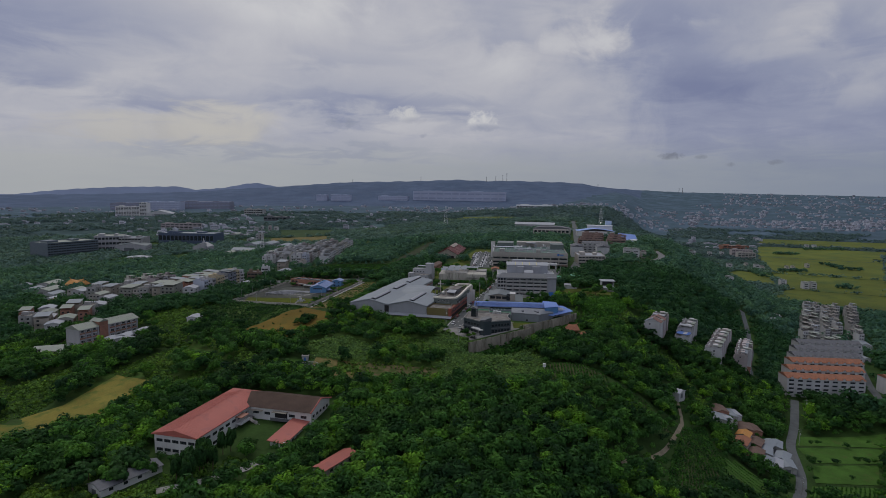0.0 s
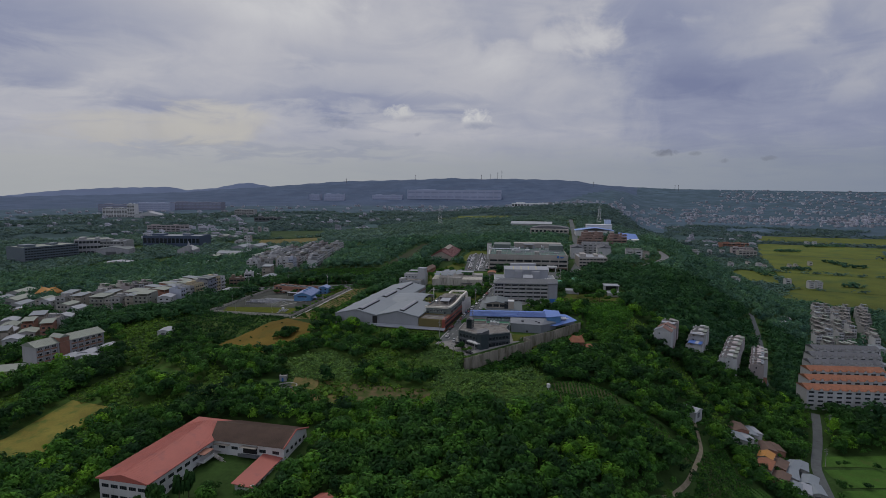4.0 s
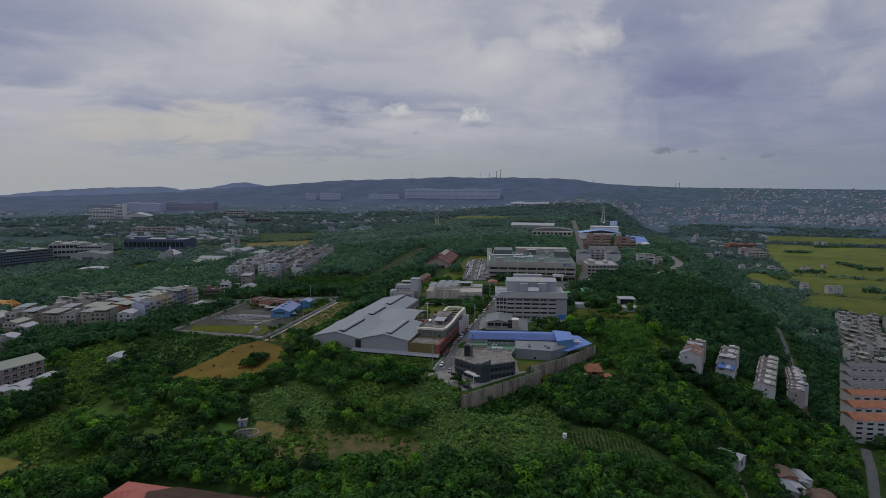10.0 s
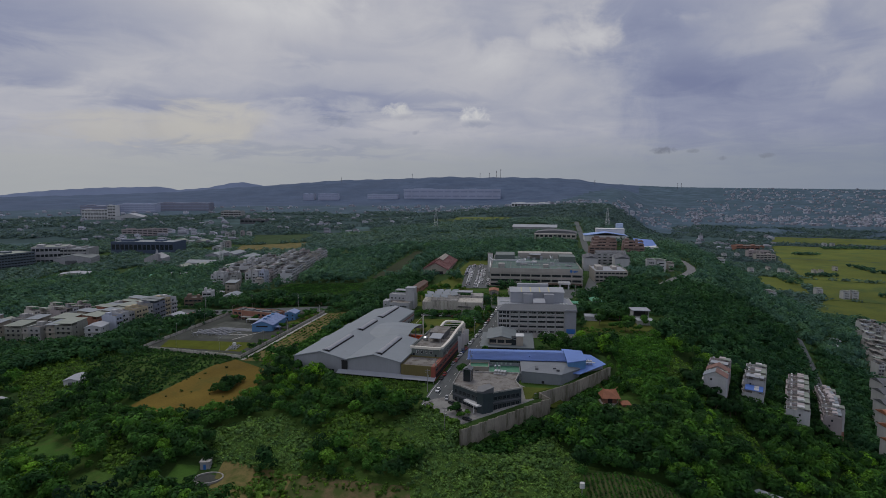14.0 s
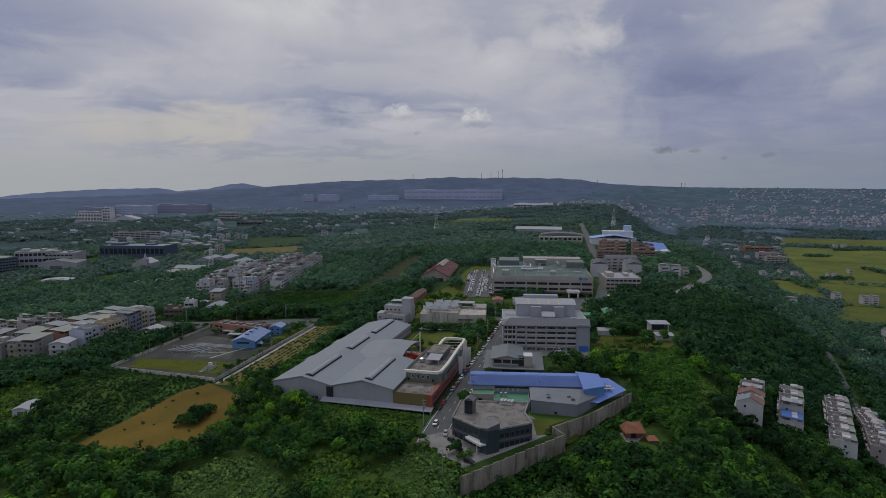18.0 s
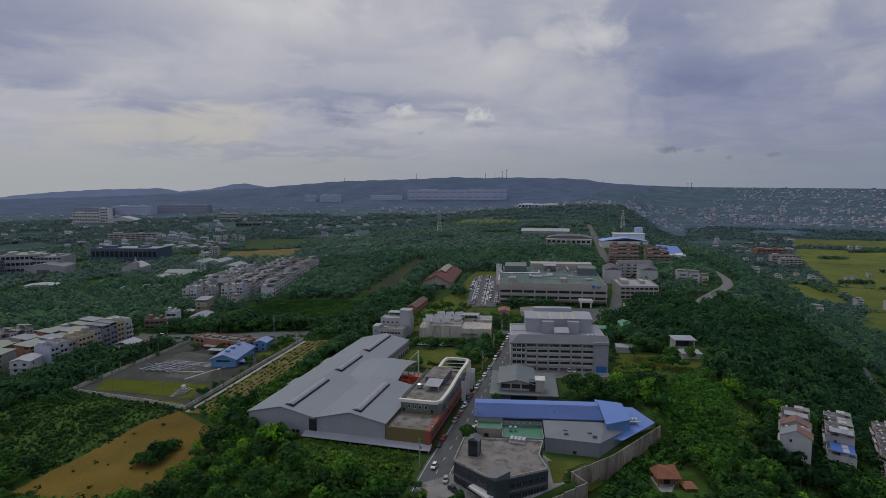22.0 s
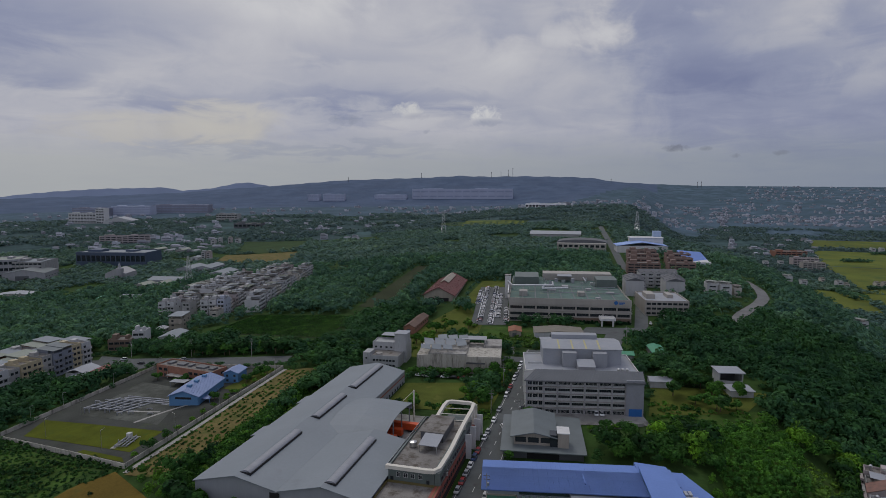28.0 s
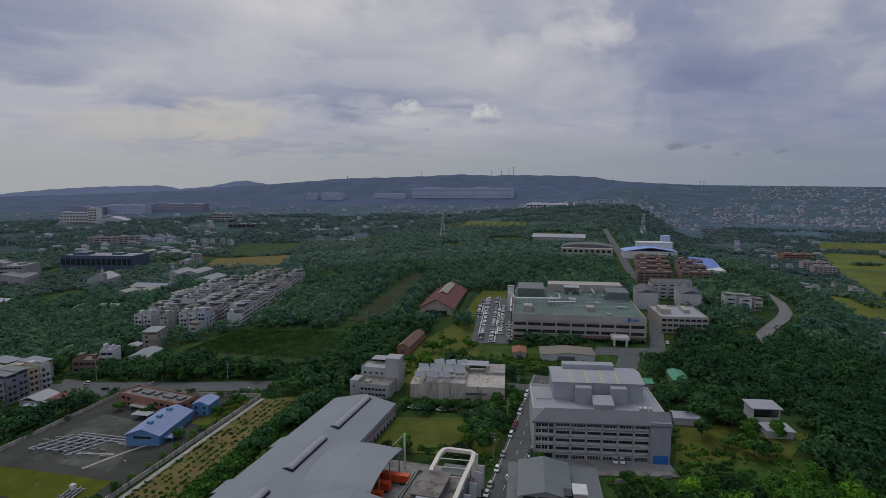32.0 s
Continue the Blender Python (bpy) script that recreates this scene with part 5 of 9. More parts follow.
strip("road", [(92, 505), (95, 530), (99, 560), (108, 600), (113, 655), (115, 704)], 5, ASPHALT, "narrow lane beside the hillside houses", 0.4)
strip("road", [(184, 500), (190, 560), (206, 640), (214, 660)], 6, ASPHALT, "estate street between the rows", 0.25)
strip("footpath", [(28, 392), (30, 379), (31, 355), (28, 335), (19, 299), (11, 280), (-2, 262)], 1.9, material("pale_dirt", (0.22, 0.19, 0.13), 0.95, vary=0.3, scale=0.3, fine=3), "pale dirt footpath along the hillside", 0.4, 0.3)
strip("driveway", [(-166, 166), (-152, 180), (-145, 192), (-142, 203)], 4.5, YARD, "concrete drive to the school building", 0.25)
strip("footpath", [(-243.5, 405), (-246, 440), (-250, 480), (-253.5, 523)], 2.2, CONCRETE, "concrete path along the substation wall", 0.35)
drape("street_lot", [(-373, 501), (-345, 505), (-340, 524), (-397, 530)], ASPHALT, "asphalt parking lot beside the street", 0.28)
DIRTSTRIP = material("dry_planted_soil", (0.145, 0.118, 0.045), 0.95, vary=0.3, scale=0.08, fine=1.5, dirt=(0.07, 0.09, 0.022), dirt_at=0.56)
drape("planted_strip", [(-243, 404), (-224, 406), (-234, 531), (-253, 523)], DIRTSTRIP, "dry soil strip with rows of young shrubs", 0.18)
drape("ochre_field", [(-263, 333), (-222, 338), (-208, 350), (-260, 356)], SOIL, "ochre brown fallow field", 0.21)
drape("ochre_field", [(-259, 352), (-208, 347), (-212, 380), (-253, 396)], SOIL, "ochre brown fallow field", 0.2)
drape("ochre_field", [(-254, 390), (-214, 376), (-209, 388), (-248, 405)], SOIL, "ochre brown fallow field", 0.22)
YELLOWGRASS = material("yellow_grass", (0.185, 0.160, 0.036), 0.95, vary=0.3, scale=0.05, fine=1.4, dirt=(0.085, 0.12, 0.026), dirt_at=0.54)
drape("yellow_field", [(-294, 186), (-260, 170), (-247, 211), (-279, 220)], YELLOWGRASS, "yellowing grass field", 0.2)
drape("yellow_field", [(-279, 220), (-247, 211), (-249, 256), (-286, 260)], YELLOWGRASS, "yellowing grass field", 0.2)
for q in ([(-152, 288), (-48, 296), (-40, 352), (-98, 352)], [(-206, 330), (-152, 290), (-98, 352), (-128, 392)], [(-206, 330), (-128, 392), (-160, 394), (-205, 392)], [(-300, 225), (-215, 250), (-205, 300), (-285, 330)], [(-216, 400), (-205, 400), (-215, 530), (-236, 535)], [(-345, 380), (-262, 340), (-258, 404), (-345, 418)], [(-36, 452), (2, 452), (12, 500), (-40, 506)], [(-184, 372), (-126, 366), (-124, 391), (-184, 391)], [(-64, 392), (-26, 396), (-22, 444), (-42, 446)], [(-62, 496), (-16, 508), (-14, 532), (-62, 518)], [(-86, 400), (-71, 398), (-59, 416), (-80, 428)], [(-160, 594), (-90, 602), (-92, 646), (-172, 636)]):
    drape("rough_grass", q, ROUGHGRASS, "rough bright green grass under scattered scrub", 0.12, clear=False)
BAREEARTH = material("bare_brown_earth", (0.125, 0.092, 0.050), 0.95, vary=0.3, scale=0.10, fine=1.6, dirt=(0.055, 0.075, 0.020), dirt_at=0.46)
drape("bare_patch", [(-144, 280), (-98, 295), (-105, 313), (-150, 309)], BAREEARTH, "bare brown clearing with weeds", 0.2)
drape("weedy_plot", [(-175, 290), (-144, 280), (-150, 309), (-183, 311)], DIRTSTRIP, "overgrown plot with faint rows", 0.2, clear=False)
GREENFIELD = material("young_crop", (0.048, 0.108, 0.018), 0.95, vary=0.3, scale=0.08, fine=1.2, dirt=(0.07, 0.085, 0.025), dirt_at=0.62)
drape("bright_plot", [(-278, 298), (-245, 290), (-248, 302), (-272, 309)], GREENFIELD, "bright green grass plot", 0.25)
drape("bright_plot", [(-196, 292), (-185, 293), (-189, 305), (-200, 304)], GREENFIELD, "small bright lawn beside the basin", 0.25)
drape("olive_plot", [(-230, 282), (-208, 279), (-211, 291), (-231, 293)], ROUGHGRASS, "olive grass clearing", 0.25)
drape("factory_lawn", [(-177, 487), (-137, 493), (-150, 528), (-179, 519)], LAWN, "mown yellow-green lawn behind the warehouse", 0.22)
drape("verge", [(-137, 493), (-129, 496), (-131, 560), (-146, 545)], LAWN, "grass verge under street trees", 0.18, clear=False)
drape("east_lawn", [(-61, 512), (-20, 528), (-6, 556), (-59, 552)], LAWN, "lawn beside the plant", 0.2)
drape("meadow", [(-218, 560), (-160, 560), (-170, 640), (-200, 705)], LAWN, "rough green meadow", 0.12, clear=False)
drape("meadow", [(-205, 705), (-178, 700), (-186, 800), (-212, 800)], LAWN, "rough green meadow", 0.12)
drape("dark_field", [(-364, 588), (-262, 584), (-272, 646), (-360, 642)], material("dark_orchard_soil", (0.034, 0.052, 0.02), 0.95, vary=0.3, scale=0.2, fine=1.5), "dark vineyard plot", 0.2)
drape("car_park", [(-178, 637), (-154, 643), (-179, 774), (-205, 768)], ASPHALT, "asphalt car park of the factory", 0.25)
DARKSOIL = material("dark_fallow_soil", (0.036, 0.044, 0.022), 0.95, vary=0.3, scale=0.05, fine=0.8, dirt=(0.028, 0.045, 0.015), dirt_at=0.58)
DARKCROP = material("dark_green_crop", (0.034, 0.062, 0.022), 0.95, vary=0.3, scale=0.03, fine=0.5, dirt=(0.055, 0.07, 0.025), dirt_at=0.62)
for q in ([(106, 420), (160, 437), (150, 412), (110, 399)], [(108, 395), (147, 409), (138, 380), (104, 371)], [(101, 366), (135, 376), (124, 340), (93, 342)], [(112, 440), (170, 460), (162, 440), (106, 424)], [(40, 320), (60, 360), (78, 352), (62, 306)]):
    drape("vegetable_plot", q, GREENFIELD, "bright green vegetable plot on the valley floor", 0.25)
for q in ([(190, 955), (330, 905), (385, 1068), (243, 1088)], [(244, 1092), (386, 1071), (446, 1266), (262, 1296)], [(263, 1300), (447, 1270), (545, 1590), (290, 1625)], [(292, 1632), (548, 1596), (660, 1900), (350, 1940)], [(450, 1254), (700, 1250), (860, 1600), (549, 1592)], [(360, 2000), (700, 1960), (830, 2250), (400, 2250)], [(333, 903), (520, 895), (604, 1088), (388, 1064)], [(390, 1070), (606, 1094), (696, 1246), (450, 1250)], [(150, 1180), (236, 1120), (256, 1290), (196, 1310)]):
    drape("rice_field", q, PADDY, "ripening yellow-green rice field", 0.3, 20.0)
for q, m in (([(-500, 1530), (-300, 1480), (-310, 1590), (-560, 1680)], DARKCROP), ([(-679, 970), (-537, 950), (-600, 1097), (-726, 1059)], DIRTSTRIP), ([(-722, 1072), (-618, 1104), (-699, 1290), (-835, 1252)], DARKCROP), ([(-285, 676), (-258, 671), (-298, 887), (-314, 887)], DARKSOIL), ([(-446, 1500), (-285, 1409), (-322, 1590), (-498, 1720)], PADDY)):
    drape("upland_field", q, m, "open field among the woods", 0.4, 20.0)


TEASOIL = material("tea_plot_soil", (0.075, 0.085, 0.035), 0.95, vary=0.3, scale=0.2, fine=2)
PLOTS = []  # plots planted in rows: corners, rows, plants a row, radius, leaf
for q, n, m, r, lab in (([(-46, 337), (-13, 345), (-9, 325), (-41, 315)], 19, 22, 0.55, "terraced plot of tea bushes"), ([(-6, 331), (9, 336), (24, 321), (10, 316)], 12, 16, 0.6, "hillside plot of tea bushes"), ([(33, 354), (45, 374), (52, 332), (30, 270)], 12, 60, 0.7, "contour rows of tea bushes"), ([(22, 296), (33, 354), (30, 270), (18, 268)], 7, 50, 0.7, "contour rows of tea bushes")):
    drape("tea_plot", q, TEASOIL, lab, 0.2)
    PLOTS.append((q, n, m, r))
PLOTS.append(([(-363, 589), (-263, 585), (-273, 645), (-359, 641)], 44, 110, 0.5))
PLOTS.append(([(101, 366), (135, 376), (124, 340), (93, 342)], 14, 26, 0.5))
PLOTS.append(([(41, 320), (60, 358), (77, 351), (62, 308)], 12, 24, 0.45))


# ---- cars ----
TYRE = material("black_rubber", (0.02, 0.02, 0.02), 0.85, vary=0.2, scale=4, bump=0)


def car_template(colour, kind="saloon", axles=False):
    paint = material("car_paint", colour, 0.3, 0.0, vary=0.05, scale=1.0, fine=8, bump=0)
    t = new("car")
    s = Shape()
    sec = [(-2.15, 0.35, 0.62, 0.78), (-2.0, 0.3, 0.82, 0.86), (-1.0, 0.25, 0.92, 0.88), (0.9, 0.25, 0.95, 0.88), (2.0, 0.3, 0.9, 0.84), (2.2, 0.38, 0.7, 0.76)]
    for (xa, la, ha, wa), (xb, lb, hb, wb) in zip(sec, sec[1:]):
        s.add([(xa, -wa, la), (xb, -wb, lb), (xb, wb, lb), (xa, wa, la), (xa, -wa, ha), (xb, -wb, hb), (xb, wb, hb), (xa, wa, ha)], [(3, 2, 1, 0), (4, 5, 6, 7), (0, 1, 5, 4), (2, 3, 7, 6)])
    s.add([(-2.15, -0.78, 0.35), (-2.15, 0.78, 0.35), (-2.15, 0.78, 0.62), (-2.15, -0.78, 0.62)], [(3, 2, 1, 0)])
    s.add([(2.2, -0.76, 0.38), (2.2, 0.76, 0.38), (2.2, 0.76, 0.7), (2.2, -0.76, 0.7)], [(0, 1, 2, 3)])
    top = (-0.55, 1.45, 1.48) if kind == "saloon" else (-0.7, 1.95, 1.75)
    s.add([(top[0], -0.66, top[2]), (top[1], -0.66, top[2]), (top[1], 0.66, top[2]), (top[0], 0.66, top[2])], [(0, 1, 2, 3)])
    part("body", s, paint, t)
    g = Shape()
    back = 1.95 if kind == "saloon" else 2.12
    a = [(-1.25, -0.8, 0.92), (back, -0.8, 0.94), (back, 0.8, 0.94), (-1.25, 0.8, 0.92)]
    b = [(top[0], -0.66, top[2] - 0.01), (top[1], -0.66, top[2] - 0.01), (top[1], 0.66, top[2] - 0.01), (top[0], 0.66, top[2] - 0.01)]
    g.add(a + b, [(0, 1, 5, 4), (1, 2, 6, 5), (2, 3, 7, 6), (3, 0, 4, 7)])
    part("glazing", g, GLASS, t)
    if axles:
        for px in (-1.35, 1.35):
            part("wheel_pair", Shape().tube((px, -0.88, 0.32), (px, -0.66, 0.32), 0.32, n=10).tube((px, -0.66, 0.32), (px, 0.66, 0.32), 0.06, n=4).tube((px, 0.66, 0.32), (px, 0.88, 0.32), 0.32, n=10), TYRE, t)
        return t
    wheel = Shape().tube((0, -0.11, 0), (0, 0.11, 0), 0.32, n=12).mesh("wheel", TYRE)
    for px in (-1.35, 1.35):
        for py in (-0.78, 0.78):
            part("wheel", wheel, None, t, "", pose(px, py, 0.32))
    return t


SHADES = (((0.75, 0.75, 0.75), "saloon", "white saloon car parked on asphalt"), ((0.7, 0.7, 0.71), "van", "white people carrier parked on asphalt"), ((0.35, 0.36, 0.37), "saloon", "silver grey saloon car parked on asphalt"), ((0.02, 0.02, 0.022), "saloon", "black saloon car parked on asphalt"), ((0.30, 0.03, 0.03), "saloon", "dark red saloon car parked on asphalt"), ((0.03, 0.06, 0.16), "van", "dark blue people carrier parked on asphalt"))
CARS = [tagged(car_template(c, k), l, "car", "parked cars") for c, k, l in SHADES]
LOTCARS = [tagged(car_template(c, k, True), l.replace("on asphalt", "in the factory car park"), "car", "cars in the factory car park") for c, k, l in SHADES]
USED = set()


def place(ob, x, y, rz, lift=0.25):
    m = pose(x, y, gz(x, y) + lift, 0, 0, rz)
    if ob.name in USED:
        return copy_thing(ob, m)
    USED.add(ob.name)
    ob.matrix_basis = m
    return ob


def build_cars():
    rng = random.Random(5)
    pick = lambda: CARS[rng.choices(range(6), (6, 4, 4, 4, 1, 1))[0]]
    at = lambda y: float(np.interp(y, [p[1] for p in ROAD_AT], [p[0] for p in ROAD_AT]))
    for y in np.arange(404, 566, 5.9):
        if rng.random() < 0.8 and not 476 < y < 486:
            place(pick(), at(y) - 4.9, y, 91.5 + rng.uniform(-1, 1), 0.24)
        if rng.random() < 0.42:
            place(pick(), at(y) + 4.9, y, 271.5, 0.24)
    for y, side, a in ((388, -1.8, 91), (481, 0.5, 120), (553, 1.9, 271)):
        place(CARS[0], at(y) + side, y, a, 0.24)
    # forecourt of the corner office
    for x, y, a in ((-104, 371.5, 150), (-108, 376.5, 145), (-97.5, 364, 160), (-112, 381, 100)):
        place(CARS[3] if x > -109 else CARS[2], x, y, a, 0.32)
    for x in np.arange(-176, -148, 4.6):
        place(pick(), x, 530.5 + (x + 176) * 0.1, 10, 0.25)
    for x, y in ((-137, 484), (-136.5, 488), (-83, 506.5), (-80.5, 507)):
        place(pick(), x, y, 100, 0.3)
    # factory car park: long rows
    for k, (off, lo, hi) in enumerate(((-2.4, 62, 116), (2.4, 4, 129), (10.2, 2, 129), (14.6, 20, 96), (21.0, 8, 60))):
        for s in np.arange(lo, hi, 2.75):
            if rng.random() < 0.93 - 0.3 * (k == 4):
                place(LOTCARS[CARS.index(pick())], -175 + off - 0.2 * s, 639 + off * 0.2 + s, (12 if k % 2 else 192) + rng.uniform(-2, 2), 0.28)
    for x, y in ((-392, 515), (-372, 524), (-352, 518), (-330, 529), (-362, 499), (-358, 503), (-352, 500), (-345, 502)):
        place(pick(), x, y, 10, 0.25)
    for x, y in ((-52, 690), (-48, 691), (-44, 692), (-40, 693), (-58, 672), (-60, 735), (-62, 780)):
        place(pick(), x, y, 95, 0.3)


build_cars()


# ---- houses ----
CREAM = material("cream_tile_wall", (0.43, 0.41, 0.365), 0.75, vary=0.12, scale=0.3, fine=5, streak=True, dirt=(0.33, 0.31, 0.27), dirt_at=0.62, piece=0.12)
PINKTILE = material("pinkish_tile_wall", (0.34, 0.30, 0.295), 0.75, vary=0.12, scale=0.3, fine=5, streak=True, piece=0.12)
GREYTILE = material("weathered_grey_wall", (0.30, 0.30, 0.29), 0.8, vary=0.18, scale=0.3, fine=5, streak=True, dirt=(0.18, 0.18, 0.17), dirt_at=0.6, piece=0.12)
WHITEP = material("whitewashed_wall", (0.42, 0.425, 0.43), 0.8, vary=0.1, scale=0.3, fine=5, streak=True, dirt=(0.35, 0.345, 0.33), dirt_at=0.62, piece=0.08)
OLIVEROOF = material("grey_green_steel_roof", (0.20, 0.225, 0.185), 0.6, vary=0.12, scale=0.15, fine=2, piece=0.12)
ORANGETILE = material("orange_roof_tile", (0.25, 0.10, 0.052), 0.8, vary=0.2, scale=0.4, fine=4, piece=0.1)
GREYTILEROOF = material("slate_grey_roof_tile", (0.10, 0.105, 0.115), 0.75, vary=0.2, scale=0.4, fine=4)
GREENSTEEL = material("green_steel_roof", (0.05, 0.24, 0.13), 0.55, vary=0.1, scale=0.2, fine=3)
YELLOWTILE = material("temple_orange_tile", (0.42, 0.19, 0.035), 0.6, vary=0.15, scale=0.5, fine=4)


def town_house(name, w, d, floors, wall, label, roof="flat", cols=2, shed=True, tank=True, seed=0, far=False):
    """A narrow terraced house at the origin that faces -y, with balconies, roof shed and water tank."""
    rng = random.Random(seed)
    t = tagged(new(name), label, "house")
    fh = 3.2
    h = floors * fh + 0.5
    part("wall", Shape().box(0, 0, -4, w, d, h), wall, t)
    me = window_mesh(w * 0.58, 1.35, cols, FRAME_DARK if seed % 2 else FRAME_WHITE)
    if far:
        sw, sb = Shape(), Shape()
        for f in range(floors):
            for px in (w * 0.14, w * 0.56):
                sw.box(px, -0.06, f * fh + 1.1, px + w * 0.3, 0.1, f * fh + 2.4)
            if f:
                sb.box(0.2, -0.9, f * fh, w - 0.2, 0.02, f * fh + 0.9)
        tagged(part("glazing", sw, FRAME_DARK, t), "", "", "", "stuff")
        tagged(part("balustrade", sb, wall, t), "", "", "", "stuff")
    for f in range(0 if far else floors):
        part("window", me, None, t, "", pose(w / 2, -0.03, f * fh + 1.2))
        if f and seed % 3 != 1:
            part("balcony", Shape().box(0.2, -1.1, f * fh, w - 0.2, 0.02, f * fh + 0.18).box(0.2, -1.1, f * fh + 0.18, w - 0.2, -0.98, f * fh + 1.0), WHITEP if seed % 2 else wall, t)
    if roof == "flat":
        if not far:
            part("parapet", rim([(0, 0), (w, 0), (w, d), (0, d)], h, 1.0, 0.2), wall, t)
        deck = part("roof", Shape().box(0.2, 0.2, h - 0.1, w - 0.2, d - 0.2, h + 0.06), FLATROOF, t)
        part("stair_head", Shape().box(0.4, d * 0.55, h, w * 0.6, d * 0.85, h + 2.5), wall, deck)
        if shed:
            a, b, z = d * 0.08, d * (0.5 + 0.4 * rng.random()), h + 2.4
            sh = Shape().add([(-0.2, a, z + 0.5), (w + 0.2, a, z), (w + 0.2, b, z), (-0.2, b, z + 0.5), (-0.2, a, z + 0.35), (w + 0.2, a, z - 0.15), (w + 0.2, b, z - 0.15), (-0.2, b, z + 0.35)], [(0, 1, 2, 3), (7, 6, 5, 4), (0, 4, 5, 1), (1, 5, 6, 2), (2, 6, 7, 3), (3, 7, 4, 0)])
            for px in (0.1, w - 0.3):
                for py in (a + 0.2, b - 0.4):
                    sh.box(px, py, h, px + 0.15, py + 0.15, z)
            part("roof_shed", sh, (OLIVEROOF, PALEROOF, FLATROOF, OLIVEROOF)[seed % 4], deck)
        if tank and not far:
            water_tank(deck, w * 0.7, d * 0.9, h + 0.0, 0.6, 1.3)
    else:
        m = ORANGETILE if roof == "orange" else GREYTILEROOF
        deck = part("roof", Shape().add([(-0.3, -0.5, h), (w + 0.3, -0.5, h), (w + 0.3, d * 0.5, h + 2.6), (-0.3, d * 0.5, h + 2.6), (w + 0.3, d + 0.5, h), (-0.3, d + 0.5, h)], [(0, 1, 2, 3), (3, 2, 4, 5), (1, 4, 2), (0, 3, 5), (5, 4, 1, 0)]), m, t)
        part("dormer", Shape().extrude_y([(w * 0.36, h), (w * 0.64, h), (w * 0.64, h + 0.7), (w * 0.5, h + 1.4), (w * 0.36, h + 0.7)], -0.55, d * 0.3), wall, deck)
        part("dormer_roof", Shape().extrude_y([(w * 0.32, h + 0.55), (w * 0.5, h + 1.45), (w * 0.68, h + 0.55), (w * 0.68, h + 0.7), (w * 0.5, h + 1.65), (w * 0.32, h + 0.7)], -0.7, d * 0.34), m, deck)
    return t


def low_hall(name, w, d, h, wall, roof, label, rise=None, cat="shed"):
    """A plain shed with a low gable along y, real eaves and a shutter."""
    t = tagged(new(name), label, cat)
    r = w * 0.13 if rise is None else rise
    part("wall", Shape().extrude_y([(0, -3), (w, -3), (w, h), (w / 2, h + r), (0, h)], 0, d), wall, t)
    s = Shape().extrude_y([(-0.4, h - 0.05), (w / 2, h + r + 0.02), (w + 0.4, h - 0.05), (w + 0.4, h + 0.15), (w / 2, h + r + 0.25), (-0.4, h + 0.15)], -0.5, d + 0.5)
    part("roof", s, roof, t)
    part("shutter", Shape().box(w * 0.3, -0.06, -0.5, w * 0.62, 0.05, h * 0.72), DARKGREY, t)
    me = window_mesh(1.6, 1.1, 2, FRAME_DARK)
    row_on(t, "window", me, w + 0.03, 0, 90, spread(1, d - 1, max(2, int(d / 5))), (h * 0.5,))
    return t


H = [town_house("town_house", 5.0, 13, 4, CREAM, "narrow cream tiled house with a steel roof shed", seed=0),
     town_house("town_house", 5.2, 12, 4, WHITEP, "white four-storey terraced house with balconies", seed=1),
     town_house("town_house", 4.8, 14, 4, GREYTILE, "weathered grey terraced house with pale roof shed", seed=2),
     town_house("town_house", 5.4, 12, 4, PINKTILE, "pinkish tiled terraced house with olive roof shed", seed=3),
     town_house("town_house", 5.0, 12, 4, GREYTILE, "grey four-storey terraced house", seed=5, shed=False),
     town_house("town_house", 9.0, 11, 3, WHITEP, "broad white rendered house with roof terrace", seed=4, cols=3),
     town_house("town_house", 6.0, 11, 2, CREAM, "low cream house under a steel roof shed", seed=6)]
F = [town_house("terrace_house", 5.0, 13, 4, CREAM, "narrow cream tiled house in a long terrace", seed=0, far=True),
     town_house("terrace_house", 5.2, 12, 4, WHITEP, "white four-storey house in a long terrace", seed=1, far=True),
     town_house("terrace_house", 4.8, 14, 3, GREYTILE, "weathered grey house in a long terrace", seed=2, far=True),
     town_house("terrace_house", 5.4, 12, 4, PINKTILE, "pinkish tiled house in a long terrace", seed=3, far=True),
     town_house("terrace_house", 5.0, 12, 4, WHITEP, "tall white house in a long terrace", seed=6, far=True),
     town_house("terrace_house", 5.4, 13, 3, GREYTILE, "grey house with olive sheet roof in a long terrace", seed=7, far=True)]
ROWH = [town_house("row_house", 6.4, 15, 4, WHITEP, "white four-storey row house with orange tiled gables", "orange", seed=1),
        town_house("row_house", 6.4, 15, 4, WHITEP, "white row house with slate grey pitched roof", "grey", seed=2)]
L = [low_hall("metal_shed", 16, 26, 6, GREYTILE, OLIVEROOF, "grey steel shed with low gabled roof"),
     low_hall("metal_shed", 12, 20, 5, WHITEP, PALEROOF, "pale steel shed with a white wall"),
     low_hall("metal_shed", 22, 40, 7, PALEWALL, PALEROOF, "long pale grey storage hall"),
     low_hall("small_shed", 8, 11, 3.2, WHITEP, WHITEROOF, "small white shed with pale roof"),
     low_hall("small_shed", 8, 13, 3.2, TANWALL, ORANGETILE, "small tan house with orange roof"),
     low_hall("small_shed", 9, 12, 3.4, BRICKRED, BROWNROOF, "old brick shed with a rusty roof"),
     low_hall("small_shed", 8, 16, 3.2, GREYTILE, GREENSTEEL, "small shed with bright green steel roof"),
     low_hall("small_shed", 8, 12, 3.4, GREYTILE, PALEROOF, "small grey house with pale sheet roof")]


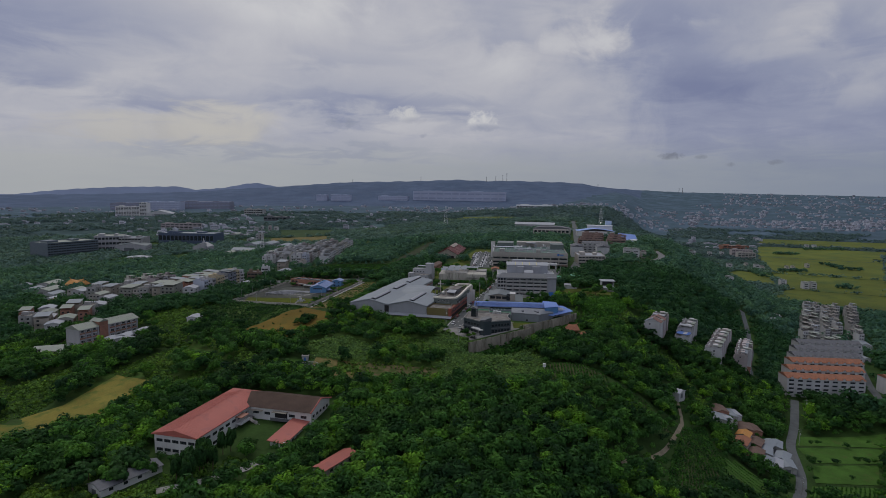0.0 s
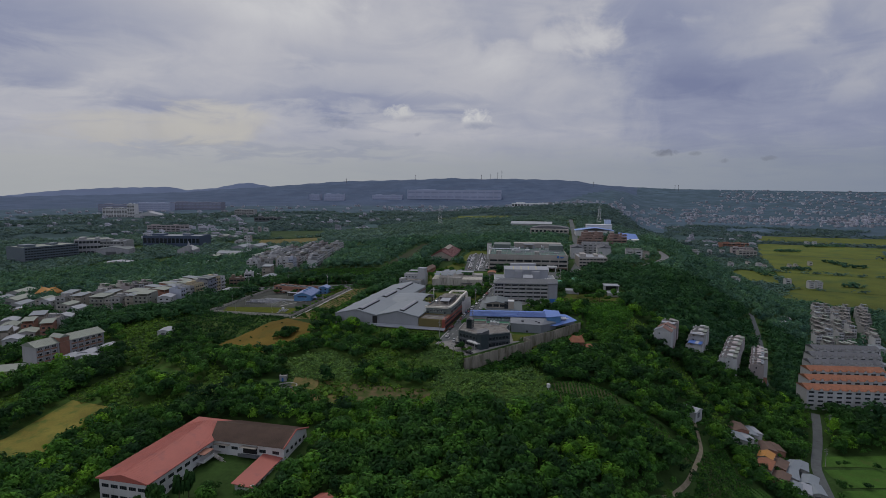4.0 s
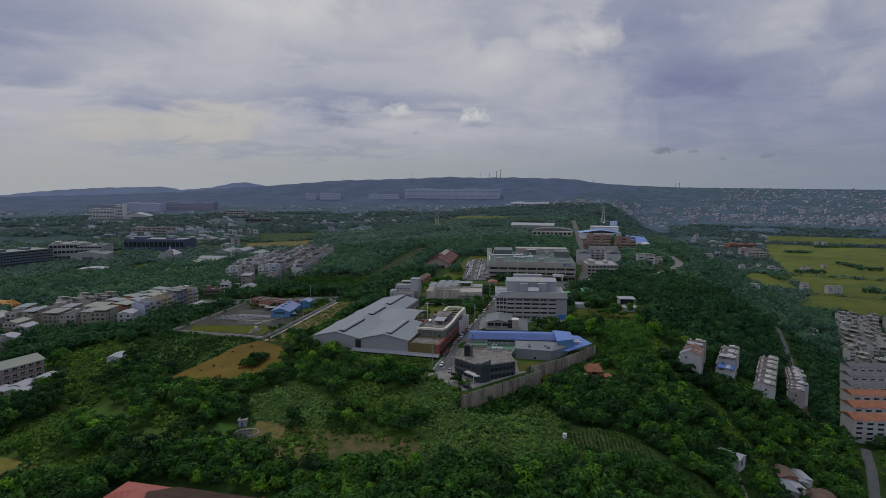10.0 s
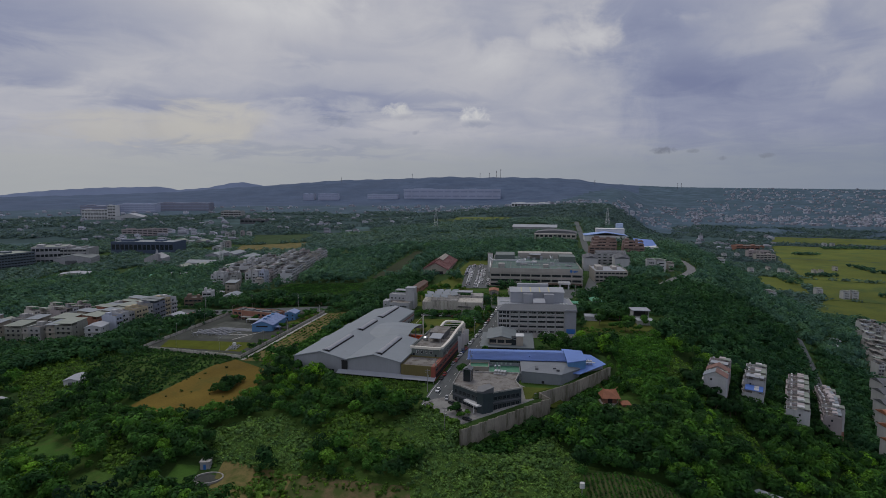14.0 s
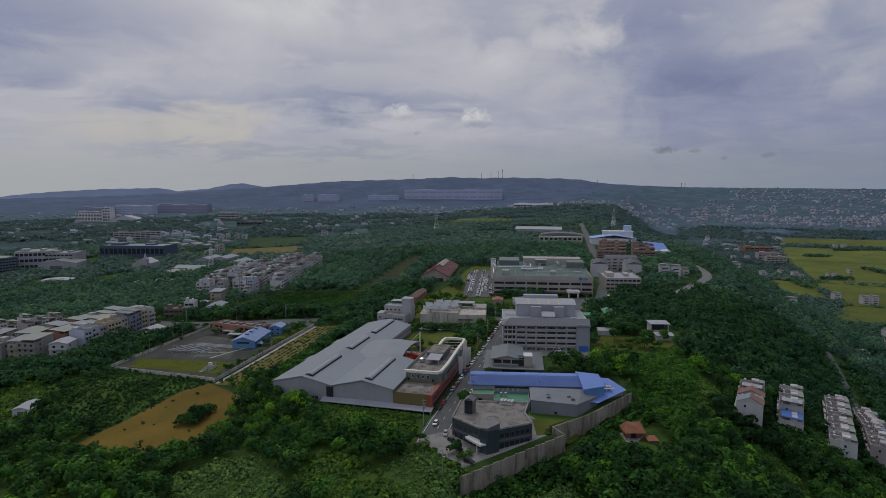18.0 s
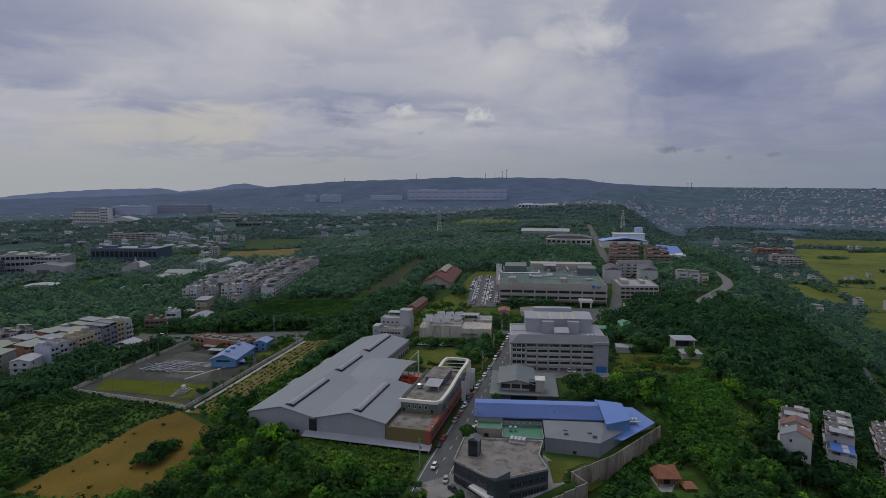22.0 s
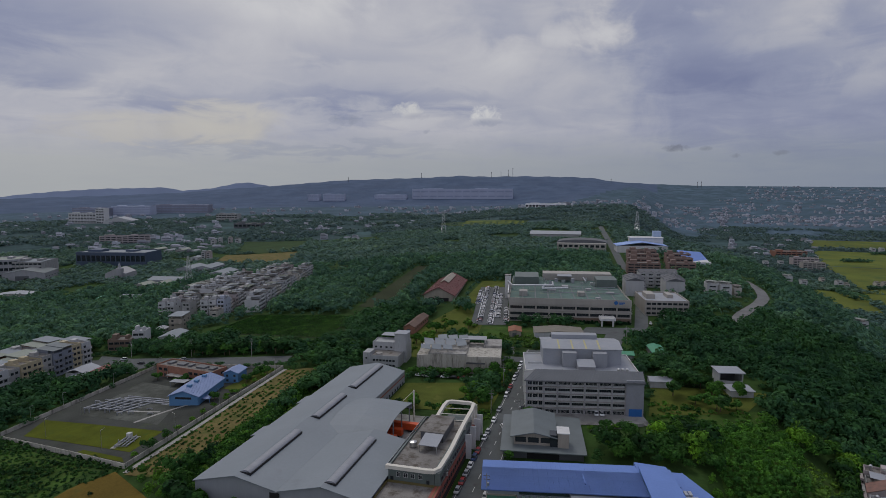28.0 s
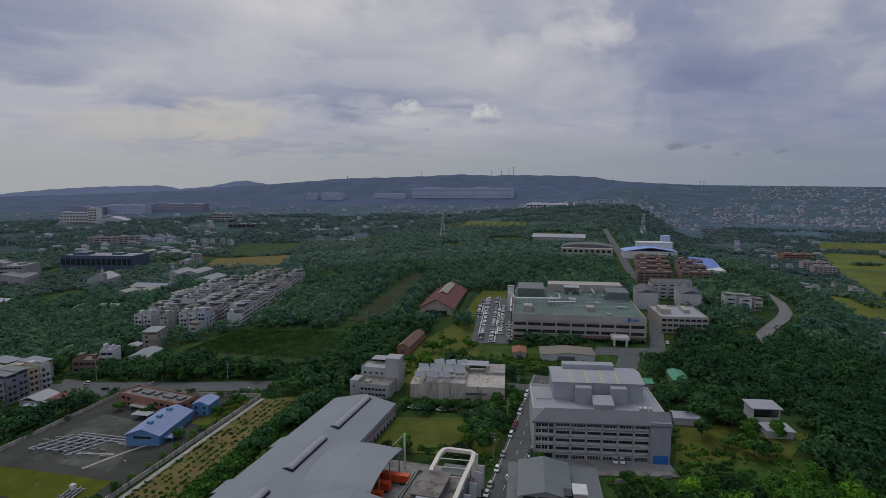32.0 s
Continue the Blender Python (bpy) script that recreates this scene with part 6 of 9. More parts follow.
def put(ob, x, y, rz, m=1.5, lift=0.0):
    bb = [v for c in ob.children for v in (c.matrix_basis @ Vector(q) for q in c.bound_box)] if ob.children else [Vector((0, 0, 0))]
    x1, y1 = max(v.x for v in bb), max(v.y for v in bb)
    clear_box(x, y, rz, 0, 0, x1, y1, m)
    cx, cy = spin(x, y, rz, x1 / 2, y1 / 2)
    return place_at(ob, x, y, gz(cx, cy) + lift, rz)


def place_at(ob, x, y, z, rz):
    m = pose(x, y, z, 0, 0, rz)
    if ob.name in USED:
        return copy_thing(ob, m)
    USED.add(ob.name)
    ob.matrix_basis = m
    return ob


def terrace(x, y, rz, n, kinds, gap=0.05, seed=1, skip=0.0):
    """n houses wall to wall from (x, y) along the direction rz."""
    rng = random.Random(seed)
    s = 0.0
    for k in range(n):
        h = kinds[rng.randrange(len(kinds))]
        w = max(v[0] for c in h.children if c.name.startswith("wall") for v in c.bound_box)
        if rng.random() >= skip:
            px, py = spin(x, y, rz, s, rng.uniform(-0.6, 0.6))
            put(h, px, py, rz, 1.5, rng.choice((0, 0, -0.6, -3.2, -2.6)) if h in F else 0.0)
        s += w + gap


# the old town beyond the scrub, west of the substation
SLATE = material("slate_blue_render", (0.19, 0.21, 0.25), 0.8, vary=0.15, scale=0.3, fine=5, streak=True)
PALEBLUE = material("pale_blue_grey_render", (0.36, 0.39, 0.46), 0.8, vary=0.12, scale=0.3, fine=5, streak=True)
YELLOWCREAM = material("yellow_cream_tile", (0.42, 0.36, 0.235), 0.8, vary=0.12, scale=0.3, fine=5, streak=True)
OLIVEWALL = material("olive_grey_render", (0.23, 0.235, 0.20), 0.8, vary=0.16, scale=0.3, fine=5, streak=True, dirt=(0.15, 0.15, 0.13), dirt_at=0.6)


def block_house(name, w, d, floors, wall, label, roof, style="lean", bays=2, seed=0):
    """A broad house at the origin with windows to the south and east and a sheet roof over its top floor."""
    rng = random.Random(seed)
    t = tagged(new(name), label, "house")
    fh = 3.3
    h = floors * fh + 0.3
    part("wall", Shape().box(0, 0, -5, w, d, h), wall, t)
    me, side = window_mesh(1.7, 1.4, 2, FRAME_DARK), window_mesh(1.1, 1.3, 2, FRAME_DARK)
    for f in range(floors):
        for px in spread(0.6, w - 0.6, bays):
            if rng.random() < 0.85:
                part("window", me, None, t, "", pose(px, -0.03, f * fh + 1.2))
        for py in spread(0.8, d - 0.8, 2):
            if rng.random() < 0.6:
                part("window", side, None, t, "", pose(w + 0.03, py, f * fh + 1.2, 0, 0, 90))
        if f and rng.random() < 0.7:
            b = part("balcony", Shape().box(0.3, -1.3, f * fh - 0.1, w - 0.3, 0.02, f * fh + 0.1), CONCRETE, t)
            part("balcony_front", Shape().box(0.3, -1.3, f * fh + 0.1, w - 0.3, -1.18, f * fh + 0.95), wall, b)
    if style == "flat":
        part("parapet", rim([(0, 0), (w, 0), (w, d), (0, d)], h, 0.9, 0.2), wall, t)
        deck = part("roof", Shape().box(0.2, 0.2, h - 0.1, w - 0.2, d - 0.2, h + 0.06), roof, t)
        part("stair_head", Shape().box(0.5, d * 0.5, h, w * 0.55, d * 0.8, h + 2.6), wall, deck)
        for k in range(2):
            water_tank(deck, w * 0.62 + k * 1.5, d * 0.85, h, 0.6, 1.3)
    else:
        z0, z1 = (h + 2.7, h + 2.0) if style == "lean" else (h + 0.3, h + 0.3)
        if style == "lean":
            part("top_storey", Shape().box(0.3, d * 0.35, h, w - 0.3, d - 0.3, h + 2.1), wall, t)
            for px in (0.2, w - 0.4):
                part("roof_post", Shape().box(px, 0.2, h, px + 0.18, 0.38, z1), STEEL, t)
            v = [(-0.4, -0.6, z1), (w + 0.4, -0.6, z1), (w + 0.4, d + 0.3, z0), (-0.4, d + 0.3, z0)]
            part("roof", Shape().add(v + [(a, b, c - 0.18) for a, b, c in v], [(0, 1, 2, 3), (7, 6, 5, 4), (0, 4, 5, 1), (1, 5, 6, 2), (2, 6, 7, 3), (3, 7, 4, 0)]), roof, t, "sheet steel roof")
        else:
            part("roof", Shape().extrude_y([(-0.5, h), (w / 2, h + w * 0.14), (w + 0.5, h), (w + 0.5, h + 0.2), (w / 2, h + 0.22 + w * 0.14), (-0.5, h + 0.2)], -0.6, d + 0.6), roof, t, "low gabled sheet roof")
            part("gable", Shape().extrude_y([(0.02, h - 0.02), (w - 0.02, h - 0.02), (w / 2, h + w * 0.14)], 0.02, d - 0.02), wall, t)
    return t


B = [block_house("town_house", 13, 16, 3, OLIVEWALL, "olive-grey rendered house under a broad olive sheet roof", OLIVEROOF, "lean", 3, 1),
     block_house("town_house", 11, 14, 2, BEIGE, "beige two-storey house with olive gabled roof", OLIVEROOF, "gable", 3, 2),
     block_house("town_house", 11, 13, 2, WHITEP, "white two-storey house with pale sheet roof", WHITEROOF, "gable", 2, 3),
     block_house("town_house", 9, 15, 3, GREYTILE, "grey weathered house with a roof terrace", FLATROOF, "flat", 2, 4),
     block_house("town_house", 10, 14, 3, TANWALL, "tan rendered house under a grey sheet roof", PALEROOF, "lean", 2, 5),
     block_house("town_house", 8, 13, 3, BRICKRED, "brick-red tiled house under an olive sheet roof", OLIVEROOF, "lean", 2, 6)]
S = [block_house("terrace_house", 6.4, 12, 4, PALEBLUE, "pale blue-grey four-storey terraced house", FLATROOF, "flat", 2, 11),
     block_house("terrace_house", 6.4, 12, 4, WHITEP, "white four-storey terraced house with tanks on the roof", FLATROOF, "flat", 2, 12),
     block_house("terrace_house", 6.6, 12, 4, YELLOWCREAM, "yellow-cream tiled terraced house", FLATROOF, "flat", 2, 13),
     block_house("terrace_house", 6.6, 12, 4, SLATE, "slate blue terraced house under a dark sheet roof", HALLGREY, "lean", 2, 14),
     block_house("terrace_house", 6.4, 12, 4, GREYTILE, "grey four-storey terraced house", FLATROOF, "flat", 2, 15)]
for k, (i, lift) in enumerate(((0, -0.8), (1, 0.0), (4, -1.2), (2, -0.2), (2, -0.4), (4, 0.2), (3, 0.6), (3, 0.9), (2, 1.2), (1, 0.6))):
    put(S[i], *spin(-384, 450, 95, k * 6.7, 0.4 * (k % 3)), 95, 1.5, lift)
for x, y, a, i, lift in ((-392, 431, 25, 2, -1.0), (-411, 424, 12, 0, -1.5), (-424, 428, 12, 4, -3.5), (-436, 424, 12, 3, -3.0), (-447, 428, 12, 1, -1.0), (-462, 426, 14, 0, -4.0), (-474, 404, 14, 1, -1.5), (-459, 400, 14, 2, -3.8), (-486, 428, 14, 4, -3.0), (-500, 424, 18, 3, -2.0), (-515, 420, 18, 2, -1.0), (-530, 428, 20, 1, -1.0), (-432, 446, 12, 5, -3.0), (-450, 452, 12, 0, -4.5), (-470, 448, 12, 4, -4.0), (-488, 450, 12, 3, -3.0), (-505, 446, 16, 1, -1.0), (-524, 450, 16, 4, -4.0)):
    put(B[i], x, y, a, 3.5, lift + 3.0)
for x, y, n, kinds, sd in ((-404, 452, 9, (5, 0, 4), 5), (-428, 468, 7, (4, 3, 5), 6)):
    for k in range(n):
        put(B[kinds[k % 3]], *spin(x, y, 92, k * 8.6, 0.0), 92, 1.5, 0.3 - 0.9 * (k % 2))
terrace(-462, 470, 84, 6, [F[4], F[3], F[2]], seed=7)
terrace(-490, 470, 84, 6, [F[0], F[2], F[2]], seed=8)
for x, y, k in ((-560, 424, 1), (-592, 440, 0), (-625, 452, 1), (-600, 405, 6), (-640, 480, 0), (-668, 470, 1), (-540, 412, 3), (-525, 400, 4)):
    put(L[k % 7], x, y, 20)
for x, y, k in ((-440, 326, 4), (-428, 336, 1), (-416, 344, 5), (-452, 338, 2), (-440, 348, 5), (-428, 358, 3), (-462, 330, 3), (-466, 350, 1), (-450, 362, 4), (-436, 372, 2), (-478, 342, 5), (-482, 362, 2), (-424, 322, 2)):
    put(B[k], x, y, 40, 2.5, -1.0)
put(low_hall("barracks", 8, 26, 3.4, CREAM, OLIVEROOF, "long low cream barracks with olive roof", 1.2), -372, 282, -52)
put(low_hall("barracks", 8, 20, 3.4, CREAM, OLIVEROOF, "low cream barracks with olive roof", 1.2), -384, 286, -52)
for x, y, a in ((-349, 303, 15), (-342, 312, 15), (-338, 322, 15)):
    put(L[3], x, y, a)
wall_run("compound_wall", [(-420, 282), (-398, 296), (-372, 312)], -3, 5.0, 0.4, TANWALL, "tall tan wall of the school compound", 6.0)
put(L[3], -319, 354, 20)
put(L[3], -338, 306, 40)
put(L[3], -330, 303, 40)

# terraces south of the dark field, and beyond
for k, (x, y, n) in enumerate(((-366, 655, 38), (-392, 650, 39), (-406, 652, 38), (-432, 646, 34), (-446, 648, 26))):
    terrace(x, y, 108, n, ([F[1], F[4], F[0], F[1]], [F[1], F[3], F[2], F[1]])[k % 2], seed=11 + k, skip=0.2)
for x, y, k in ((-446, 628, 1), (-439, 630, 1), (-421, 628, 4), (-408, 634, 1), (-401.4, 636, 1), (-394.8, 638, 0)):
    put(S[k], x, y, 15)
put(H[6], -389, 623, 15)
put(B[4], -397, 588, 18)
put(L[3], -407, 581, 18)
put(L[1], -376, 556, 18)
for x, y, k, a in ((-500, 735, 2, 10), (-530, 745, 0, 5), (-545, 702, 1, 100), (-575, 790, 2, 100), (-560, 835, 0, 10), (-520, 840, 1, 10), (-482, 800, 0, 20), (-600, 700, 6, 30)):
    put(L[k], x, y, a)

# valley estate: rows one behind the other
for k in range(6):
    for i in range(9):
        px, py = spin(118 + k * 7.6, 508 + k * 26.0, 13, i * 6.45, 0)
        put(ROWH[0 if k < 3 else 1], px, py, 13, 0.5, 1.5 if k < 3 else 0.5)
rg = random.Random(31)
for k in range(10):
    y = 672 + k * 22
    for i in range(11):
        if i in (3, 7, 8) or rg.random() < 0.2:
            continue
        put(F[rg.choice((1, 2, 2, 4, 5, 5))], 164 + (y - 661) * 0.26 + i * 5.5 + rg.uniform(-1, 1), y + i + rg.uniform(-3, 3), 8, 0.3)
for x, y in ((195, 536), (201.5, 538)):
    put(ROWH[0], x, y, 13)
for x, y, a, k in ((160, 770, 0, 3), (150, 740, 0, 3), (210, 640, 15, 3), (222, 690, 0, 1)):
    put(L[k], x, y, a)

# houses on the hillside
def hill_house(w, d, floors, wall, label, roof, style, seed):
    """A house in a hillside row that runs away to the north; its west wall and south end carry windows."""
    rng = random.Random(seed)
    t = tagged(new("villa"), label, "house")
    h = floors * 3.2 + 0.3
    part("wall", Shape().box(0, 0, -14, w, d, h), wall, t)
    part("base_course", Shape().box(-0.05, -0.05, -14, w + 0.05, -0.0, -2.4), BRICKRED, t)
    me, end = window_mesh(1.3, 1.2, 2, FRAME_DARK), window_mesh(1.0, 1.2, 2, FRAME_DARK)
    for f in range(floors):
        for py in spread(0.3, d - 0.3, 2):
            part("window", me, None, t, "", pose(-0.03, py, f * 3.2 + 1.1, 0, 0, -90))
        if rng.random() < 0.8:
            part("window", end, None, t, "", pose(w * rng.uniform(0.3, 0.7), -0.08, f * 3.2 + 1.1))
        if f:
            part("balcony", Shape().box(-1.0, 0.4, f * 3.2, 0.02, d - 0.4, f * 3.2 + 0.9), wall, t)
    if style == "gable":
        part("gable", Shape().extrude_y([(0.02, h - 0.02), (w - 0.02, h - 0.02), (w * 0.5, h + 2.7)], 0.02, d - 0.02), wall, t)
        for k, (a, b, m) in enumerate((((-0.5, h - 0.2), (w * 0.5, h + 2.85), roof), ((w * 0.5, h + 2.85), (w + 0.5, h - 0.2), TERRACOTTA))):
            part("roof", Shape().extrude_y([a, b, (b[0], b[1] + 0.2), (a[0], a[1] + 0.2)], -0.3, d + 0.2), m, t)
    else:
        part("parapet", rim([(0, 0), (w, 0), (w, d), (0, d)], h, 0.9, 0.2), wall, t)
        deck = part("roof", Shape().box(0.2, 0.2, h - 0.1, w - 0.2, d - 0.2, h + 0.06), FLATROOF, t)
        part("stair_head", Shape().box(w * 0.45, d * 0.2, h, w * 0.75, d * 0.85, h + 2.5), wall, deck)
        z = h + (2.7 if style == "sheet" else 2.2)
        a, b = (0.1, 0.95) if style == "sheet" else (0.5, 0.98)
        part("roof_sheet", Shape().add([(w * a, 0.1, z), (w * b, 0.1, z - 0.4), (w * b, d - 0.1, z - 0.4), (w * a, d - 0.1, z), (w * a, 0.1, z - 0.12), (w * b, 0.1, z - 0.52), (w * b, d - 0.1, z - 0.52), (w * a, d - 0.1, z - 0.12)], [(0, 1, 2, 3), (7, 6, 5, 4), (0, 4, 5, 1), (1, 5, 6, 2), (2, 6, 7, 3), (3, 7, 4, 0)]), roof, deck)
        for px in (w * a + 0.2, w * b - 0.4):
            part("roof_post", Shape().box(px, 0.3, h, px + 0.15, 0.45, z - 0.4), STEEL, deck)
        water_tank(deck, w * 0.18, d * 0.6, h, 0.65, 1.4)
    return t


TERRACOTTA = material("faded_terracotta", (0.20, 0.105, 0.082), 0.8, vary=0.2, scale=0.4, fine=4, dirt=(0.13, 0.085, 0.07), dirt_at=0.56)
TARP = material("blue_tarpaulin", (0.05, 0.13, 0.40), 0.5, vary=0.15, scale=0.5, fine=4)
VILLA = [hill_house(11.5, 7.5, 3, PINKTILE, "pinkish grey hillside house with faded terracotta gabled roof", TERRACOTTA, "gable", 1),
         hill_house(11.5, 7.5, 3, WHITEP, "white hillside house with grey and orange gabled roof", PALEROOF, "gable", 2),
         hill_house(11.0, 6.0, 3, GREYTILE, "grey hillside house under a white sheet roof", WHITEROOF, "sheet", 3),
         hill_house(11.0, 6.0, 2, WHITEP, "low white hillside house with blue tarpaulin roof", TARP, "sheet", 4),
         hill_house(11.5, 5.6, 3, PINKTILE, "pinkish grey hillside row house with roof tank", OLIVEROOF, "flat", 5),
         hill_house(11.5, 5.6, 3, WHITEP, "white hillside row house with grey-green roof sheet", OLIVEROOF, "flat", 6),
         hill_house(9.0, 5.6, 3, PINKTILE, "narrow pinkish hillside house with pale roof sheet", PALEROOF, "flat", 7)]
VILLA_ROWS = ((10, 470, 1.6, 7.4, -13, (1, 5, 0, 2, 4), 4.6), (33, 488, 1.3, 6.0, -13, (3, 3, 2, 5, 5, 4, 5), 2.5), (55, 484, 1.35, 5.6, -13, (5, 4, 5, 4, 4, 5, 4, 4, 5, 4, 4, 5, 4), 1.5), (79, 503, 1.1, 5.7, -12, (6, 6, 5, 6, 6, 6, 4, 6, 6, 6, 4, 6), 5.0))
for x0, y0, dx, dy, a, kinds, sink in VILLA_ROWS:
    for i, k in enumerate(kinds):
        put(VILLA[k], x0 + i * dx, y0 + i * dy, a, -0.4, sink + (0, -0.8, 0.4, -0.4)[i % 4])
put(low_hall("farm_house", 8, 9, 3.4, WHITEP, YELLOWTILE, "white farm house with bright orange-yellow roof", 1.6), 66, 400, -20)
put(L[3], 30, 380, 60)
for x, y, a, k in ((62, 384, -20, 4), (71, 396, -20, 5), (80, 404, -25, 7), (68, 378, -20, 5), (77, 388, -10, 7), (86, 390, -20, 7), (52, 394, 10, 7), (58, 404, 20, 3), (80, 376, -12, 3), (86, 406, -12, 7), (76, 416, 10, 5), (70, 410, 8, 5), (88, 378, 0, 7), (62, 416, 12, 7), (66, 424, 15, 3), (55, 412, 12, 5), (74, 372, -15, 7)):
    put(L[k], x, y, a, 0.5)

# small houses between the plant and the factory
TANROOF = material("tan_sheet_roof", (0.175, 0.160, 0.130), 0.75, vary=0.15, scale=0.2, fine=2.5)
put(L[4], -146, 616, 12)
keep_clear((-486, 400), (-392, 414), (-372, 436), (-372, 448), (-420, 440), (-480, 420))
keep_clear((-374, 574), (-258, 566), (-258, 592), (-370, 606))
keep_clear((-152, 598), (-92, 606), (-92, 645), (-172, 636), (-170, 600))
keep_clear((-62, 498), (-18, 512), (-18, 532), (-62, 516))
put(low_hall("long_shed", 31, 16, 3.4, WHITEP, TANROOF, "long low shed with tan sheet roof", 1.0), -129, 617, 14)
put(low_hall("brick_barn", 7.5, 36, 4.5, BRICKRED, BROWNROOF, "old brick barn with a broken rusty roof", 2.0), -215, 604, 5)
put(L[6], -68, 588, 100)
put(L[3], -49, 550, 100)
put(L[6], -58, 596, 12)
put(H[5], -12, 780, 8)
put(H[5], -2, 778, 8)
put(H[6], 9, 782, 8)
put(L[3], 122, 912, 40)
for x, y, k in ((240, 1118, 5), (270, 1102, 5), (282, 1106, 5), (352, 1425, 6), (300, 1362, 6), (312, 1366, 6), (470, 1925, 5), (490, 1930, 5)):
    put(H[k], x, y, 10)


# ---- the red-roofed school building in the foreground ----
def build_school():
    x0, y0, rz = -191.3, 191.5, 4.0
    t = thing("school_building", x0, y0, rz, "white two-storey building with faded red steel roof", "school", z=0.9)
    clear_box(x0, y0, rz, -1, -2, 22, 62, 1)
    clear_box(x0, y0, rz, 20, 34, 58, 62, 1)
    clear_box(x0, y0, rz, 40, 12, 55, 38, 1)
    W, D, E = 20.8, 57.5, 9.0
    part("wall", Shape().box(0, 0.2, -3, W, D, E).extrude_y([(0, -3), (W, -3), (W, E), (W / 2, E + 2.0), (0, E)], 0, 0.2), WHITE, t)
    s = Shape().add([(-0.8, -0.8, E), (W + 0.8, -0.8, E), (W + 0.8, D + 0.8, E), (-0.8, D + 0.8, E), (W / 2, -0.8, E + 2.3), (W / 2, D - 7, E + 2.9)], [(1, 2, 5, 4), (2, 3, 5), (3, 0, 4, 5), (0, 1, 4), (3, 2, 1, 0)])
    ribs(s, ((W + 0.8, -0.7, E), (W + 0.8, D - 8, E), (W / 2, -0.7, E + 2.3), (W / 2, D - 8, E + 2.9)), 0, 60, 0.06, 0.04)
    ribs(s, ((-0.8, -0.7, E), (-0.8, D - 8, E), (W / 2, -0.7, E + 2.3), (W / 2, D - 8, E + 2.9)), 0, 60, 0.06, 0.04)
    part("roof", s, REDROOF, t, "faded red standing-seam roof")
    for a, b in (((-0.9, -0.9), (W + 0.9, -0.75)), ((W + 0.75, -0.75), (W + 0.9, D))):
        part("eave_trim", Shape().box(a[0], a[1], E - 0.35, b[0], b[1], E + 0.02), REDROOF, t)
    me = window_mesh(3.0, 1.3, 4, FRAME_DARK)
    row_on(t, "window", me, 0, -0.03, 0, spread(0.6, W - 0.6, 5), (5.4,))
    row_on(t, "window", me, 0, -0.03, 0, spread(0.6, W - 0.6, 5), (1.4,))
    row_on(t, "window", me, W + 0.03, 0, 90, spread(0.5, 38, 8), (5.4,))
    row_on(t, "window", me, W + 0.03, 0, 90, spread(0.5, 38, 8), (1.4,))
    part("porch", Shape().box(W, 27, 4.0, W + 3.4, 34, 4.3).box(W + 3.2, 27, 4.3, W + 3.4, 34, 5.3), WHITE, t)
    part("porch_roof", Shape().box(W, 27.5, 7.2, W + 3.6, 33.5, 7.45), BRICKRED, t)
    # rear wing under a dark roof
    a, b, c, d = 20.8, 53.5, 38.5, 58.5
    part("wing_wall", Shape().add([(a, c, -3), (b, c, -3), (b, d, -3), (a, d, -3), (a, c, E), (b, c, E), (b, d, E), (a, d, E), (b, (c + d) / 2, E + 3.2), (a, (c + d) / 2, E + 3.2)], [(0, 1, 5, 4), (1, 2, 6, 8, 5), (2, 3, 7, 6), (3, 0, 4, 9, 7)]), WHITE, t)
    s = Shape().add([(a - 1, c - 1.0, E - 0.15), (b + 0.8, c - 1.0, E - 0.15), (b + 0.8, (c + d) / 2, E + 3.4), (a - 5, (c + d) / 2, E + 3.4), (b + 0.8, d + 1, E - 0.15), (a - 1, d + 1, E - 0.15)], [(0, 1, 2, 3), (3, 2, 4, 5), (5, 4, 2, 1, 0, 3)])
    ribs(s, ((a + 0.5, c - 1.0, E - 0.15), (b + 0.7, c - 1.0, E - 0.15), (a + 0.5, (c + d) / 2, E + 3.4), (b + 0.7, (c + d) / 2, E + 3.4)), 0, 40, 0.08, 0.05)
    part("wing_roof", s, BROWNROOF, t, "dark rusty corrugated roof")
    for p, q in (((b + 0.5, c - 1.1, E - 0.1), (b + 0.5, (c + d) / 2, E + 3.5)), ((b + 0.5, (c + d) / 2, E + 3.5), (b + 0.5, d + 1.1, E - 0.1))):
        part("verge_trim", Shape().tube(p, q, 0.35, n=6), REDROOF, t)
    row_on(t, "window", me, a, c - 0.03, 0, (4.0, 10.0, 23.0, 29.0), (5.6,))
    row_on(t, "window", me, a, c - 0.03, 0, (4.0, 10.0, 23.0), (1.4,))
    row_on(t, "window", window_mesh(1.8, 1.3, 2, FRAME_DARK), b + 0.03, c, 90, spread(1, 19, 5), (5.6, 1.6))
    part("balcony_opening", Shape().box(a + 14.0, c - 0.08, 4.6, a + 20.5, c + 0.05, 7.6), BLACK, t)
    part("balcony", Shape().box(a + 13, c - 2.6, 4.0, a + 21.5, c, 4.3).box(a + 13, c - 2.6, 4.3, a + 21.5, c - 2.4, 5.4), DARKGREY, t)
    part("awning", Shape().box(a + 13.5, c - 2.2, 7.7, a + 21, c, 7.9), TANWALL, t)
    part("awning", Shape().box(a + 1, c - 1.6, 7.4, a + 8, c, 7.6), TANWALL, t)
    for k in range(12):
        part("stair_tread", Shape().box(a + 3 + k * 0.75, c - 5.2, 4.0 - k * 0.34, a + 3.85 + k * 0.75, c - 3.0, 4.25 - k * 0.34), CONCRETE, t)
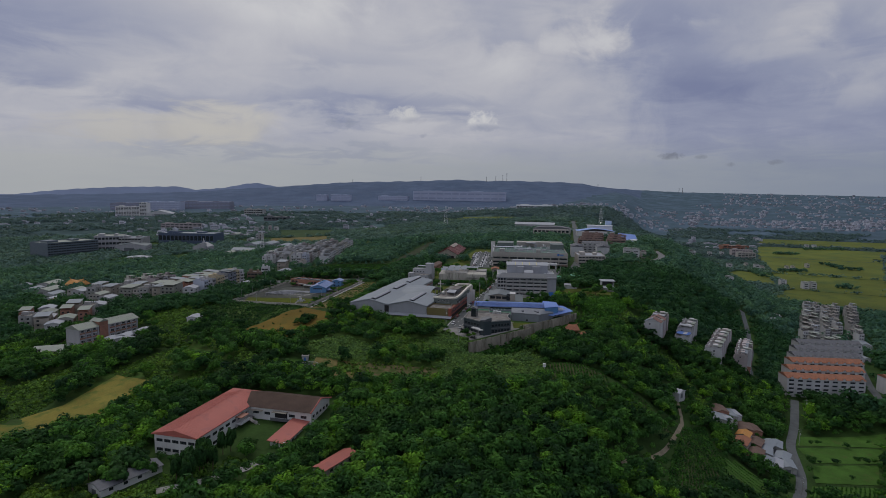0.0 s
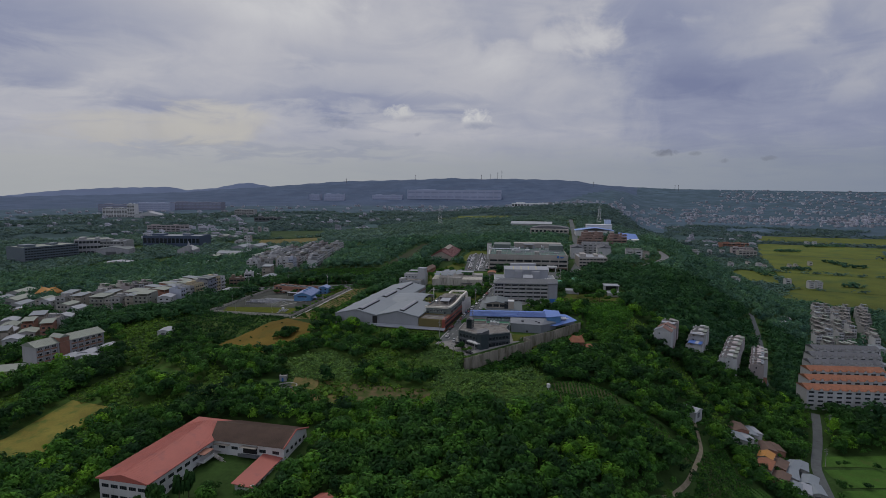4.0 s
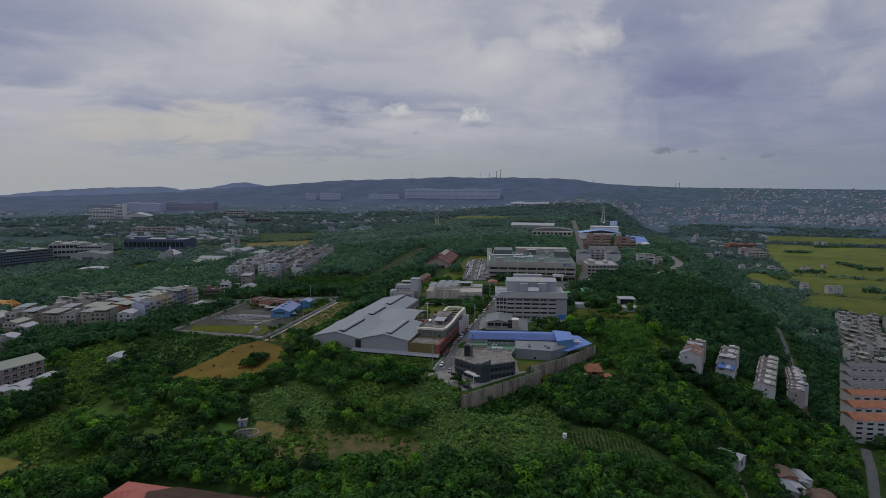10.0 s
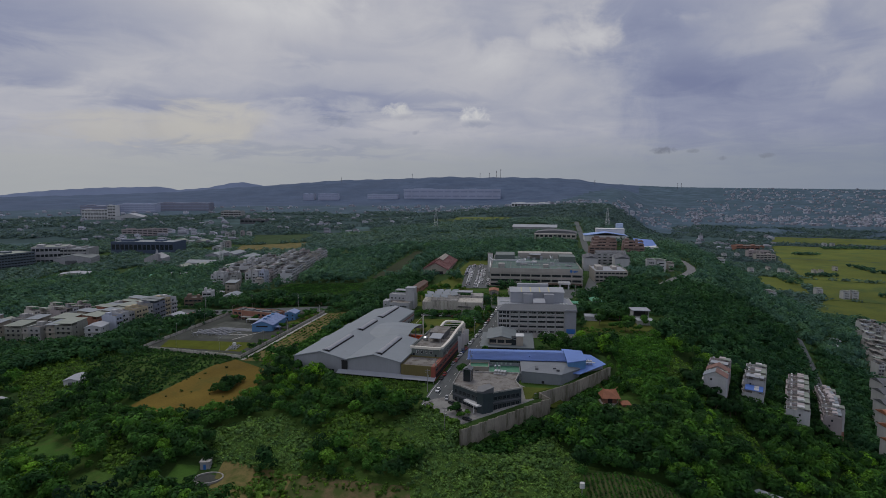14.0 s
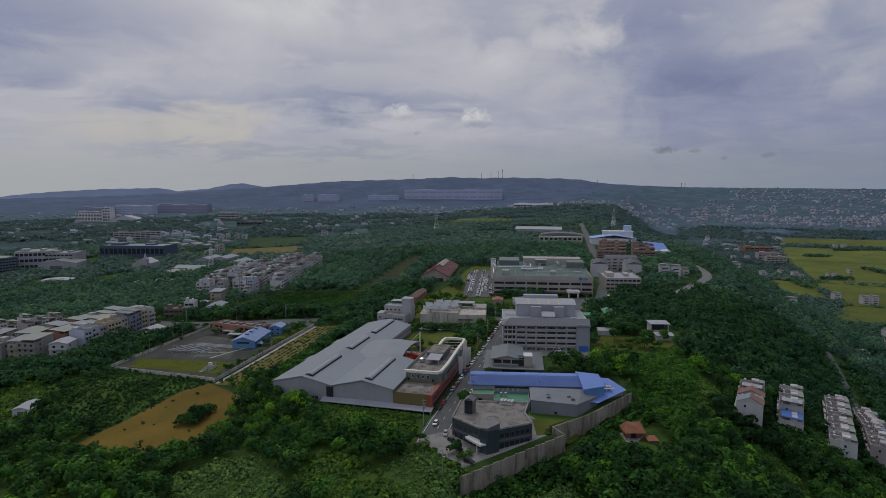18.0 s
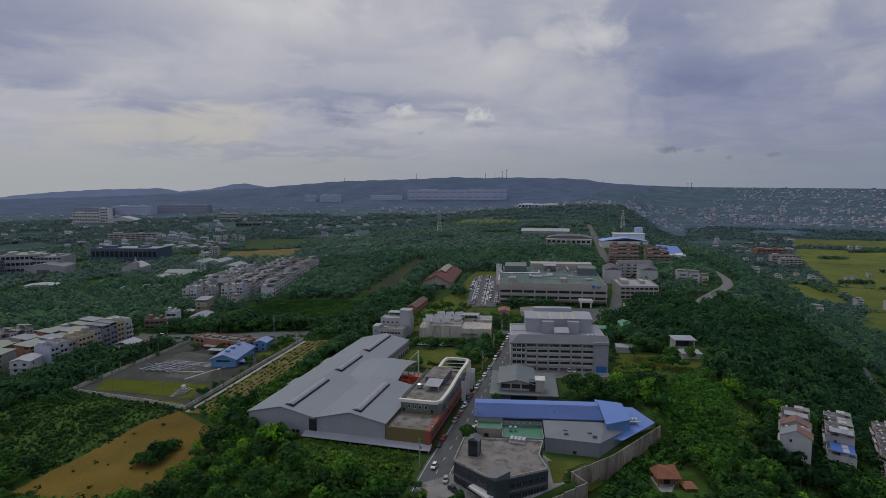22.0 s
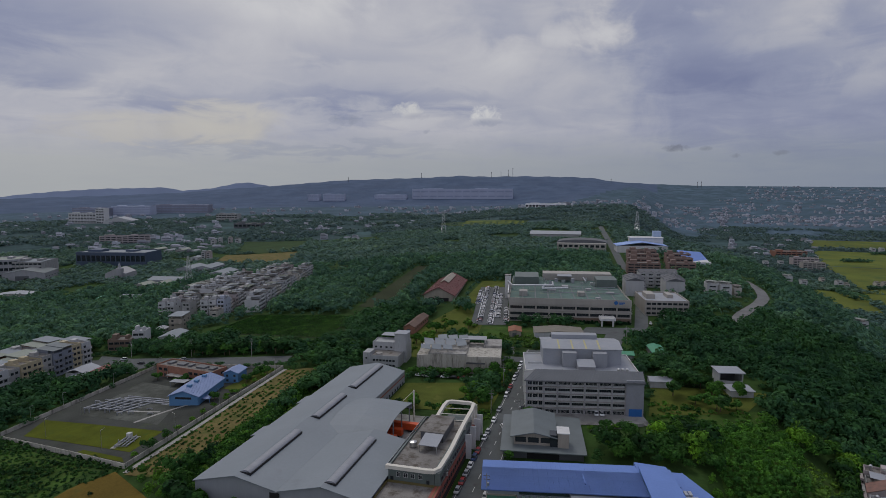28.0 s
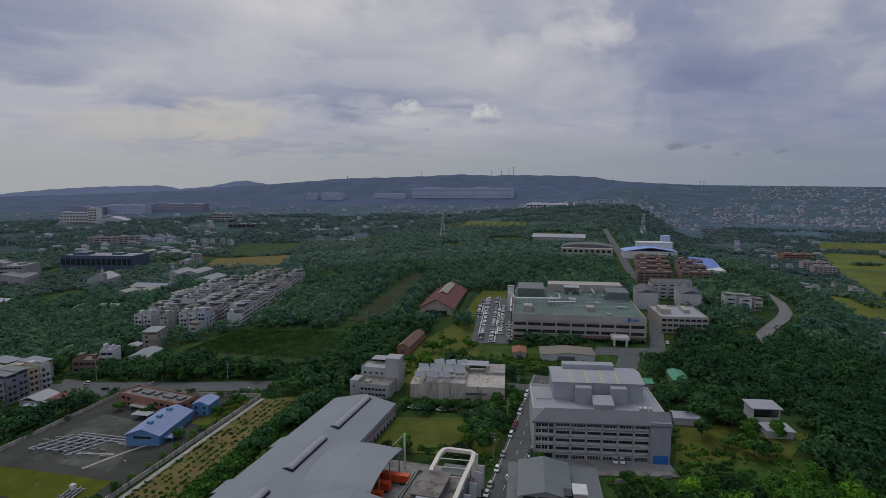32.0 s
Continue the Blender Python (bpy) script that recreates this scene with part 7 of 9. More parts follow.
    part("stair_rail", Shape().tube((a + 3, c - 5.2, 5.2), (a + 12, c - 5.2, 1.2), 0.1, n=6), CONCRETE, t)
    part("stair_landing", Shape().box(a + 0.2, c - 5.2, 3.9, a + 3.2, c, 4.2), CONCRETE, t)
    # lean-to with a red sheet roof
    part("lean_to_wall", Shape().box(b - 8.5, c - 22, -3, b - 1.2, c, 3.6), WHITE, t)
    part("lean_to_roof", Shape().add([(b - 9.4, c - 23, 4.2), (b - 0.6, c - 23, 3.4), (b - 0.6, c + 0.0, 4.6), (b - 9.4, c + 0.0, 5.4), (b - 9.4, c - 23, 4.0), (b - 0.6, c - 23, 3.2), (b - 0.6, c, 4.4), (b - 9.4, c, 5.2)], [(0, 1, 2, 3), (7, 6, 5, 4), (0, 4, 5, 1), (1, 5, 6, 2), (2, 6, 7, 3), (3, 7, 4, 0)]), REDROOF, t)
    row_on(t, "window", window_mesh(1.4, 1.4, 2, FRAME_DARK), b - 1.17, c - 22, 90, spread(1, 21, 5), (1.2,))


build_school()
keep_clear((-172, 186), (-161, 188), (-150, 226), (-136, 228), (-136, 234), (-173, 234))
keep_clear((-196, 184), (-168, 184), (-168, 194), (-196, 194))
put(low_hall("pink_shed", 6, 19, 3.8, TANWALL, REDROOF, "narrow shed with pinkish red sheet roof", 0.9), -116.5, 195, -12)
put(low_hall("dormitory", 9, 24, 2.8, WHITE, GREYTILEROOF, "low white dormitory with dark roof", 1.5), -190, 158, -14)


# ---- grey-roofed college west of the field ----
def build_college():
    x0, y0, rz = -356.0, 295.0, 84.0
    t = thing("college_building", x0, y0, rz, "three-storey building with red brick panels, stair tower and grey-green roof", "school", z=gz(x0, y0) + 3.0)
    clear_box(x0, y0, rz, -1, -9, 47, 15)
    Wd = 45.0
    part("wall", Shape().box(0, -0.0, -8, Wd, 14, 10.6), TILEGREY, t)
    s = Shape().add([(-0.8, -0.9, 10.5), (Wd + 0.8, -0.9, 10.5), (Wd + 0.8, 7, 13.4), (-0.8, 7, 13.4), (Wd + 0.8, 14.9, 10.5), (-0.8, 14.9, 10.5)], [(0, 1, 2, 3), (3, 2, 4, 5), (1, 4, 2), (0, 3, 5), (5, 4, 1, 0)])
    ribs(s, ((-0.7, -0.9, 10.5), (Wd + 0.7, -0.9, 10.5), (-0.7, 7, 13.4), (Wd + 0.7, 7, 13.4)), 0, 40, 0.08, 0.05)
    part("roof", s, OLIVEROOF, t, "grey-green ribbed roof")
    part("stair_block", Shape().box(14.4, -0.8, -4, 20.6, 9, 13.5), BRICKRED, t)
    part("stair_roof", Shape().add([(13.9, -1.3, 13.5), (21.1, -1.3, 13.5), (21.1, 9.5, 13.5), (13.9, 9.5, 13.5), (17.5, -1.3, 15.2), (17.5, 9.5, 15.2)], [(0, 1, 4), (1, 2, 5, 4), (2, 3, 5), (3, 0, 4, 5), (3, 2, 1, 0)]), OLIVEROOF, t)
    me = window_mesh(2.6, 1.6, 3, FRAME_WHITE)
    for f in range(3):
        for k in range(10):
            px = 2.2 + k * 4.4
            if 14 < px < 21:
                continue
            part("brick_panel", Shape().box(px - 1.9, -0.12, f * 3.5 + 0.2, px + 1.9, 0.02, f * 3.5 + 1.2), BRICKRED, t)
            part("window", me, None, t, "", pose(px, -0.04, f * 3.5 + 1.3))
            part("pilaster", Shape().box(px + 2.0, -0.4, f * 3.5 - 1, px + 2.4, 0.02, f * 3.5 + 2.6), TILEGREY, t)


build_college()


# ---- old red house on the meadow ----
def build_red_house():
    x0, y0, rz = -237.0, 702.0, 9.0
    t = thing("red_hall", x0, y0, rz, "old hall with dark red sheet roof and pale gable", "hall")
    clear_box(x0, y0, rz, -2, -12, 30, 84)
    W, D = 25.0, 82.0
    part("wall", Shape().extrude_y([(0, -4), (W, -4), (W, 6), (W / 2, 12), (0, 6)], 0, D), TANWALL, t)
    s = Shape().extrude_y([(-1.5, 5.2), (W / 2, 12.3), (W + 1.5, 5.2), (W + 1.5, 5.6), (W / 2, 12.8), (-1.5, 5.6)], -1.2, D + 1)
    ribs(s, ((-1.5, -1, 5.6), (-1.5, D, 5.6), (W / 2, -1, 12.8), (W / 2, D, 12.8)), 0, 30, 0.1, 0.06)
    ribs(s, ((W + 1.5, -1, 5.6), (W + 1.5, D, 5.6), (W / 2, -1, 12.8), (W / 2, D, 12.8)), 0, 30, 0.1, 0.06)
    part("roof", s, material("dark_red_sheet_roof", (0.140, 0.045, 0.042), 0.7, vary=0.25, scale=0.2, fine=2, dirt=(0.11, 0.05, 0.04), dirt_at=0.55), t, "dark red ribbed roof")
    part("ridge_roof", Shape().extrude_y([(W / 2 - 4, 11.4), (W / 2, 13.6), (W / 2 + 4, 11.4), (W / 2 + 4, 11.7), (W / 2, 14.0), (W / 2 - 4, 11.7)], D * 0.35, D * 0.9), t.children[-1].data.materials[0], t)
    part("opening", Shape().box(4, -0.1, -1, W - 4, 0.05, 3.6), BLACK, t)


build_red_house()


# ---- substation ----
PIPEGREY = material("weathered_grey_pipe", (0.26, 0.27, 0.285), 0.55, 0.2, vary=0.15, scale=0.5, fine=4)


def build_substation():
    drape("substation_yard", [(-247.5, 409), (-328, 417), (-335, 513), (-256, 523)], GRAVEL, "grey gravel yard of the gas station", 0.2)
    turf = material("yellow_green_turf", (0.074, 0.088, 0.007), 0.95, vary=0.3, scale=0.12, fine=2, dirt=(0.06, 0.085, 0.012), dirt_at=0.6)
    drape("substation_lawn", [(-256, 419), (-317.5, 421), (-325.5, 437), (-258, 438.5)], turf, "bright mown lawn inside the wall", 0.3)
    drape("substation_lawn", [(-251, 411.5), (-278, 413.8), (-277, 416.2), (-255, 414.5)], turf, "narrow strip of mown lawn inside the wall", 0.3)
    drape("substation_lawn", [(-268.5, 489), (-258.5, 488), (-256.8, 520), (-266, 520)], LAWN, "small lawn beside the guard house", 0.3)
    drape("washed_gravel", [(-266, 443.5), (-314, 445), (-322, 490), (-284, 484)], material("pale_washed_gravel", (0.094, 0.100, 0.088), 0.95, vary=0.4, scale=0.08, fine=2, dirt=(0.062, 0.066, 0.056), dirt_at=0.5), "paler gravel round the pipework", 0.27)
    wall_run("boundary_wall", [(-247, 408), (-328.5, 416.5), (-335.5, 513.5), (-322, 516), (-256, 524.5), (-247, 408)], -2, 1.9, 0.25, WALLCONCRETE, "pale concrete panel wall round the gas station", 4.5)
    strip("service_path", [(-279, 443), (-276, 455), (-270, 466)], 1.6, CONCRETE, "concrete service path", 0.34)
    strip("service_path", [(-300, 452), (-277, 456)], 1.2, CONCRETE, "concrete service path", 0.33)
    t = thing("blue_pump_house", -278.5, 463.5, 14, "blue steel pump house with pale blue gabled roof", "shed")
    part("wall", Shape().extrude_y([(0, -2), (14.5, -2), (14.5, 5.2), (7.2, 7.6), (0, 5.2)], 0, 27), BLUEWALL, t)
    s = Shape().extrude_y([(-0.7, 5.0), (7.2, 7.7), (15.2, 5.0), (15.2, 5.25), (7.2, 8.0), (-0.7, 5.25)], -0.7, 27.7)
    ribs(s, ((15.2, -0.6, 5.25), (15.2, 27.6, 5.25), (7.2, -0.6, 8.0), (7.2, 27.6, 8.0)), 0, 26, 0.07, 0.05)
    pale_blue = material("pale_blue_steel_roof", (0.19, 0.255, 0.43), 0.55, vary=0.1, scale=0.2, fine=2)
    part("roof", s, pale_blue, t)
    for yy in (5, 12, 20):
        part("roof_vent", Shape().box(6.2, yy, 7.6, 8.2, yy + 2, 8.8), BLUEWALL, t)
    part("louvre", Shape().box(3, -0.08, 3.6, 11, 0.05, 4.6), BLACK, t)
    part("porch", Shape().box(14.5, 3, 2.8, 18.5, 9, 3.1), pale_blue, t)
    for yy in (3.2, 8.6):
        part("porch_post", Shape().box(18.2, yy, -1, 18.4, yy + 0.2, 2.8), BLUEWALL, t)
    t = thing("blue_guard_house", -274, 497, 12, "small blue two-storey guard house", "shed")
    part("wall", Shape().extrude_y([(0, -2), (8, -2), (8, 5.6), (4, 7.0), (0, 5.6)], 0, 10), BLUEWALL, t)
    part("roof", Shape().extrude_y([(-0.5, 5.5), (4, 7.1), (8.5, 5.5), (8.5, 5.7), (4, 7.4), (-0.5, 5.7)], -0.5, 10.5), pale_blue, t)
    row_on(t, "window", window_mesh(1.2, 1.2, 2, FRAME_DARK), 0, -0.03, 0, (2, 6), (1.0, 3.6))
    t = thing("brick_annex", -322.5, 500.5, -4, "long two-storey red brick building with flat roof", "building")
    part("wall", Shape().box(0, 0, -2, 40, 11.5, 6.2), BRICKRED, t)
    part("roof", Shape().box(0.2, 0.2, 6.2, 39.8, 11.3, 6.45), FLATROOF, t)
    part("parapet", rim([(0, 0), (40, 0), (40, 11.5), (0, 11.5)], 6.2, 0.9, 0.3), BRICKRED, t)
    row_on(t, "window", window_mesh(2.6, 1.5, 3, FRAME_DARK), 0, -0.03, 0, (3, 7, 25, 29, 33, 37), (0.9, 4.0))
    row_on(t, "window", window_mesh(2.2, 1.4, 2, FRAME_DARK), 40.03, 0, 90, (3, 8), (0.9, 4.0))
    part("entrance", Shape().box(12, -0.1, -1, 20, 0.1, 2.6), BLACK, t)
    part("porch", Shape().box(10.5, -3.5, 2.7, 21.5, 0, 3.1), CONCRETE, t)
    for px in (11, 20.7):
        part("porch_post", Shape().box(px, -3.3, -1, px + 0.3, -3.0, 2.7), CONCRETE, t)
    for px, w in ((4, 3), (11, 5), (19, 2), (25, 6), (34, 3)):
        part("roof_unit", Shape().box(px, 4, 6.4, px + w, 8, 7.4), DARKGREY, t)
    # pipe manifold
    t = thing("pipe_manifold", -302, 452, 0, "silver gas pipes on low steel stands", "pipework")
    rg = random.Random(2)
    for k in range(6):
        x, y = -14 + k * 4.2, -3 + k * 0.6
        part("pipe", Shape().tube((x, y, 1.1), (x + 5.5, y + 16, 1.1), 0.42, n=10), PIPEGREY, t)
        part("pipe_elbow", Shape().tube((x + 5.5, y + 16, 1.1), (x + 5.7, y + 16.6, -0.8), 0.42, n=10), PIPEGREY, t)
        part("valve", Shape().tube((x + 2.5, y + 7, 0.6), (x + 2.5, y + 7, 2.3), 0.5, 0.25, 8), PIPEGREY, t)
        for f in (0.15, 0.8):
            part("pipe_stand", Shape().box(x + 5.5 * f - 0.5, y + 16 * f - 0.2, -0.6, x + 5.5 * f + 0.5, y + 16 * f + 0.2, 1.0), CONCRETE, t)
    for k in range(3):
        part("header_pipe", Shape().tube((-6, 11 + k * 2.2, 1.5), (26, 14 + k * 2.2, 1.5), 0.36, n=10), PIPEGREY, t)
    part("header_pipe", Shape().tube((18, 12.5, 1.1), (31, 12.2, 1.1), 0.5, n=10), PIPEGREY, t)
    for k in range(9):
        x, y = -16 + k * 4.6 + rg.uniform(-0.8, 0.8), -4 + rg.uniform(-1, 9)
        loop = Shape().tube((x, y, -0.5), (x, y, 1.9), 0.26, n=8).tube((x, y, 1.9), (x + 2.2, y + 0.6, 1.9), 0.26, n=8).tube((x + 2.2, y + 0.6, 1.9), (x + 2.2, y + 0.6, -0.5), 0.26, n=8)
        part("pipe_loop", loop, PIPEGREY, t)
    for k in range(4):
        part("branch_pipe", Shape().tube((-15, -1 + k * 3.6, 0.8), (14 - k * 2, 3 + k * 3.4, 0.8), 0.24, n=8), PIPEGREY, t)
    t = thing("vent_pipes", -266.3, 420.6, 15, "small rack of white pipes on the lawn", "pipework")
    part("slab", Shape().box(-0.8, -0.8, -0.6, 6.2, 11.4, 0.35), CONCRETE, t)
    for k in range(4):
        part("pipe", Shape().tube((0.4 + k * 1.6, 0.3, 1.0), (0.4 + k * 1.6, 10.4 - (k % 2) * 2, 1.0), 0.3, n=8), PIPEGREY, t)
        part("valve", Shape().tube((0.4 + k * 1.6, 3 + k, 1.0), (0.4 + k * 1.6, 3 + k, 2.4), 0.3, 0.2, 8), PIPEGREY, t)
    for py in (0.6, 5.2, 9.6):
        part("cross_beam", Shape().box(-0.2, py, 0.35, 5.8, py + 0.25, 0.75), STEEL, t)
    part("cabinet", Shape().box(0.2, 8.6, 0.35, 2.0, 10.2, 2.5), WHITE, t)
    t = thing("tap_rack", -300, 486, 8, "pale shelter roof over a pipe rack", "shelter")
    part("roof", Shape().box(0, 0, 2.8, 9, 5, 3.0), WHITEROOF, t)
    for px in (0.3, 8.5):
        for py in (0.3, 4.5):
            part("post", Shape().box(px, py, -0.5, px + 0.2, py + 0.2, 2.8), PIPEGREY, t)


build_substation()


# pale walls and window bands of far blocks, blue haze mixed into their colours
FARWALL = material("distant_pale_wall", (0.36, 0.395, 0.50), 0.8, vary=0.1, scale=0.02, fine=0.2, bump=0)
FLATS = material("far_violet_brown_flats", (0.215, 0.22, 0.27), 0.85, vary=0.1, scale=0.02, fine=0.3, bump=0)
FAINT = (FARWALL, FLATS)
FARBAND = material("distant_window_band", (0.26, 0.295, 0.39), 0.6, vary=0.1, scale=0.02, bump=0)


BROWNTILE = material("brown_tile_wall", (0.20, 0.135, 0.115), 0.8, vary=0.15, scale=0.3, fine=4, streak=True)


# ---- single buildings farther back ----
def slab(name, x, y, rz, w, d, h, floors, cols, wall, label, roof=None, cat="building", z=None):
    """A slab block with a storey-by-storey grid of windows, parapet and roof rooms."""
    t = thing(name, x, y, rz, label, cat, z=z)
    clear_box(x, y, rz, 0, 0, w, d, 3)
    part("wall", Shape().box(0, 0, -6, w, d, h), wall, t)
    part("roof", Shape().box(0.3, 0.3, h - 0.1, w - 0.3, d - 0.3, h + 0.1), roof or FLATROOF, t)
    part("parapet", rim([(0, 0), (w, 0), (w, d), (0, d)], h, 1.0, 0.4), wall, t)
    fh = h / floors
    me = window_mesh(w / cols * 0.78, fh * 0.45, 3, FRAME_DARK)
    if wall in FAINT:
        s = Shape()
        for f in range(floors):
            for px in spread(0.5, w - 0.5, cols):
                s.box(px - w / cols * 0.42, -0.4, f * fh + fh * 0.35, px + w / cols * 0.42, 0.1, f * fh + fh * 0.65)
        tagged(part("glazing", s, FARBAND, t), "", "", "", "stuff")
    else:
        row_on(t, "window", me, 0, -0.05, 0, spread(0.5, w - 0.5, cols), [f * fh + fh * 0.35 for f in range(floors)])
    part("roof_room", Shape().box(w * 0.1, d * 0.3, h, w * 0.3, d * 0.7, h + 3.5), wall, t)
    part("roof_room", Shape().box(w * 0.62, d * 0.4, h, w * 0.75, d * 0.75, h + 2.6), wall, t)
    return t


slab("annex_office", -61.5, 697, 12, 31, 38, 10.5, 3, 8, BEIGE, "beige three-storey office with pale flat roof", WHITEROOF, "office building")
for x, y, w, a, k in ((-62, 765, 26, 100, 1), (-30, 770, 26, 100, 1)):
    for i in range(4):
        px, py = spin(x, y, 98, i * 6.5, 0)
        put(ROWH[1], px, py, 98)
for i in range(5):
    put(ROWH[1], -66 + i * 6.5, 805 + i * 1.2, 10)
for x, y, n in ((-78, 872, 5), (-78, 905, 5), (-78, 938, 5), (-80, 970, 5), (-38, 880, 4), (-38, 915, 4), (-38, 950, 4)):
    slab("apartment_block", x, y, 8, n * 6.5, 14, 11, 4, n, BROWNTILE, "brown tiled apartment block with flat roof", FLATROOF, "apartment block")
t = thing("blue_gym", -94, 1030, 10, "hall with bright blue sheet roof and end tower", "hall")
part("wall", Shape().box(0, 0, -5, 62, 30, 9), WHITE, t)
part("roof", Shape().extrude_y([(-1, 8.8), (31, 13.5), (63, 8.8), (63, 9.2), (31, 14.0), (-1, 9.2)], -1, 31), material("light_blue_roof", (0.24, 0.36, 0.66), 0.55, vary=0.1, scale=0.1, fine=1.5), t)
part("upper_hall", Shape().box(20, 26, -5, 62, 44, 17), WHITE, t)
part("upper_roof", Shape().box(19, 25, 17, 63, 45, 17.6), t.children[1].data.materials[0], t)
part("tower", Shape().box(52, 40, -5, 62, 50, 25), material("pale_blue_wall", (0.34, 0.44, 0.62), 0.7, vary=0.1, scale=0.2, fine=3), t)
clear_box(-94, 1030, 10, 0, 0, 63, 50)
t = thing("blue_hall", -18, 918, 6, "hall with steep blue sheet roof", "hall")
part("wall", Shape().box(0, 0, -8, 24, 62, 8), WHITE, t)
part("roof", Shape().add([(-1, -1, 8), (25, -1, 5), (25, 63, 5), (-1, 63, 8), (-1, 63, 14), (25, 63, 12)], [(0, 1, 5, 4), (1, 2, 5), (0, 4, 3), (2, 3, 4, 5), (3, 2, 1, 0)]), BLUEROOF, t)
clear_box(-18, 918, 6, 0, 0, 25, 64)
t = thing("long_white_hall", -236, 1195, 6, "long low hall with gleaming white roof", "hall")
part("wall", Shape().box(0, 0, -5, 80, 22, 6), TILEGREY, t)
part("roof", Shape().add([(-1, -1, 6), (81, -1, 6), (81, 23, 9.5), (-1, 23, 9.5), (-1, -1, 6.4), (81, -1, 6.4), (81, 23, 9.9), (-1, 23, 9.9)], [(3, 2, 1, 0), (4, 5, 6, 7), (0, 1, 5, 4), (1, 2, 6, 5), (2, 3, 7, 6), (3, 0, 4, 7)]), WHITEROOF, t)
clear_box(-236, 1195, 6, -4, -26, 85, 23)
t = thing("domed_hall", -172, 1040, 4, "sports hall with low vaulted grey roof", "hall")
part("wall", Shape().box(0, 0, -5, 64, 40, 9), BEIGE, t)
prof = [(32 + 33 * math.cos(a), 9 + 4.5 * math.sin(a)) for a in [math.pi * k / 10 for k in range(11)]]
part("roof", Shape().extrude_y(prof, 10, 41), GREYTILEROOF, t)
row_on(t, "window", window_mesh(4.5, 3.2, 2, FRAME_DARK), 0, -0.05, 0, spread(1, 63, 9), (4.0,))
clear_box(-172, 1040, 4, -3, -16, 68, 42)
slab("navy_hall", -888, 916, 14, 112, 44, 20, 1, 14, material("navy_steel_wall", (0.045, 0.07, 0.12), 0.5, vary=0.12, scale=0.2, fine=2), "large dark navy industrial hall", PALEROOF, "hall")
slab("hospital_block", -1655, 1525, 22, 78, 26, 30, 7, 9, WHITE, "white seven-storey hospital block", WHITEROOF, "hospital")
slab("hospital_wing", -1585, 1556, 22, 24, 30, 42, 9, 3, WHITE, "white nine-storey hospital tower block", WHITEROOF, "hospital")
put(low_hall("wide_hall", 80, 50, 8, WHITEP, WHITEROOF, "wide pale hall beside the hospital"), -1545, 1545, 24)
GLASSGREY = material("blue_grey_glazed_wall", (0.10, 0.125, 0.15), 0.4, vary=0.15, scale=0.3, fine=3)
slab("glazed_works", -892, 690, 82, 84, 48, 24, 6, 20, GLASSGREY, "blue-grey glazed works with stacked window bands", OLIVEROOF, "factory")
slab("grey_mill", -900, 782, 40, 46, 46, 26, 3, 8, TILEGREY, "tall grey mill building with flat roof", OLIVEROOF, "factory")
slab("grey_mill", -872, 806, 24, 40, 40, 22, 4, 7, GREYTILE, "grey mill building with flat roof", PALEROOF, "factory")
put(low_hall("wide_hall", 50, 42, 11, TILEGREY, HALLGREY, "grey hall with broad dark roof", 5.0), -850, 778, 32)
put(low_hall("cream_hall", 34, 20, 7, CREAM, WHITEROOF, "cream flat hall among the trees", 1.5), -735, 690, 30)
t = thing("church", -722, 820, 20, "grey church with a slender spire", "church")
part("nave", Shape().extrude_y([(0, -3), (26, -3), (26, 10), (13, 16), (0, 10)], 0, 30), TILEGREY, t)
part("tower", Shape().box(16, -4, -3, 23, 3, 17), TILEGREY, t)
part("spire", Shape().tube((19.5, -0.5, 17), (19.5, -0.5, 25), 2.6, 0.2, 8), TILEGREY, t)
clear_box(-722, 820, 20, 0, -4, 26, 30)
t = thing("temple", -598, 482, 20, "temple with sweeping orange tiled roof", "temple")
t.scale = (0.66, 0.66, 0.75)
part("wall", Shape().box(0, 0, -3, 26, 18, 7), BRICKRED, t)
part("lower_roof", Shape().prism([(-3, -3), (29, -3), (29, 21), (-3, 21)], 6.6, 7.4), YELLOWTILE, t)
part("upper_roof", Shape().add([(-2, -2, 8), (28, -2, 8), (28, 20, 8), (-2, 20, 8), (3, 9, 15), (13, 9, 13.6), (23, 9, 15)], [(0, 1, 6, 5, 4), (1, 2, 6), (2, 3, 4, 5, 6), (3, 0, 4), (3, 2, 1, 0)]), YELLOWTILE, t)
part("roof_horn", Shape().tube((3, 9, 15), (0.5, 9, 17.5), 0.5, 0.1, 6), YELLOWTILE, t)
part("roof_horn", Shape().tube((23, 9, 15), (25.5, 9, 17.5), 0.5, 0.1, 6), YELLOWTILE, t)
clear_box(-600, 485, 20, -3, -3, 29, 21)


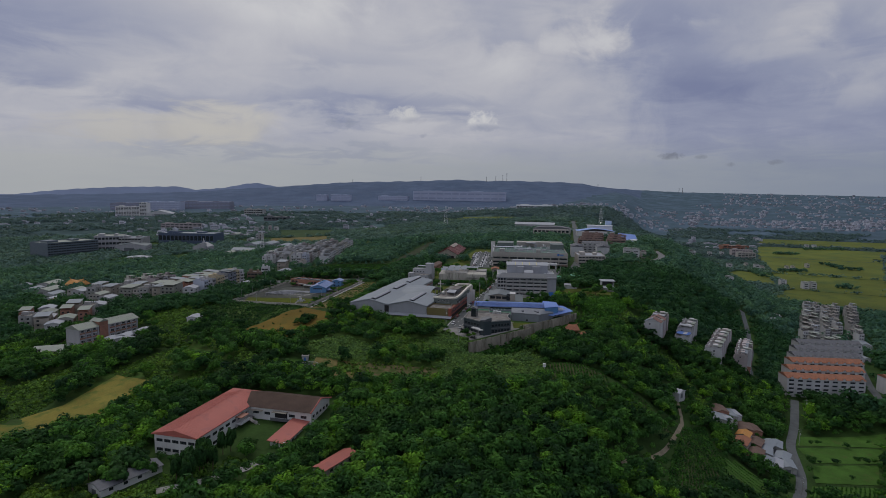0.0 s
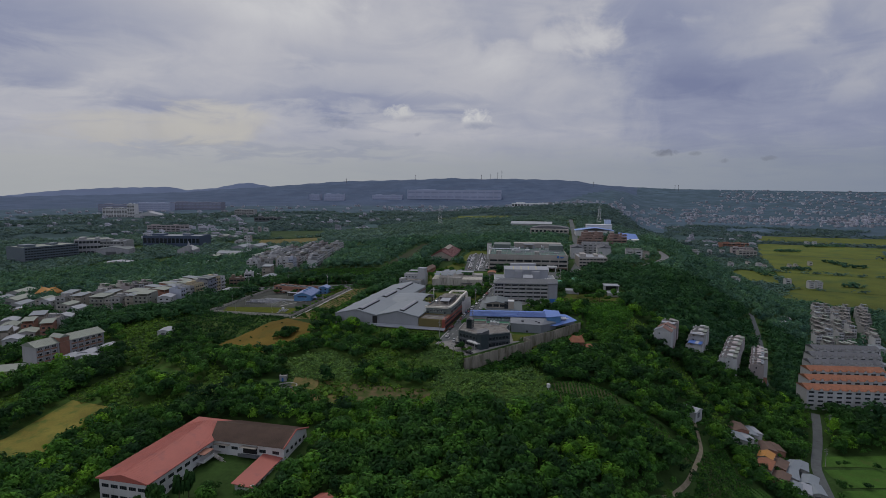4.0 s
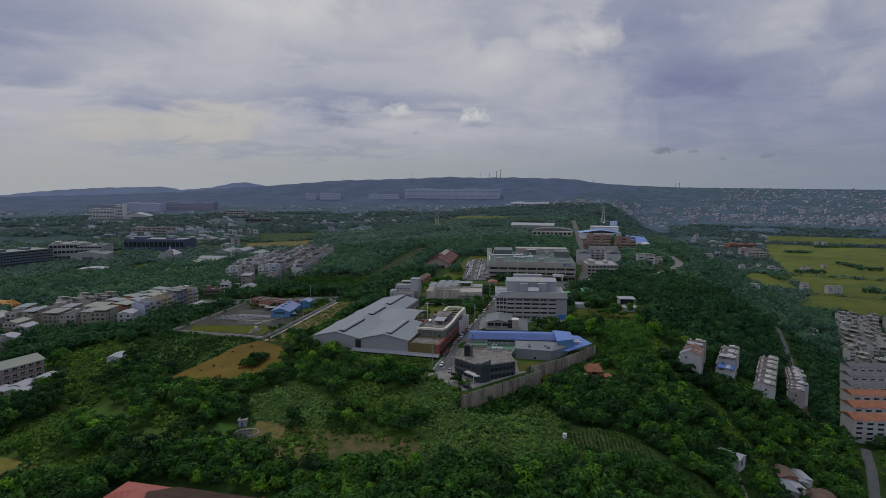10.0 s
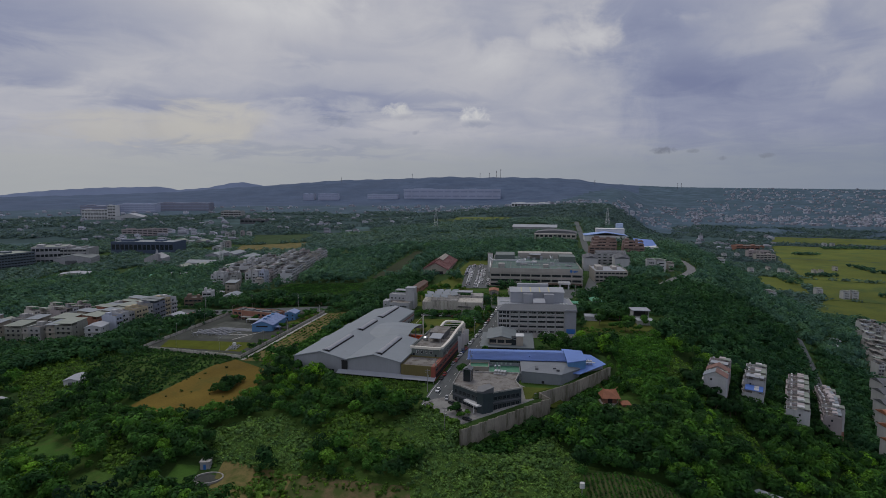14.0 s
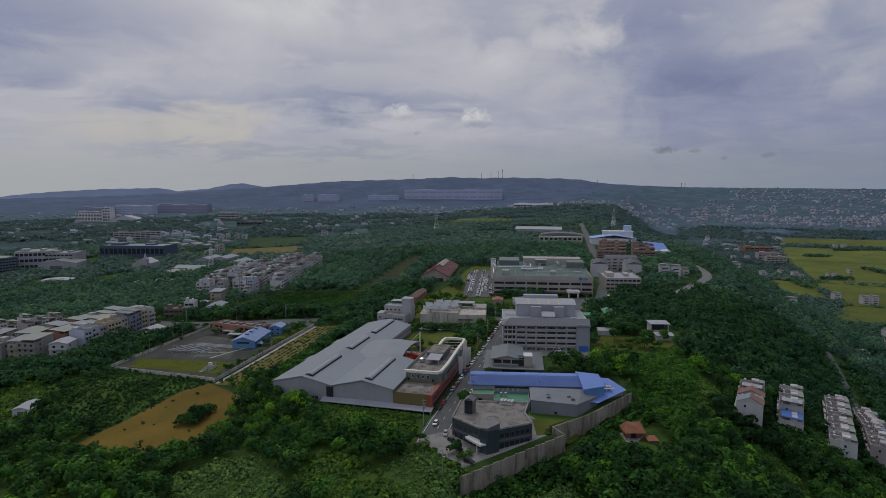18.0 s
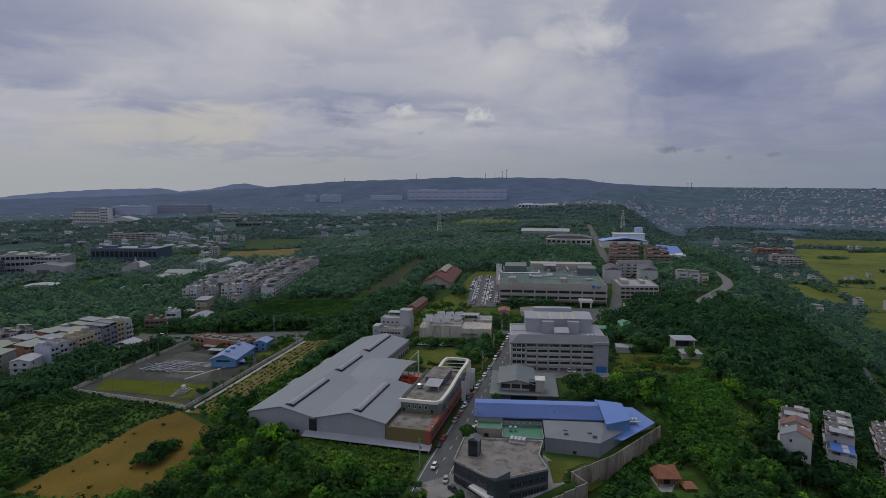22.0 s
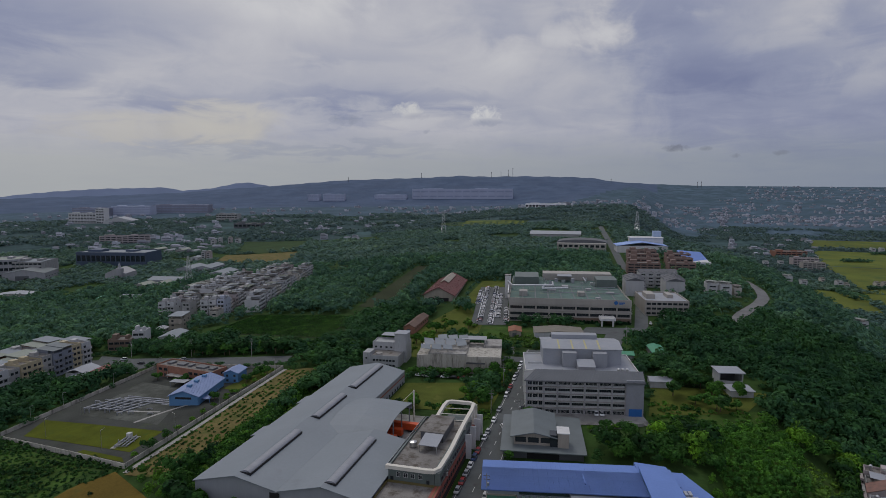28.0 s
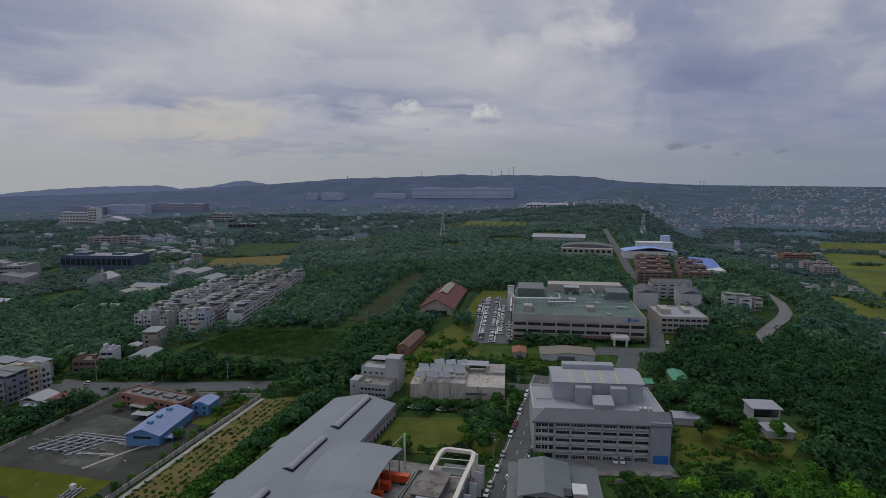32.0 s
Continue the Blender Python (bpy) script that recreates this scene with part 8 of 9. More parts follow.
def pylon(x, y, h):
    t = thing("pylon", x, y, 20, "grey lattice steel power pylon among trees", "pylon")
    b = h * 0.11
    for sx, sy in ((-1, -1), (1, -1), (1, 1), (-1, 1)):
        part("leg", Shape().tube((sx * b, sy * b, -2), (sx * 0.8, sy * 0.8, h), 0.22, 0.16, 4), STEEL, t)
    for k in range(8):
        f0, f1 = k / 8, (k + 1) / 8
        w0, w1 = b + (0.8 - b) * f0, b + (0.8 - b) * f1
        s = Shape()
        for (ax, ay), (bx, by) in (((-1, -1), (1, -1)), ((1, -1), (1, 1)), ((1, 1), (-1, 1)), ((-1, 1), (-1, -1))):
            s.tube((ax * w0, ay * w0, h * f0), (bx * w1, by * w1, h * f1), 0.1, n=3)
            s.tube((bx * w0, by * w0, h * f0), (ax * w1, ay * w1, h * f1), 0.1, n=3)
        part("bracing", s, STEEL, t)
    for f in (0.7, 0.83, 0.95):
        part("cross_arm", Shape().tube((-h * 0.14, 0, h * f), (h * 0.14, 0, h * f), 0.16, n=4), STEEL, t)


pylon(-412, 1276, 46)
pylon(-72, 1331, 40)
pylon(-560, 790, 34)


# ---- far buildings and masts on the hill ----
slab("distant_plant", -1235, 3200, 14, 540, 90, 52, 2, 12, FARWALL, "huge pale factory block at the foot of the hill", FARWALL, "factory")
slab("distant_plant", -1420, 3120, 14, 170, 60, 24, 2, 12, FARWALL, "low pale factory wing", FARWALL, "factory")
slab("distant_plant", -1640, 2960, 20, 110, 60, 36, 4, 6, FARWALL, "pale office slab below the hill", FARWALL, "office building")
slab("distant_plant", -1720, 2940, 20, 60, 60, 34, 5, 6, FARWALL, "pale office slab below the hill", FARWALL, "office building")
slab("distant_hall", -470, 2400, 5, 170, 40, 16, 1, 14, material("bright_white_roof", (0.75, 0.75, 0.74), 0.6, vary=0.1, scale=0.05, bump=0), "long white hall below the hill", WHITEROOF, "hall")
for k, (az, d, h) in enumerate(((-11.9, 4150, 62), (-12.3, 4150, 48), (-13.0, 4150, 36), (-13.9, 4100, 40), (-20.5, 4100, 38), (-27.3, 4000, 32), (-3.0, 3900, 32), (4.6, 4300, 42), (4.3, 4300, 40))):
    x, y = -40 + d * math.sin(radians(az)), 140 + d * math.cos(radians(az))
    t = thing("radio_mast", x, y, 0, "tall thin radio mast on the wooded hill", "mast")
    part("mast", Shape().tube((0, 0, -10), (0, 0, h), 1.8, 0.9, 5), DARKGREY, t)
    part("antenna", Shape().tube((0, 0, h * 0.8), (0, 0, h * 0.95), 2.4, n=6), DARKGREY, t)

# ---- smaller things between the woods ----
def build_shrine():
    x, y = -41.5, 411.0
    t = thing("shrine", x, y, 18, "small brick shrine with orange tiled hipped roof", "shrine")
    clear_box(x, y, 18, -4, -14, 14, 6)
    part("plinth", Shape().box(-0.8, -5.2, -2.5, 7.6, 5.6, 0.5), CONCRETE, t)
    part("wall", Shape().box(0, 0, 0.5, 6.6, 5.0, 3.7), BRICKRED, t)
    part("door_opening", Shape().box(2.2, -0.06, 0.5, 4.4, 0.04, 2.9), BLACK, t)
    for px in (-0.4, 6.7):
        part("column", Shape().tube((px, -1.8, 0.5), (px, -1.8, 3.4), 0.18, n=8), BRICKRED, t)
    part("roof", Shape().add([(-1.2, -2.4, 3.6), (7.8, -2.4, 3.6), (7.8, 5.9, 3.6), (-1.2, 5.9, 3.6), (0.4, 1.8, 7.3), (3.3, 1.8, 6.8), (6.2, 1.8, 7.3)], [(0, 1, 6, 5, 4), (1, 2, 6), (2, 3, 4, 5, 6), (3, 0, 4), (3, 2, 1, 0)]), ORANGETILE, t, "orange tiled roof with upswept ridge")
    for px, dx in ((0.4, -1.4), (6.2, 1.4)):
        part("ridge_horn", Shape().tube((px, 1.8, 7.2), (px + dx, 1.8, 8.2), 0.22, 0.05, 6), ORANGETILE, t)
    part("porch_wall", Shape().box(8.0, -5.0, -2.5, 11.6, -0.6, 1.8), BRICKRED, t)
    part("porch_roof", Shape().add([(7.4, -5.6, 1.7), (12.2, -5.6, 1.7), (12.2, 0, 1.7), (7.4, 0, 1.7), (8.6, -2.8, 3.0), (11.0, -2.8, 3.0)], [(0, 1, 5, 4), (1, 2, 5), (2, 3, 4, 5), (3, 0, 4), (3, 2, 1, 0)]), ORANGETILE, t)


build_shrine()


def build_basin():
    t = thing("water_basin", -180.5, 298.5, 25, "round concrete water basin with low rim", "basin")
    keep_clear((-190, 291), (-170, 293), (-171, 307), (-190, 306))
    n = 20
    s = Shape()
    for k in range(n):
        a, b = 6.28319 * k / n, 6.28319 * (k + 1) / n
        ring = [(r * 1.25 * math.cos(c), r * math.sin(c)) for c in (a, b) for r in (4.0, 4.4)]
        s.prism([ring[0], ring[1], ring[3], ring[2]], -2.5, 0.8)
    part("rim", s, CONCRETE, t, "stained concrete rim")
    part("floor", Shape().prism([(5.05 * math.cos(6.28319 * k / n), 4.05 * math.sin(6.28319 * k / n)) for k in range(n)], -1.0, 0.3), GRAVEL, t)
    t = thing("pump_hut", -188, 303, 20, "small grey concrete pump hut", "hut")
    part("wall", Shape().box(0, 0, -2, 3.6, 3.2, 3.0), TILEGREY, t)
    part("roof", Shape().box(-0.3, -0.3, 3.0, 3.9, 3.5, 3.25), CONCRETE, t)
    part("door", Shape().box(1.2, -0.06, 0, 2.2, 0.03, 2.1), BLUEDOOR, t)


build_basin()


def build_red_white_house():
    t = thing("low_house", -378, 487, 12, "low house with faded red and white sheet roofs", "house")
    clear_box(-378, 487, 12, -4, -6, 24, 20)
    t.scale = (0.68, 0.7, 0.8)
    part("wall", Shape().box(0, 4, -3, 30, 22, 4.0), WHITEP, t)
    part("roof", Shape().extrude_y([(-0.8, 3.8), (9, 6.4), (18.5, 3.8), (18.5, 4.1), (9, 6.8), (-0.8, 4.1)], 3, 23), WHITEROOF, t, "grey-white sheet roof")
    part("roof", Shape().extrude_y([(18.7, 3.9), (25, 5.6), (31, 3.9), (31, 4.2), (25, 5.95), (18.7, 4.2)], 6, 23), material("dull_red_sheet", (0.19, 0.06, 0.05), 0.75, vary=0.2, scale=0.3, fine=3), t, "dull red sheet roof")
    part("porch_roof", Shape().add([(8, -2, 3.0), (29, -2, 3.0), (29, 6, 4.0), (8, 6, 4.0), (8, -2, 2.8), (29, -2, 2.8), (29, 6, 3.8), (8, 6, 3.8)], [(0, 1, 2, 3), (7, 6, 5, 4), (0, 4, 5, 1), (1, 5, 6, 2), (2, 6, 7, 3), (3, 7, 4, 0)]), WHITEROOF, t, "white lean-to roof")
    for px in (8.5, 15, 22, 28.5):
        part("porch_post", Shape().box(px, -1.8, -2, px + 0.2, -1.6, 2.9), WHITEP, t)


build_red_white_house()


def build_open_hut():
    t = thing("open_hut", -24.5, 546, 12, "white open-fronted hut above a lower shed", "hut")
    clear_box(-24.5, 546, 12, -2, -4, 14, 30)
    part("lower_wall", Shape().box(0.5, 0, -3, 11, 9, 3.2), WHITEP, t)
    part("lower_roof", Shape().box(0, -0.6, 3.2, 11.6, 9.4, 3.5), WHITEROOF, t)
    for px in (0, 10.8):
        part("side_wall", Shape().box(px, 14, -2, px + 0.5, 24, 7.4), WHITEP, t)
    part("back_wall", Shape().box(0.5, 23.5, -2, 10.8, 24, 7.2), DARKGREY, t)
    part("roof", Shape().box(-0.8, 13.2, 7.4, 12.2, 24.8, 7.8), WHITEROOF, t)
    part("sill_wall", Shape().box(0.5, 14, -2, 10.8, 14.3, 3.6), WHITEP, t)


build_open_hut()


def lamp_template():
    t = tagged(new("street_lamp"), "slim grey steel lamp post with a single arm", "street lamp")
    part("post", Shape().tube((0, 0, -0.5), (0, 0, 8.0), 0.11, 0.07, 8), STEEL, t)
    arm = part("arm", Shape().tube((0, 0, 7.9), (1.5, 0, 8.3), 0.05, n=6), STEEL, t)
    part("lamp_head", Shape().box(1.3, -0.15, 8.22, 2.1, 0.15, 8.38), DARKGREY, arm)
    return t


def pole_template():
    t = tagged(new("utility_pole"), "tapered concrete utility pole with two cross arms", "utility pole")
    part("pole", Shape().tube((0, 0, -1), (0, 0, 11.5), 0.19, 0.11, 8), CONCRETE, t)
    for z in (9.4, 10.6):
        part("cross_arm", Shape().box(-1.1, -0.06, z, 1.1, 0.06, z + 0.12), DARKGREY, t)
    s = Shape()
    for z in (9.52, 10.72):
        for px in (-1.0, -0.5, 0.5, 1.0):
            s.tube((px, 0, z), (px, 0, z + 0.22), 0.07, 0.04, 6)
    part("insulators", s, WHITEP, t)
    part("transformer", Shape().tube((0.42, 0, 7.4), (0.42, 0, 8.5), 0.3, n=10), STEEL, t)
    return t


LAMP, POLE = lamp_template(), pole_template()
for x, y, a in ((-270, 418.5, 90), (-306.2, 422.5, 90), (-330, 433.6, 0), (-331, 450.6, 0), (-314.5, 446.6, 0), (-254.2, 469.4, 180), (-255.5, 516, 180), (-313.1, 498.6, 270), (-328, 508, 0), (-331.5, 480, 0), (-253, 440, 180)):
    place_at(LAMP, x, y, gz(x, y) + 0.1, a)
for x, y in ((-123.6, 386.4), (-124.6, 402), (-125.6, 424), (-111.2, 422), (-127, 460), (-127.6, 494), (-130, 530), (-131.5, 560), (-113.5, 486), (-115, 556), (-73, 620), (-71, 668), (-70, 730), (-72, 800), (-104, 352), (122, 470), (108, 425), (92, 350), (121, 512), (-412, 517), (-372, 530), (-330, 536), (-290, 542)):
    place_at(POLE, x, y, gz(x, y), 5)

# a small tank on the cleared slope and a strip of bare orange soil
t = thing("white_tank", -45, 322, 0, "small white water tank on a pole", "tank")
part("post", Shape().tube((0, 0, -1), (0, 0, 4), 0.2, n=8), CONCRETE, t)
part("tank", Shape().tube((0, 0, 4), (0, 0, 5.8), 0.9, n=12), WHITE, t)

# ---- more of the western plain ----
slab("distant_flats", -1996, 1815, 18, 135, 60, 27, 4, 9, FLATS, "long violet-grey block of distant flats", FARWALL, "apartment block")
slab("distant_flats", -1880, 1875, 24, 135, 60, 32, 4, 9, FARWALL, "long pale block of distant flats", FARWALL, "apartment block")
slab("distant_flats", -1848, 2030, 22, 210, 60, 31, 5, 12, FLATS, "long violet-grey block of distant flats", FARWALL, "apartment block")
slab("shop_house", -403, 540, 25, 15, 12, 7.0, 2, 4, SHOPBROWN, "low brown two-storey shop with flat roof", FLATROOF, "shop")
slab("shop_annex", -392, 550, 25, 8, 11, 10.5, 3, 2, WHITEP, "narrow white three-storey house behind the shop", WHITEROOF, "house")
slab("pink_terrace", -1093, 1136, 44, 92, 18, 15, 4, 9, PINKTILE, "long pinkish terrace of four-storey houses", FLATROOF, "terrace")
slab("low_office", -1284, 1710, 14, 66, 30, 22, 3, 8, GREYTILE, "grey three-storey block among trees", WHITEROOF, "office building")
slab("long_shed_hall", -1069, 1517, 12, 72, 30, 12, 1, 6, DARKGREY, "long dark hall with grey roof", OLIVEROOF, "hall")
for x, y, a, k in ((-890, 1062, 5, 0), (-862, 1064, 5, 1), (-838, 1066, 8, 0), (-812, 1068, 8, 1), (-743, 996, 20, 1), (-614, 760, 10, 0), (-592, 764, 10, 0), (-655, 872, 12, 2), (-628, 876, 12, 2), (-560, 820, 15, 2)):
    put(L[k], x, y, a)
for x, y, k in ((-722, 997, 1), (-715, 1000, 3), (-855, 1176, 5), (-842, 1182, 1), (-830, 1196, 3), (-822, 1206, 5)):
    put(H[k], x, y, 20)
slab("apartment_block", 230, 1592, 8, 48, 20, 17, 5, 6, PINKTILE, "tan five-storey block beside the rice fields", FLATROOF, "apartment block")
slab("apartment_block", 236, 1540, 8, 40, 18, 15, 4, 5, BEIGE, "beige four-storey block beside the rice fields", FLATROOF, "apartment block")
slab("apartment_block", 232, 1765, 14, 70, 30, 12, 3, 6, BRICKRED, "low brown tiled block beyond the fields", FLATROOF, "apartment block")
for x, y, k in ((186, 1330, 5), (238, 1335, 5), (250, 1338, 6), (228, 1385, 6), (175, 1576, 5), (204, 1588, 5), (80, 950, 5), (118, 846, 5)):
    put(H[k], x, y, 10)


# ---- woods ----
def inside(poly, x, y):
    c = np.zeros(x.shape, bool)
    n = len(poly)
    for i in range(n):
        (x0, y0), (x1, y1) = poly[i], poly[(i + 1) % n]
        hit = ((y0 > y) != (y1 > y))
        c ^= hit & (x < (x1 - x0) * (y - y0) / (y1 - y0 + 1e-9) + x0)
    return c


def is_clear(x, y):
    c = np.zeros(x.shape, bool)
    for p in CLEAR:
        lo, hi = p.min(0), p.max(0)
        k = (x > lo[0]) & (x < hi[0]) & (y > lo[1]) & (y < hi[1])
        if k.any():
            c[k] |= inside(p, x[k], y[k])
    return c


def crown_cards(n, size, rng, squash=0.8):
    """Leafy clumps on a lumpy crown of radius 1: corners of n four-sided clumps, (n, 4, 3)."""
    lumps = rng.normal(size=(7, 3)) * (0.42, 0.42, 0.28)
    lumps[:, 2] += 0.1
    k = rng.integers(0, 7, n)
    d = rng.normal(size=(n, 3))
    d[:, 2] = np.abs(d[:, 2]) * 0.9 - 0.25
    d /= np.linalg.norm(d, axis=1)[:, None]
    c = lumps[k] + d * rng.uniform(0.42, 0.62, (n, 1))
    nrm = d + rng.normal(size=(n, 3)) * 0.2
    nrm[:, 2] += 0.25
    nrm /= np.linalg.norm(nrm, axis=1)[:, None]
    u = np.cross(nrm, rng.normal(size=(n, 3)))
    u /= np.linalg.norm(u, axis=1)[:, None]
    w = np.cross(nrm, u)
    s = size * rng.uniform(0.7, 1.3, (n, 1))
    q = np.stack([c - u * s - w * s * 0.7, c + u * s * 0.8 - w * s, c + u * s + w * s * 0.75, c - u * s * 0.7 + w * s], 1)
    q += nrm[:, None] * rng.normal(size=(n, 4, 1)) * size * 0.16
    q[..., 2] *= squash
    # soft normals that follow the clump and the whole crown, as leaves do
    soft = (q - lumps[k][:, None]) * 0.75 + q * 0.35 + (0, 0, 0.22)
    soft /= np.linalg.norm(soft, axis=2)[..., None]
    return q, soft


def unit(v):
    return v / np.maximum(np.linalg.norm(v, axis=-1, keepdims=True), 1e-6)


def forest(name, x, y, r, h, cards, size, mat, label, seed, variants=12, flat=0.0, tall=1.05, corners=4):
    """Many trees joined into one mesh of leaf clumps, for woods that nobody could count."""
    rng = np.random.default_rng(seed)
    made = [crown_cards(cards, size, rng) for _ in range(variants)]
    base, soft = np.stack([m[0][:, :corners] for m in made]), np.stack([m[1][:, :corners] for m in made])
    n = len(x)
    which = rng.integers(0, variants, n)
    q, nr = base[which], soft[which]
    t = rng.uniform(0, 6.283, n)
    c, s = np.cos(t)[:, None, None], np.sin(t)[:, None, None]
    qx, qy = q[..., 0] * c - q[..., 1] * s, q[..., 0] * s + q[..., 1] * c
    z0 = ground(x, y)
    rr = r[:, None, None]
    p = np.stack([x[:, None, None] + qx * rr, y[:, None, None] + qy * rr, (z0 + h - r * 0.6 * tall)[:, None, None] + q[..., 2] * rr * tall], -1).reshape(-1, 3)
    me = bpy.data.meshes.new(name)
    k = len(p) // corners
    me.vertices.add(len(p))
    me.vertices.foreach_set("co", p.astype(np.float32).ravel())
    me.loops.add(len(p))
    me.loops.foreach_set("vertex_index", np.arange(len(p), dtype=np.int32))
    me.polygons.add(k)
    me.polygons.foreach_set("loop_start", np.arange(0, len(p), corners, dtype=np.int32))
    me.materials.append(mat)
    tone = np.clip(rng.normal(0.5, 0.24, n), 0, 1).astype(np.float32)
    me.attributes.new("tone", "FLOAT", "POINT").data.foreach_set("value", np.repeat(tone, q.shape[1] * corners))
    me.update(calc_edges=True)
    nr = nr * (1 - flat) + np.array((0, 0, flat))
    nx, ny = nr[..., 0] * c - nr[..., 1] * s, nr[..., 0] * s + nr[..., 1] * c
    me.normals_split_custom_set_from_vertices(unit(np.stack([nx, ny, nr[..., 2]], -1).reshape(-1, 3)))
    return tagged(new(name, me), label, "woods", "", "stuff")


def scatter(rng, cx, cy, d0, d1, a0, a1, step):
    """Jittered points in a sector of the land, step metres apart."""
    xs = np.arange(cx - d1, cx + d1, step)
    ys = np.arange(cy - 100, cy + d1, step)
    x, y = np.meshgrid(xs, ys)
    x, y = (x + rng.uniform(-0.5, 0.5, x.shape) * step).ravel(), (y + rng.uniform(-0.5, 0.5, y.shape) * step).ravel()
    d, a = np.hypot(x - cx, y - cy), np.degrees(np.arctan2(x - cx, y - cy))
    k = (d >= d0) & (d < d1) & (a > a0) & (a < a1)
    x, y = x[k], y[k]
    k = ~is_clear(x, y)
    return x[k], y[k]


def hem(x, y, r):
    """Smaller trees beside roads, yards and houses, so that no crown hangs over them."""
    tight = np.zeros(len(x), bool)
    for k in range(8):
        a = k * 0.7854
        tight |= is_clear(x + r * math.cos(a), y + r * math.sin(a))
    return np.where(tight, np.minimum(r * 0.5, 2.1), r)


# ---- far towns ----
def far_town(name, n, a0, a1, d0, d1, seed, hmax=16, label="distant town of pale houses among trees", size=1.0):
    rng = np.random.default_rng(seed)
    a = np.radians(rng.uniform(a0, a1, n))
    u = rng.random(n)
    d = d0 * (d1 / d0) ** u
    k = rng.normal(0, 1, n)
    x, y = -40 + d * np.sin(a), 140 + d * np.cos(a)
    ok = ~is_clear(x, y)
    x, y = x[ok], y[ok]
    s = Shape()
    for px, py in zip(x, y):
        w, e, h = rng.uniform(7, 22) * size, rng.uniform(7, 16) * size, rng.uniform(4, hmax) * size * (1.0 if rng.random() < 0.96 else 2.0)
        z = gz(px, py)
        r = rng.uniform(0, 0.6)
        c, q = math.cos(r), math.sin(r)
        pts = [(px + c * i - q * j, py + q * i + c * j) for i, j in ((0, 0), (w, 0), (w, e), (0, e))]
        s.prism(pts, z - 6, z + h, 0, 1)
        s.prism([(p * 0.7 + pts[0][0] * 0.3, o * 0.7 + pts[0][1] * 0.3) for p, o in pts], z + h - 0.1, z + h + 2.2, 0, 1)
        for f in np.arange(1.4, h - 1.5, 3.3):
            (ax, ay), (bx, by) = pts[0], pts[1]
            ox, oy = (by - ay) / w * 0.12, -(bx - ax) / w * 0.12
            s.add([(ax * 0.92 + bx * 0.08 + ox, ay * 0.92 + by * 0.08 + oy, z + f), (ax * 0.08 + bx * 0.92 + ox, ay * 0.08 + by * 0.92 + oy, z + f), (ax * 0.08 + bx * 0.92 + ox, ay * 0.08 + by * 0.92 + oy, z + f + 1.3), (ax * 0.92 + bx * 0.08 + ox, ay * 0.92 + by * 0.08 + oy, z + f + 1.3)], [(0, 1, 2, 3)], 2)
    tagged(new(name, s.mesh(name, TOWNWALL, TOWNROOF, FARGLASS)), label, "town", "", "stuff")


# far houses: the blue cast of haze is put into wall and roof colours
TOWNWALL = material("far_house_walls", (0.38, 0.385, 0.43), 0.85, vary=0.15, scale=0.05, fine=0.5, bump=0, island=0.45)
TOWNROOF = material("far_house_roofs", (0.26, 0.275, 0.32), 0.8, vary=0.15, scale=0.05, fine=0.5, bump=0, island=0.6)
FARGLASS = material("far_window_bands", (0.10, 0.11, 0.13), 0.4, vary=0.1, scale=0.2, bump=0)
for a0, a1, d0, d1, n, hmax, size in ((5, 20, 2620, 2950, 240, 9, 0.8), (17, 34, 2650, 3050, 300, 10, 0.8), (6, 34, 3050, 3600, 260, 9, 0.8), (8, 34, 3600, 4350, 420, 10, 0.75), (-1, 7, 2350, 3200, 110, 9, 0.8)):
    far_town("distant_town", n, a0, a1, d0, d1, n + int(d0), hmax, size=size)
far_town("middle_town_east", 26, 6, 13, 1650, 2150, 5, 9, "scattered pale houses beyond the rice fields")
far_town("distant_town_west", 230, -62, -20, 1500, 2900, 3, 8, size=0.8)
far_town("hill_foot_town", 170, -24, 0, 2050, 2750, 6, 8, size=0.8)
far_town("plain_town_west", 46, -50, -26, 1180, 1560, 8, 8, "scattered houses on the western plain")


def patchy(x, y):
    return np.sin(x * 0.031 + 1.3 * np.sin(y * 0.017)) + np.sin(y * 0.043 + 1.7 * np.sin(x * 0.023)) + 0.6 * np.sin(x * 0.11 + y * 0.07)


SCRUBLAND = [np.array(q, float) for q in ([(-300, 225), (-215, 250), (-205, 300), (-285, 330)], [(-216, 400), (-205, 400), (-215, 530), (-236, 535)], [(-345, 380), (-262, 340), (-258, 404), (-345, 418)], [(-36, 452), (2, 452), (12, 500), (-40, 506)])]
LOWLAND = [np.array(q, float) for q in ([(-345, 388), (-262, 346), (-248, 396), (-246, 410), (-340, 424)], [(-184, 374), (-126, 366), (-124, 384), (-150, 389), (-184, 389)])]
TALLGRASS = [np.array(q, float) for q in ([(-206, 330), (-186, 308), (-149, 312), (-158, 336), (-182, 350)], [(-107, 318), (-97, 292), (-70, 296), (-44, 308), (-48, 352), (-62, 372), (-96, 352), (-120, 372), (-130, 352), (-112, 340)])]
ORCHARD = np.array([(-40, 510), (-3, 516), (-8, 470), (-15, 438), (-34, 440), (-38, 475)], float)
WEEDS = [np.array(q, float) for q in ([(-178, 288), (-144, 280), (-150, 309), (-186, 309)],)]
BELT = [np.array(q, float) for q in ([(-168, 314), (-106, 320), (-108, 346), (-140, 352), (-205, 345), (-205, 388), (-184, 374), (-130, 362), (-150, 340)],)]
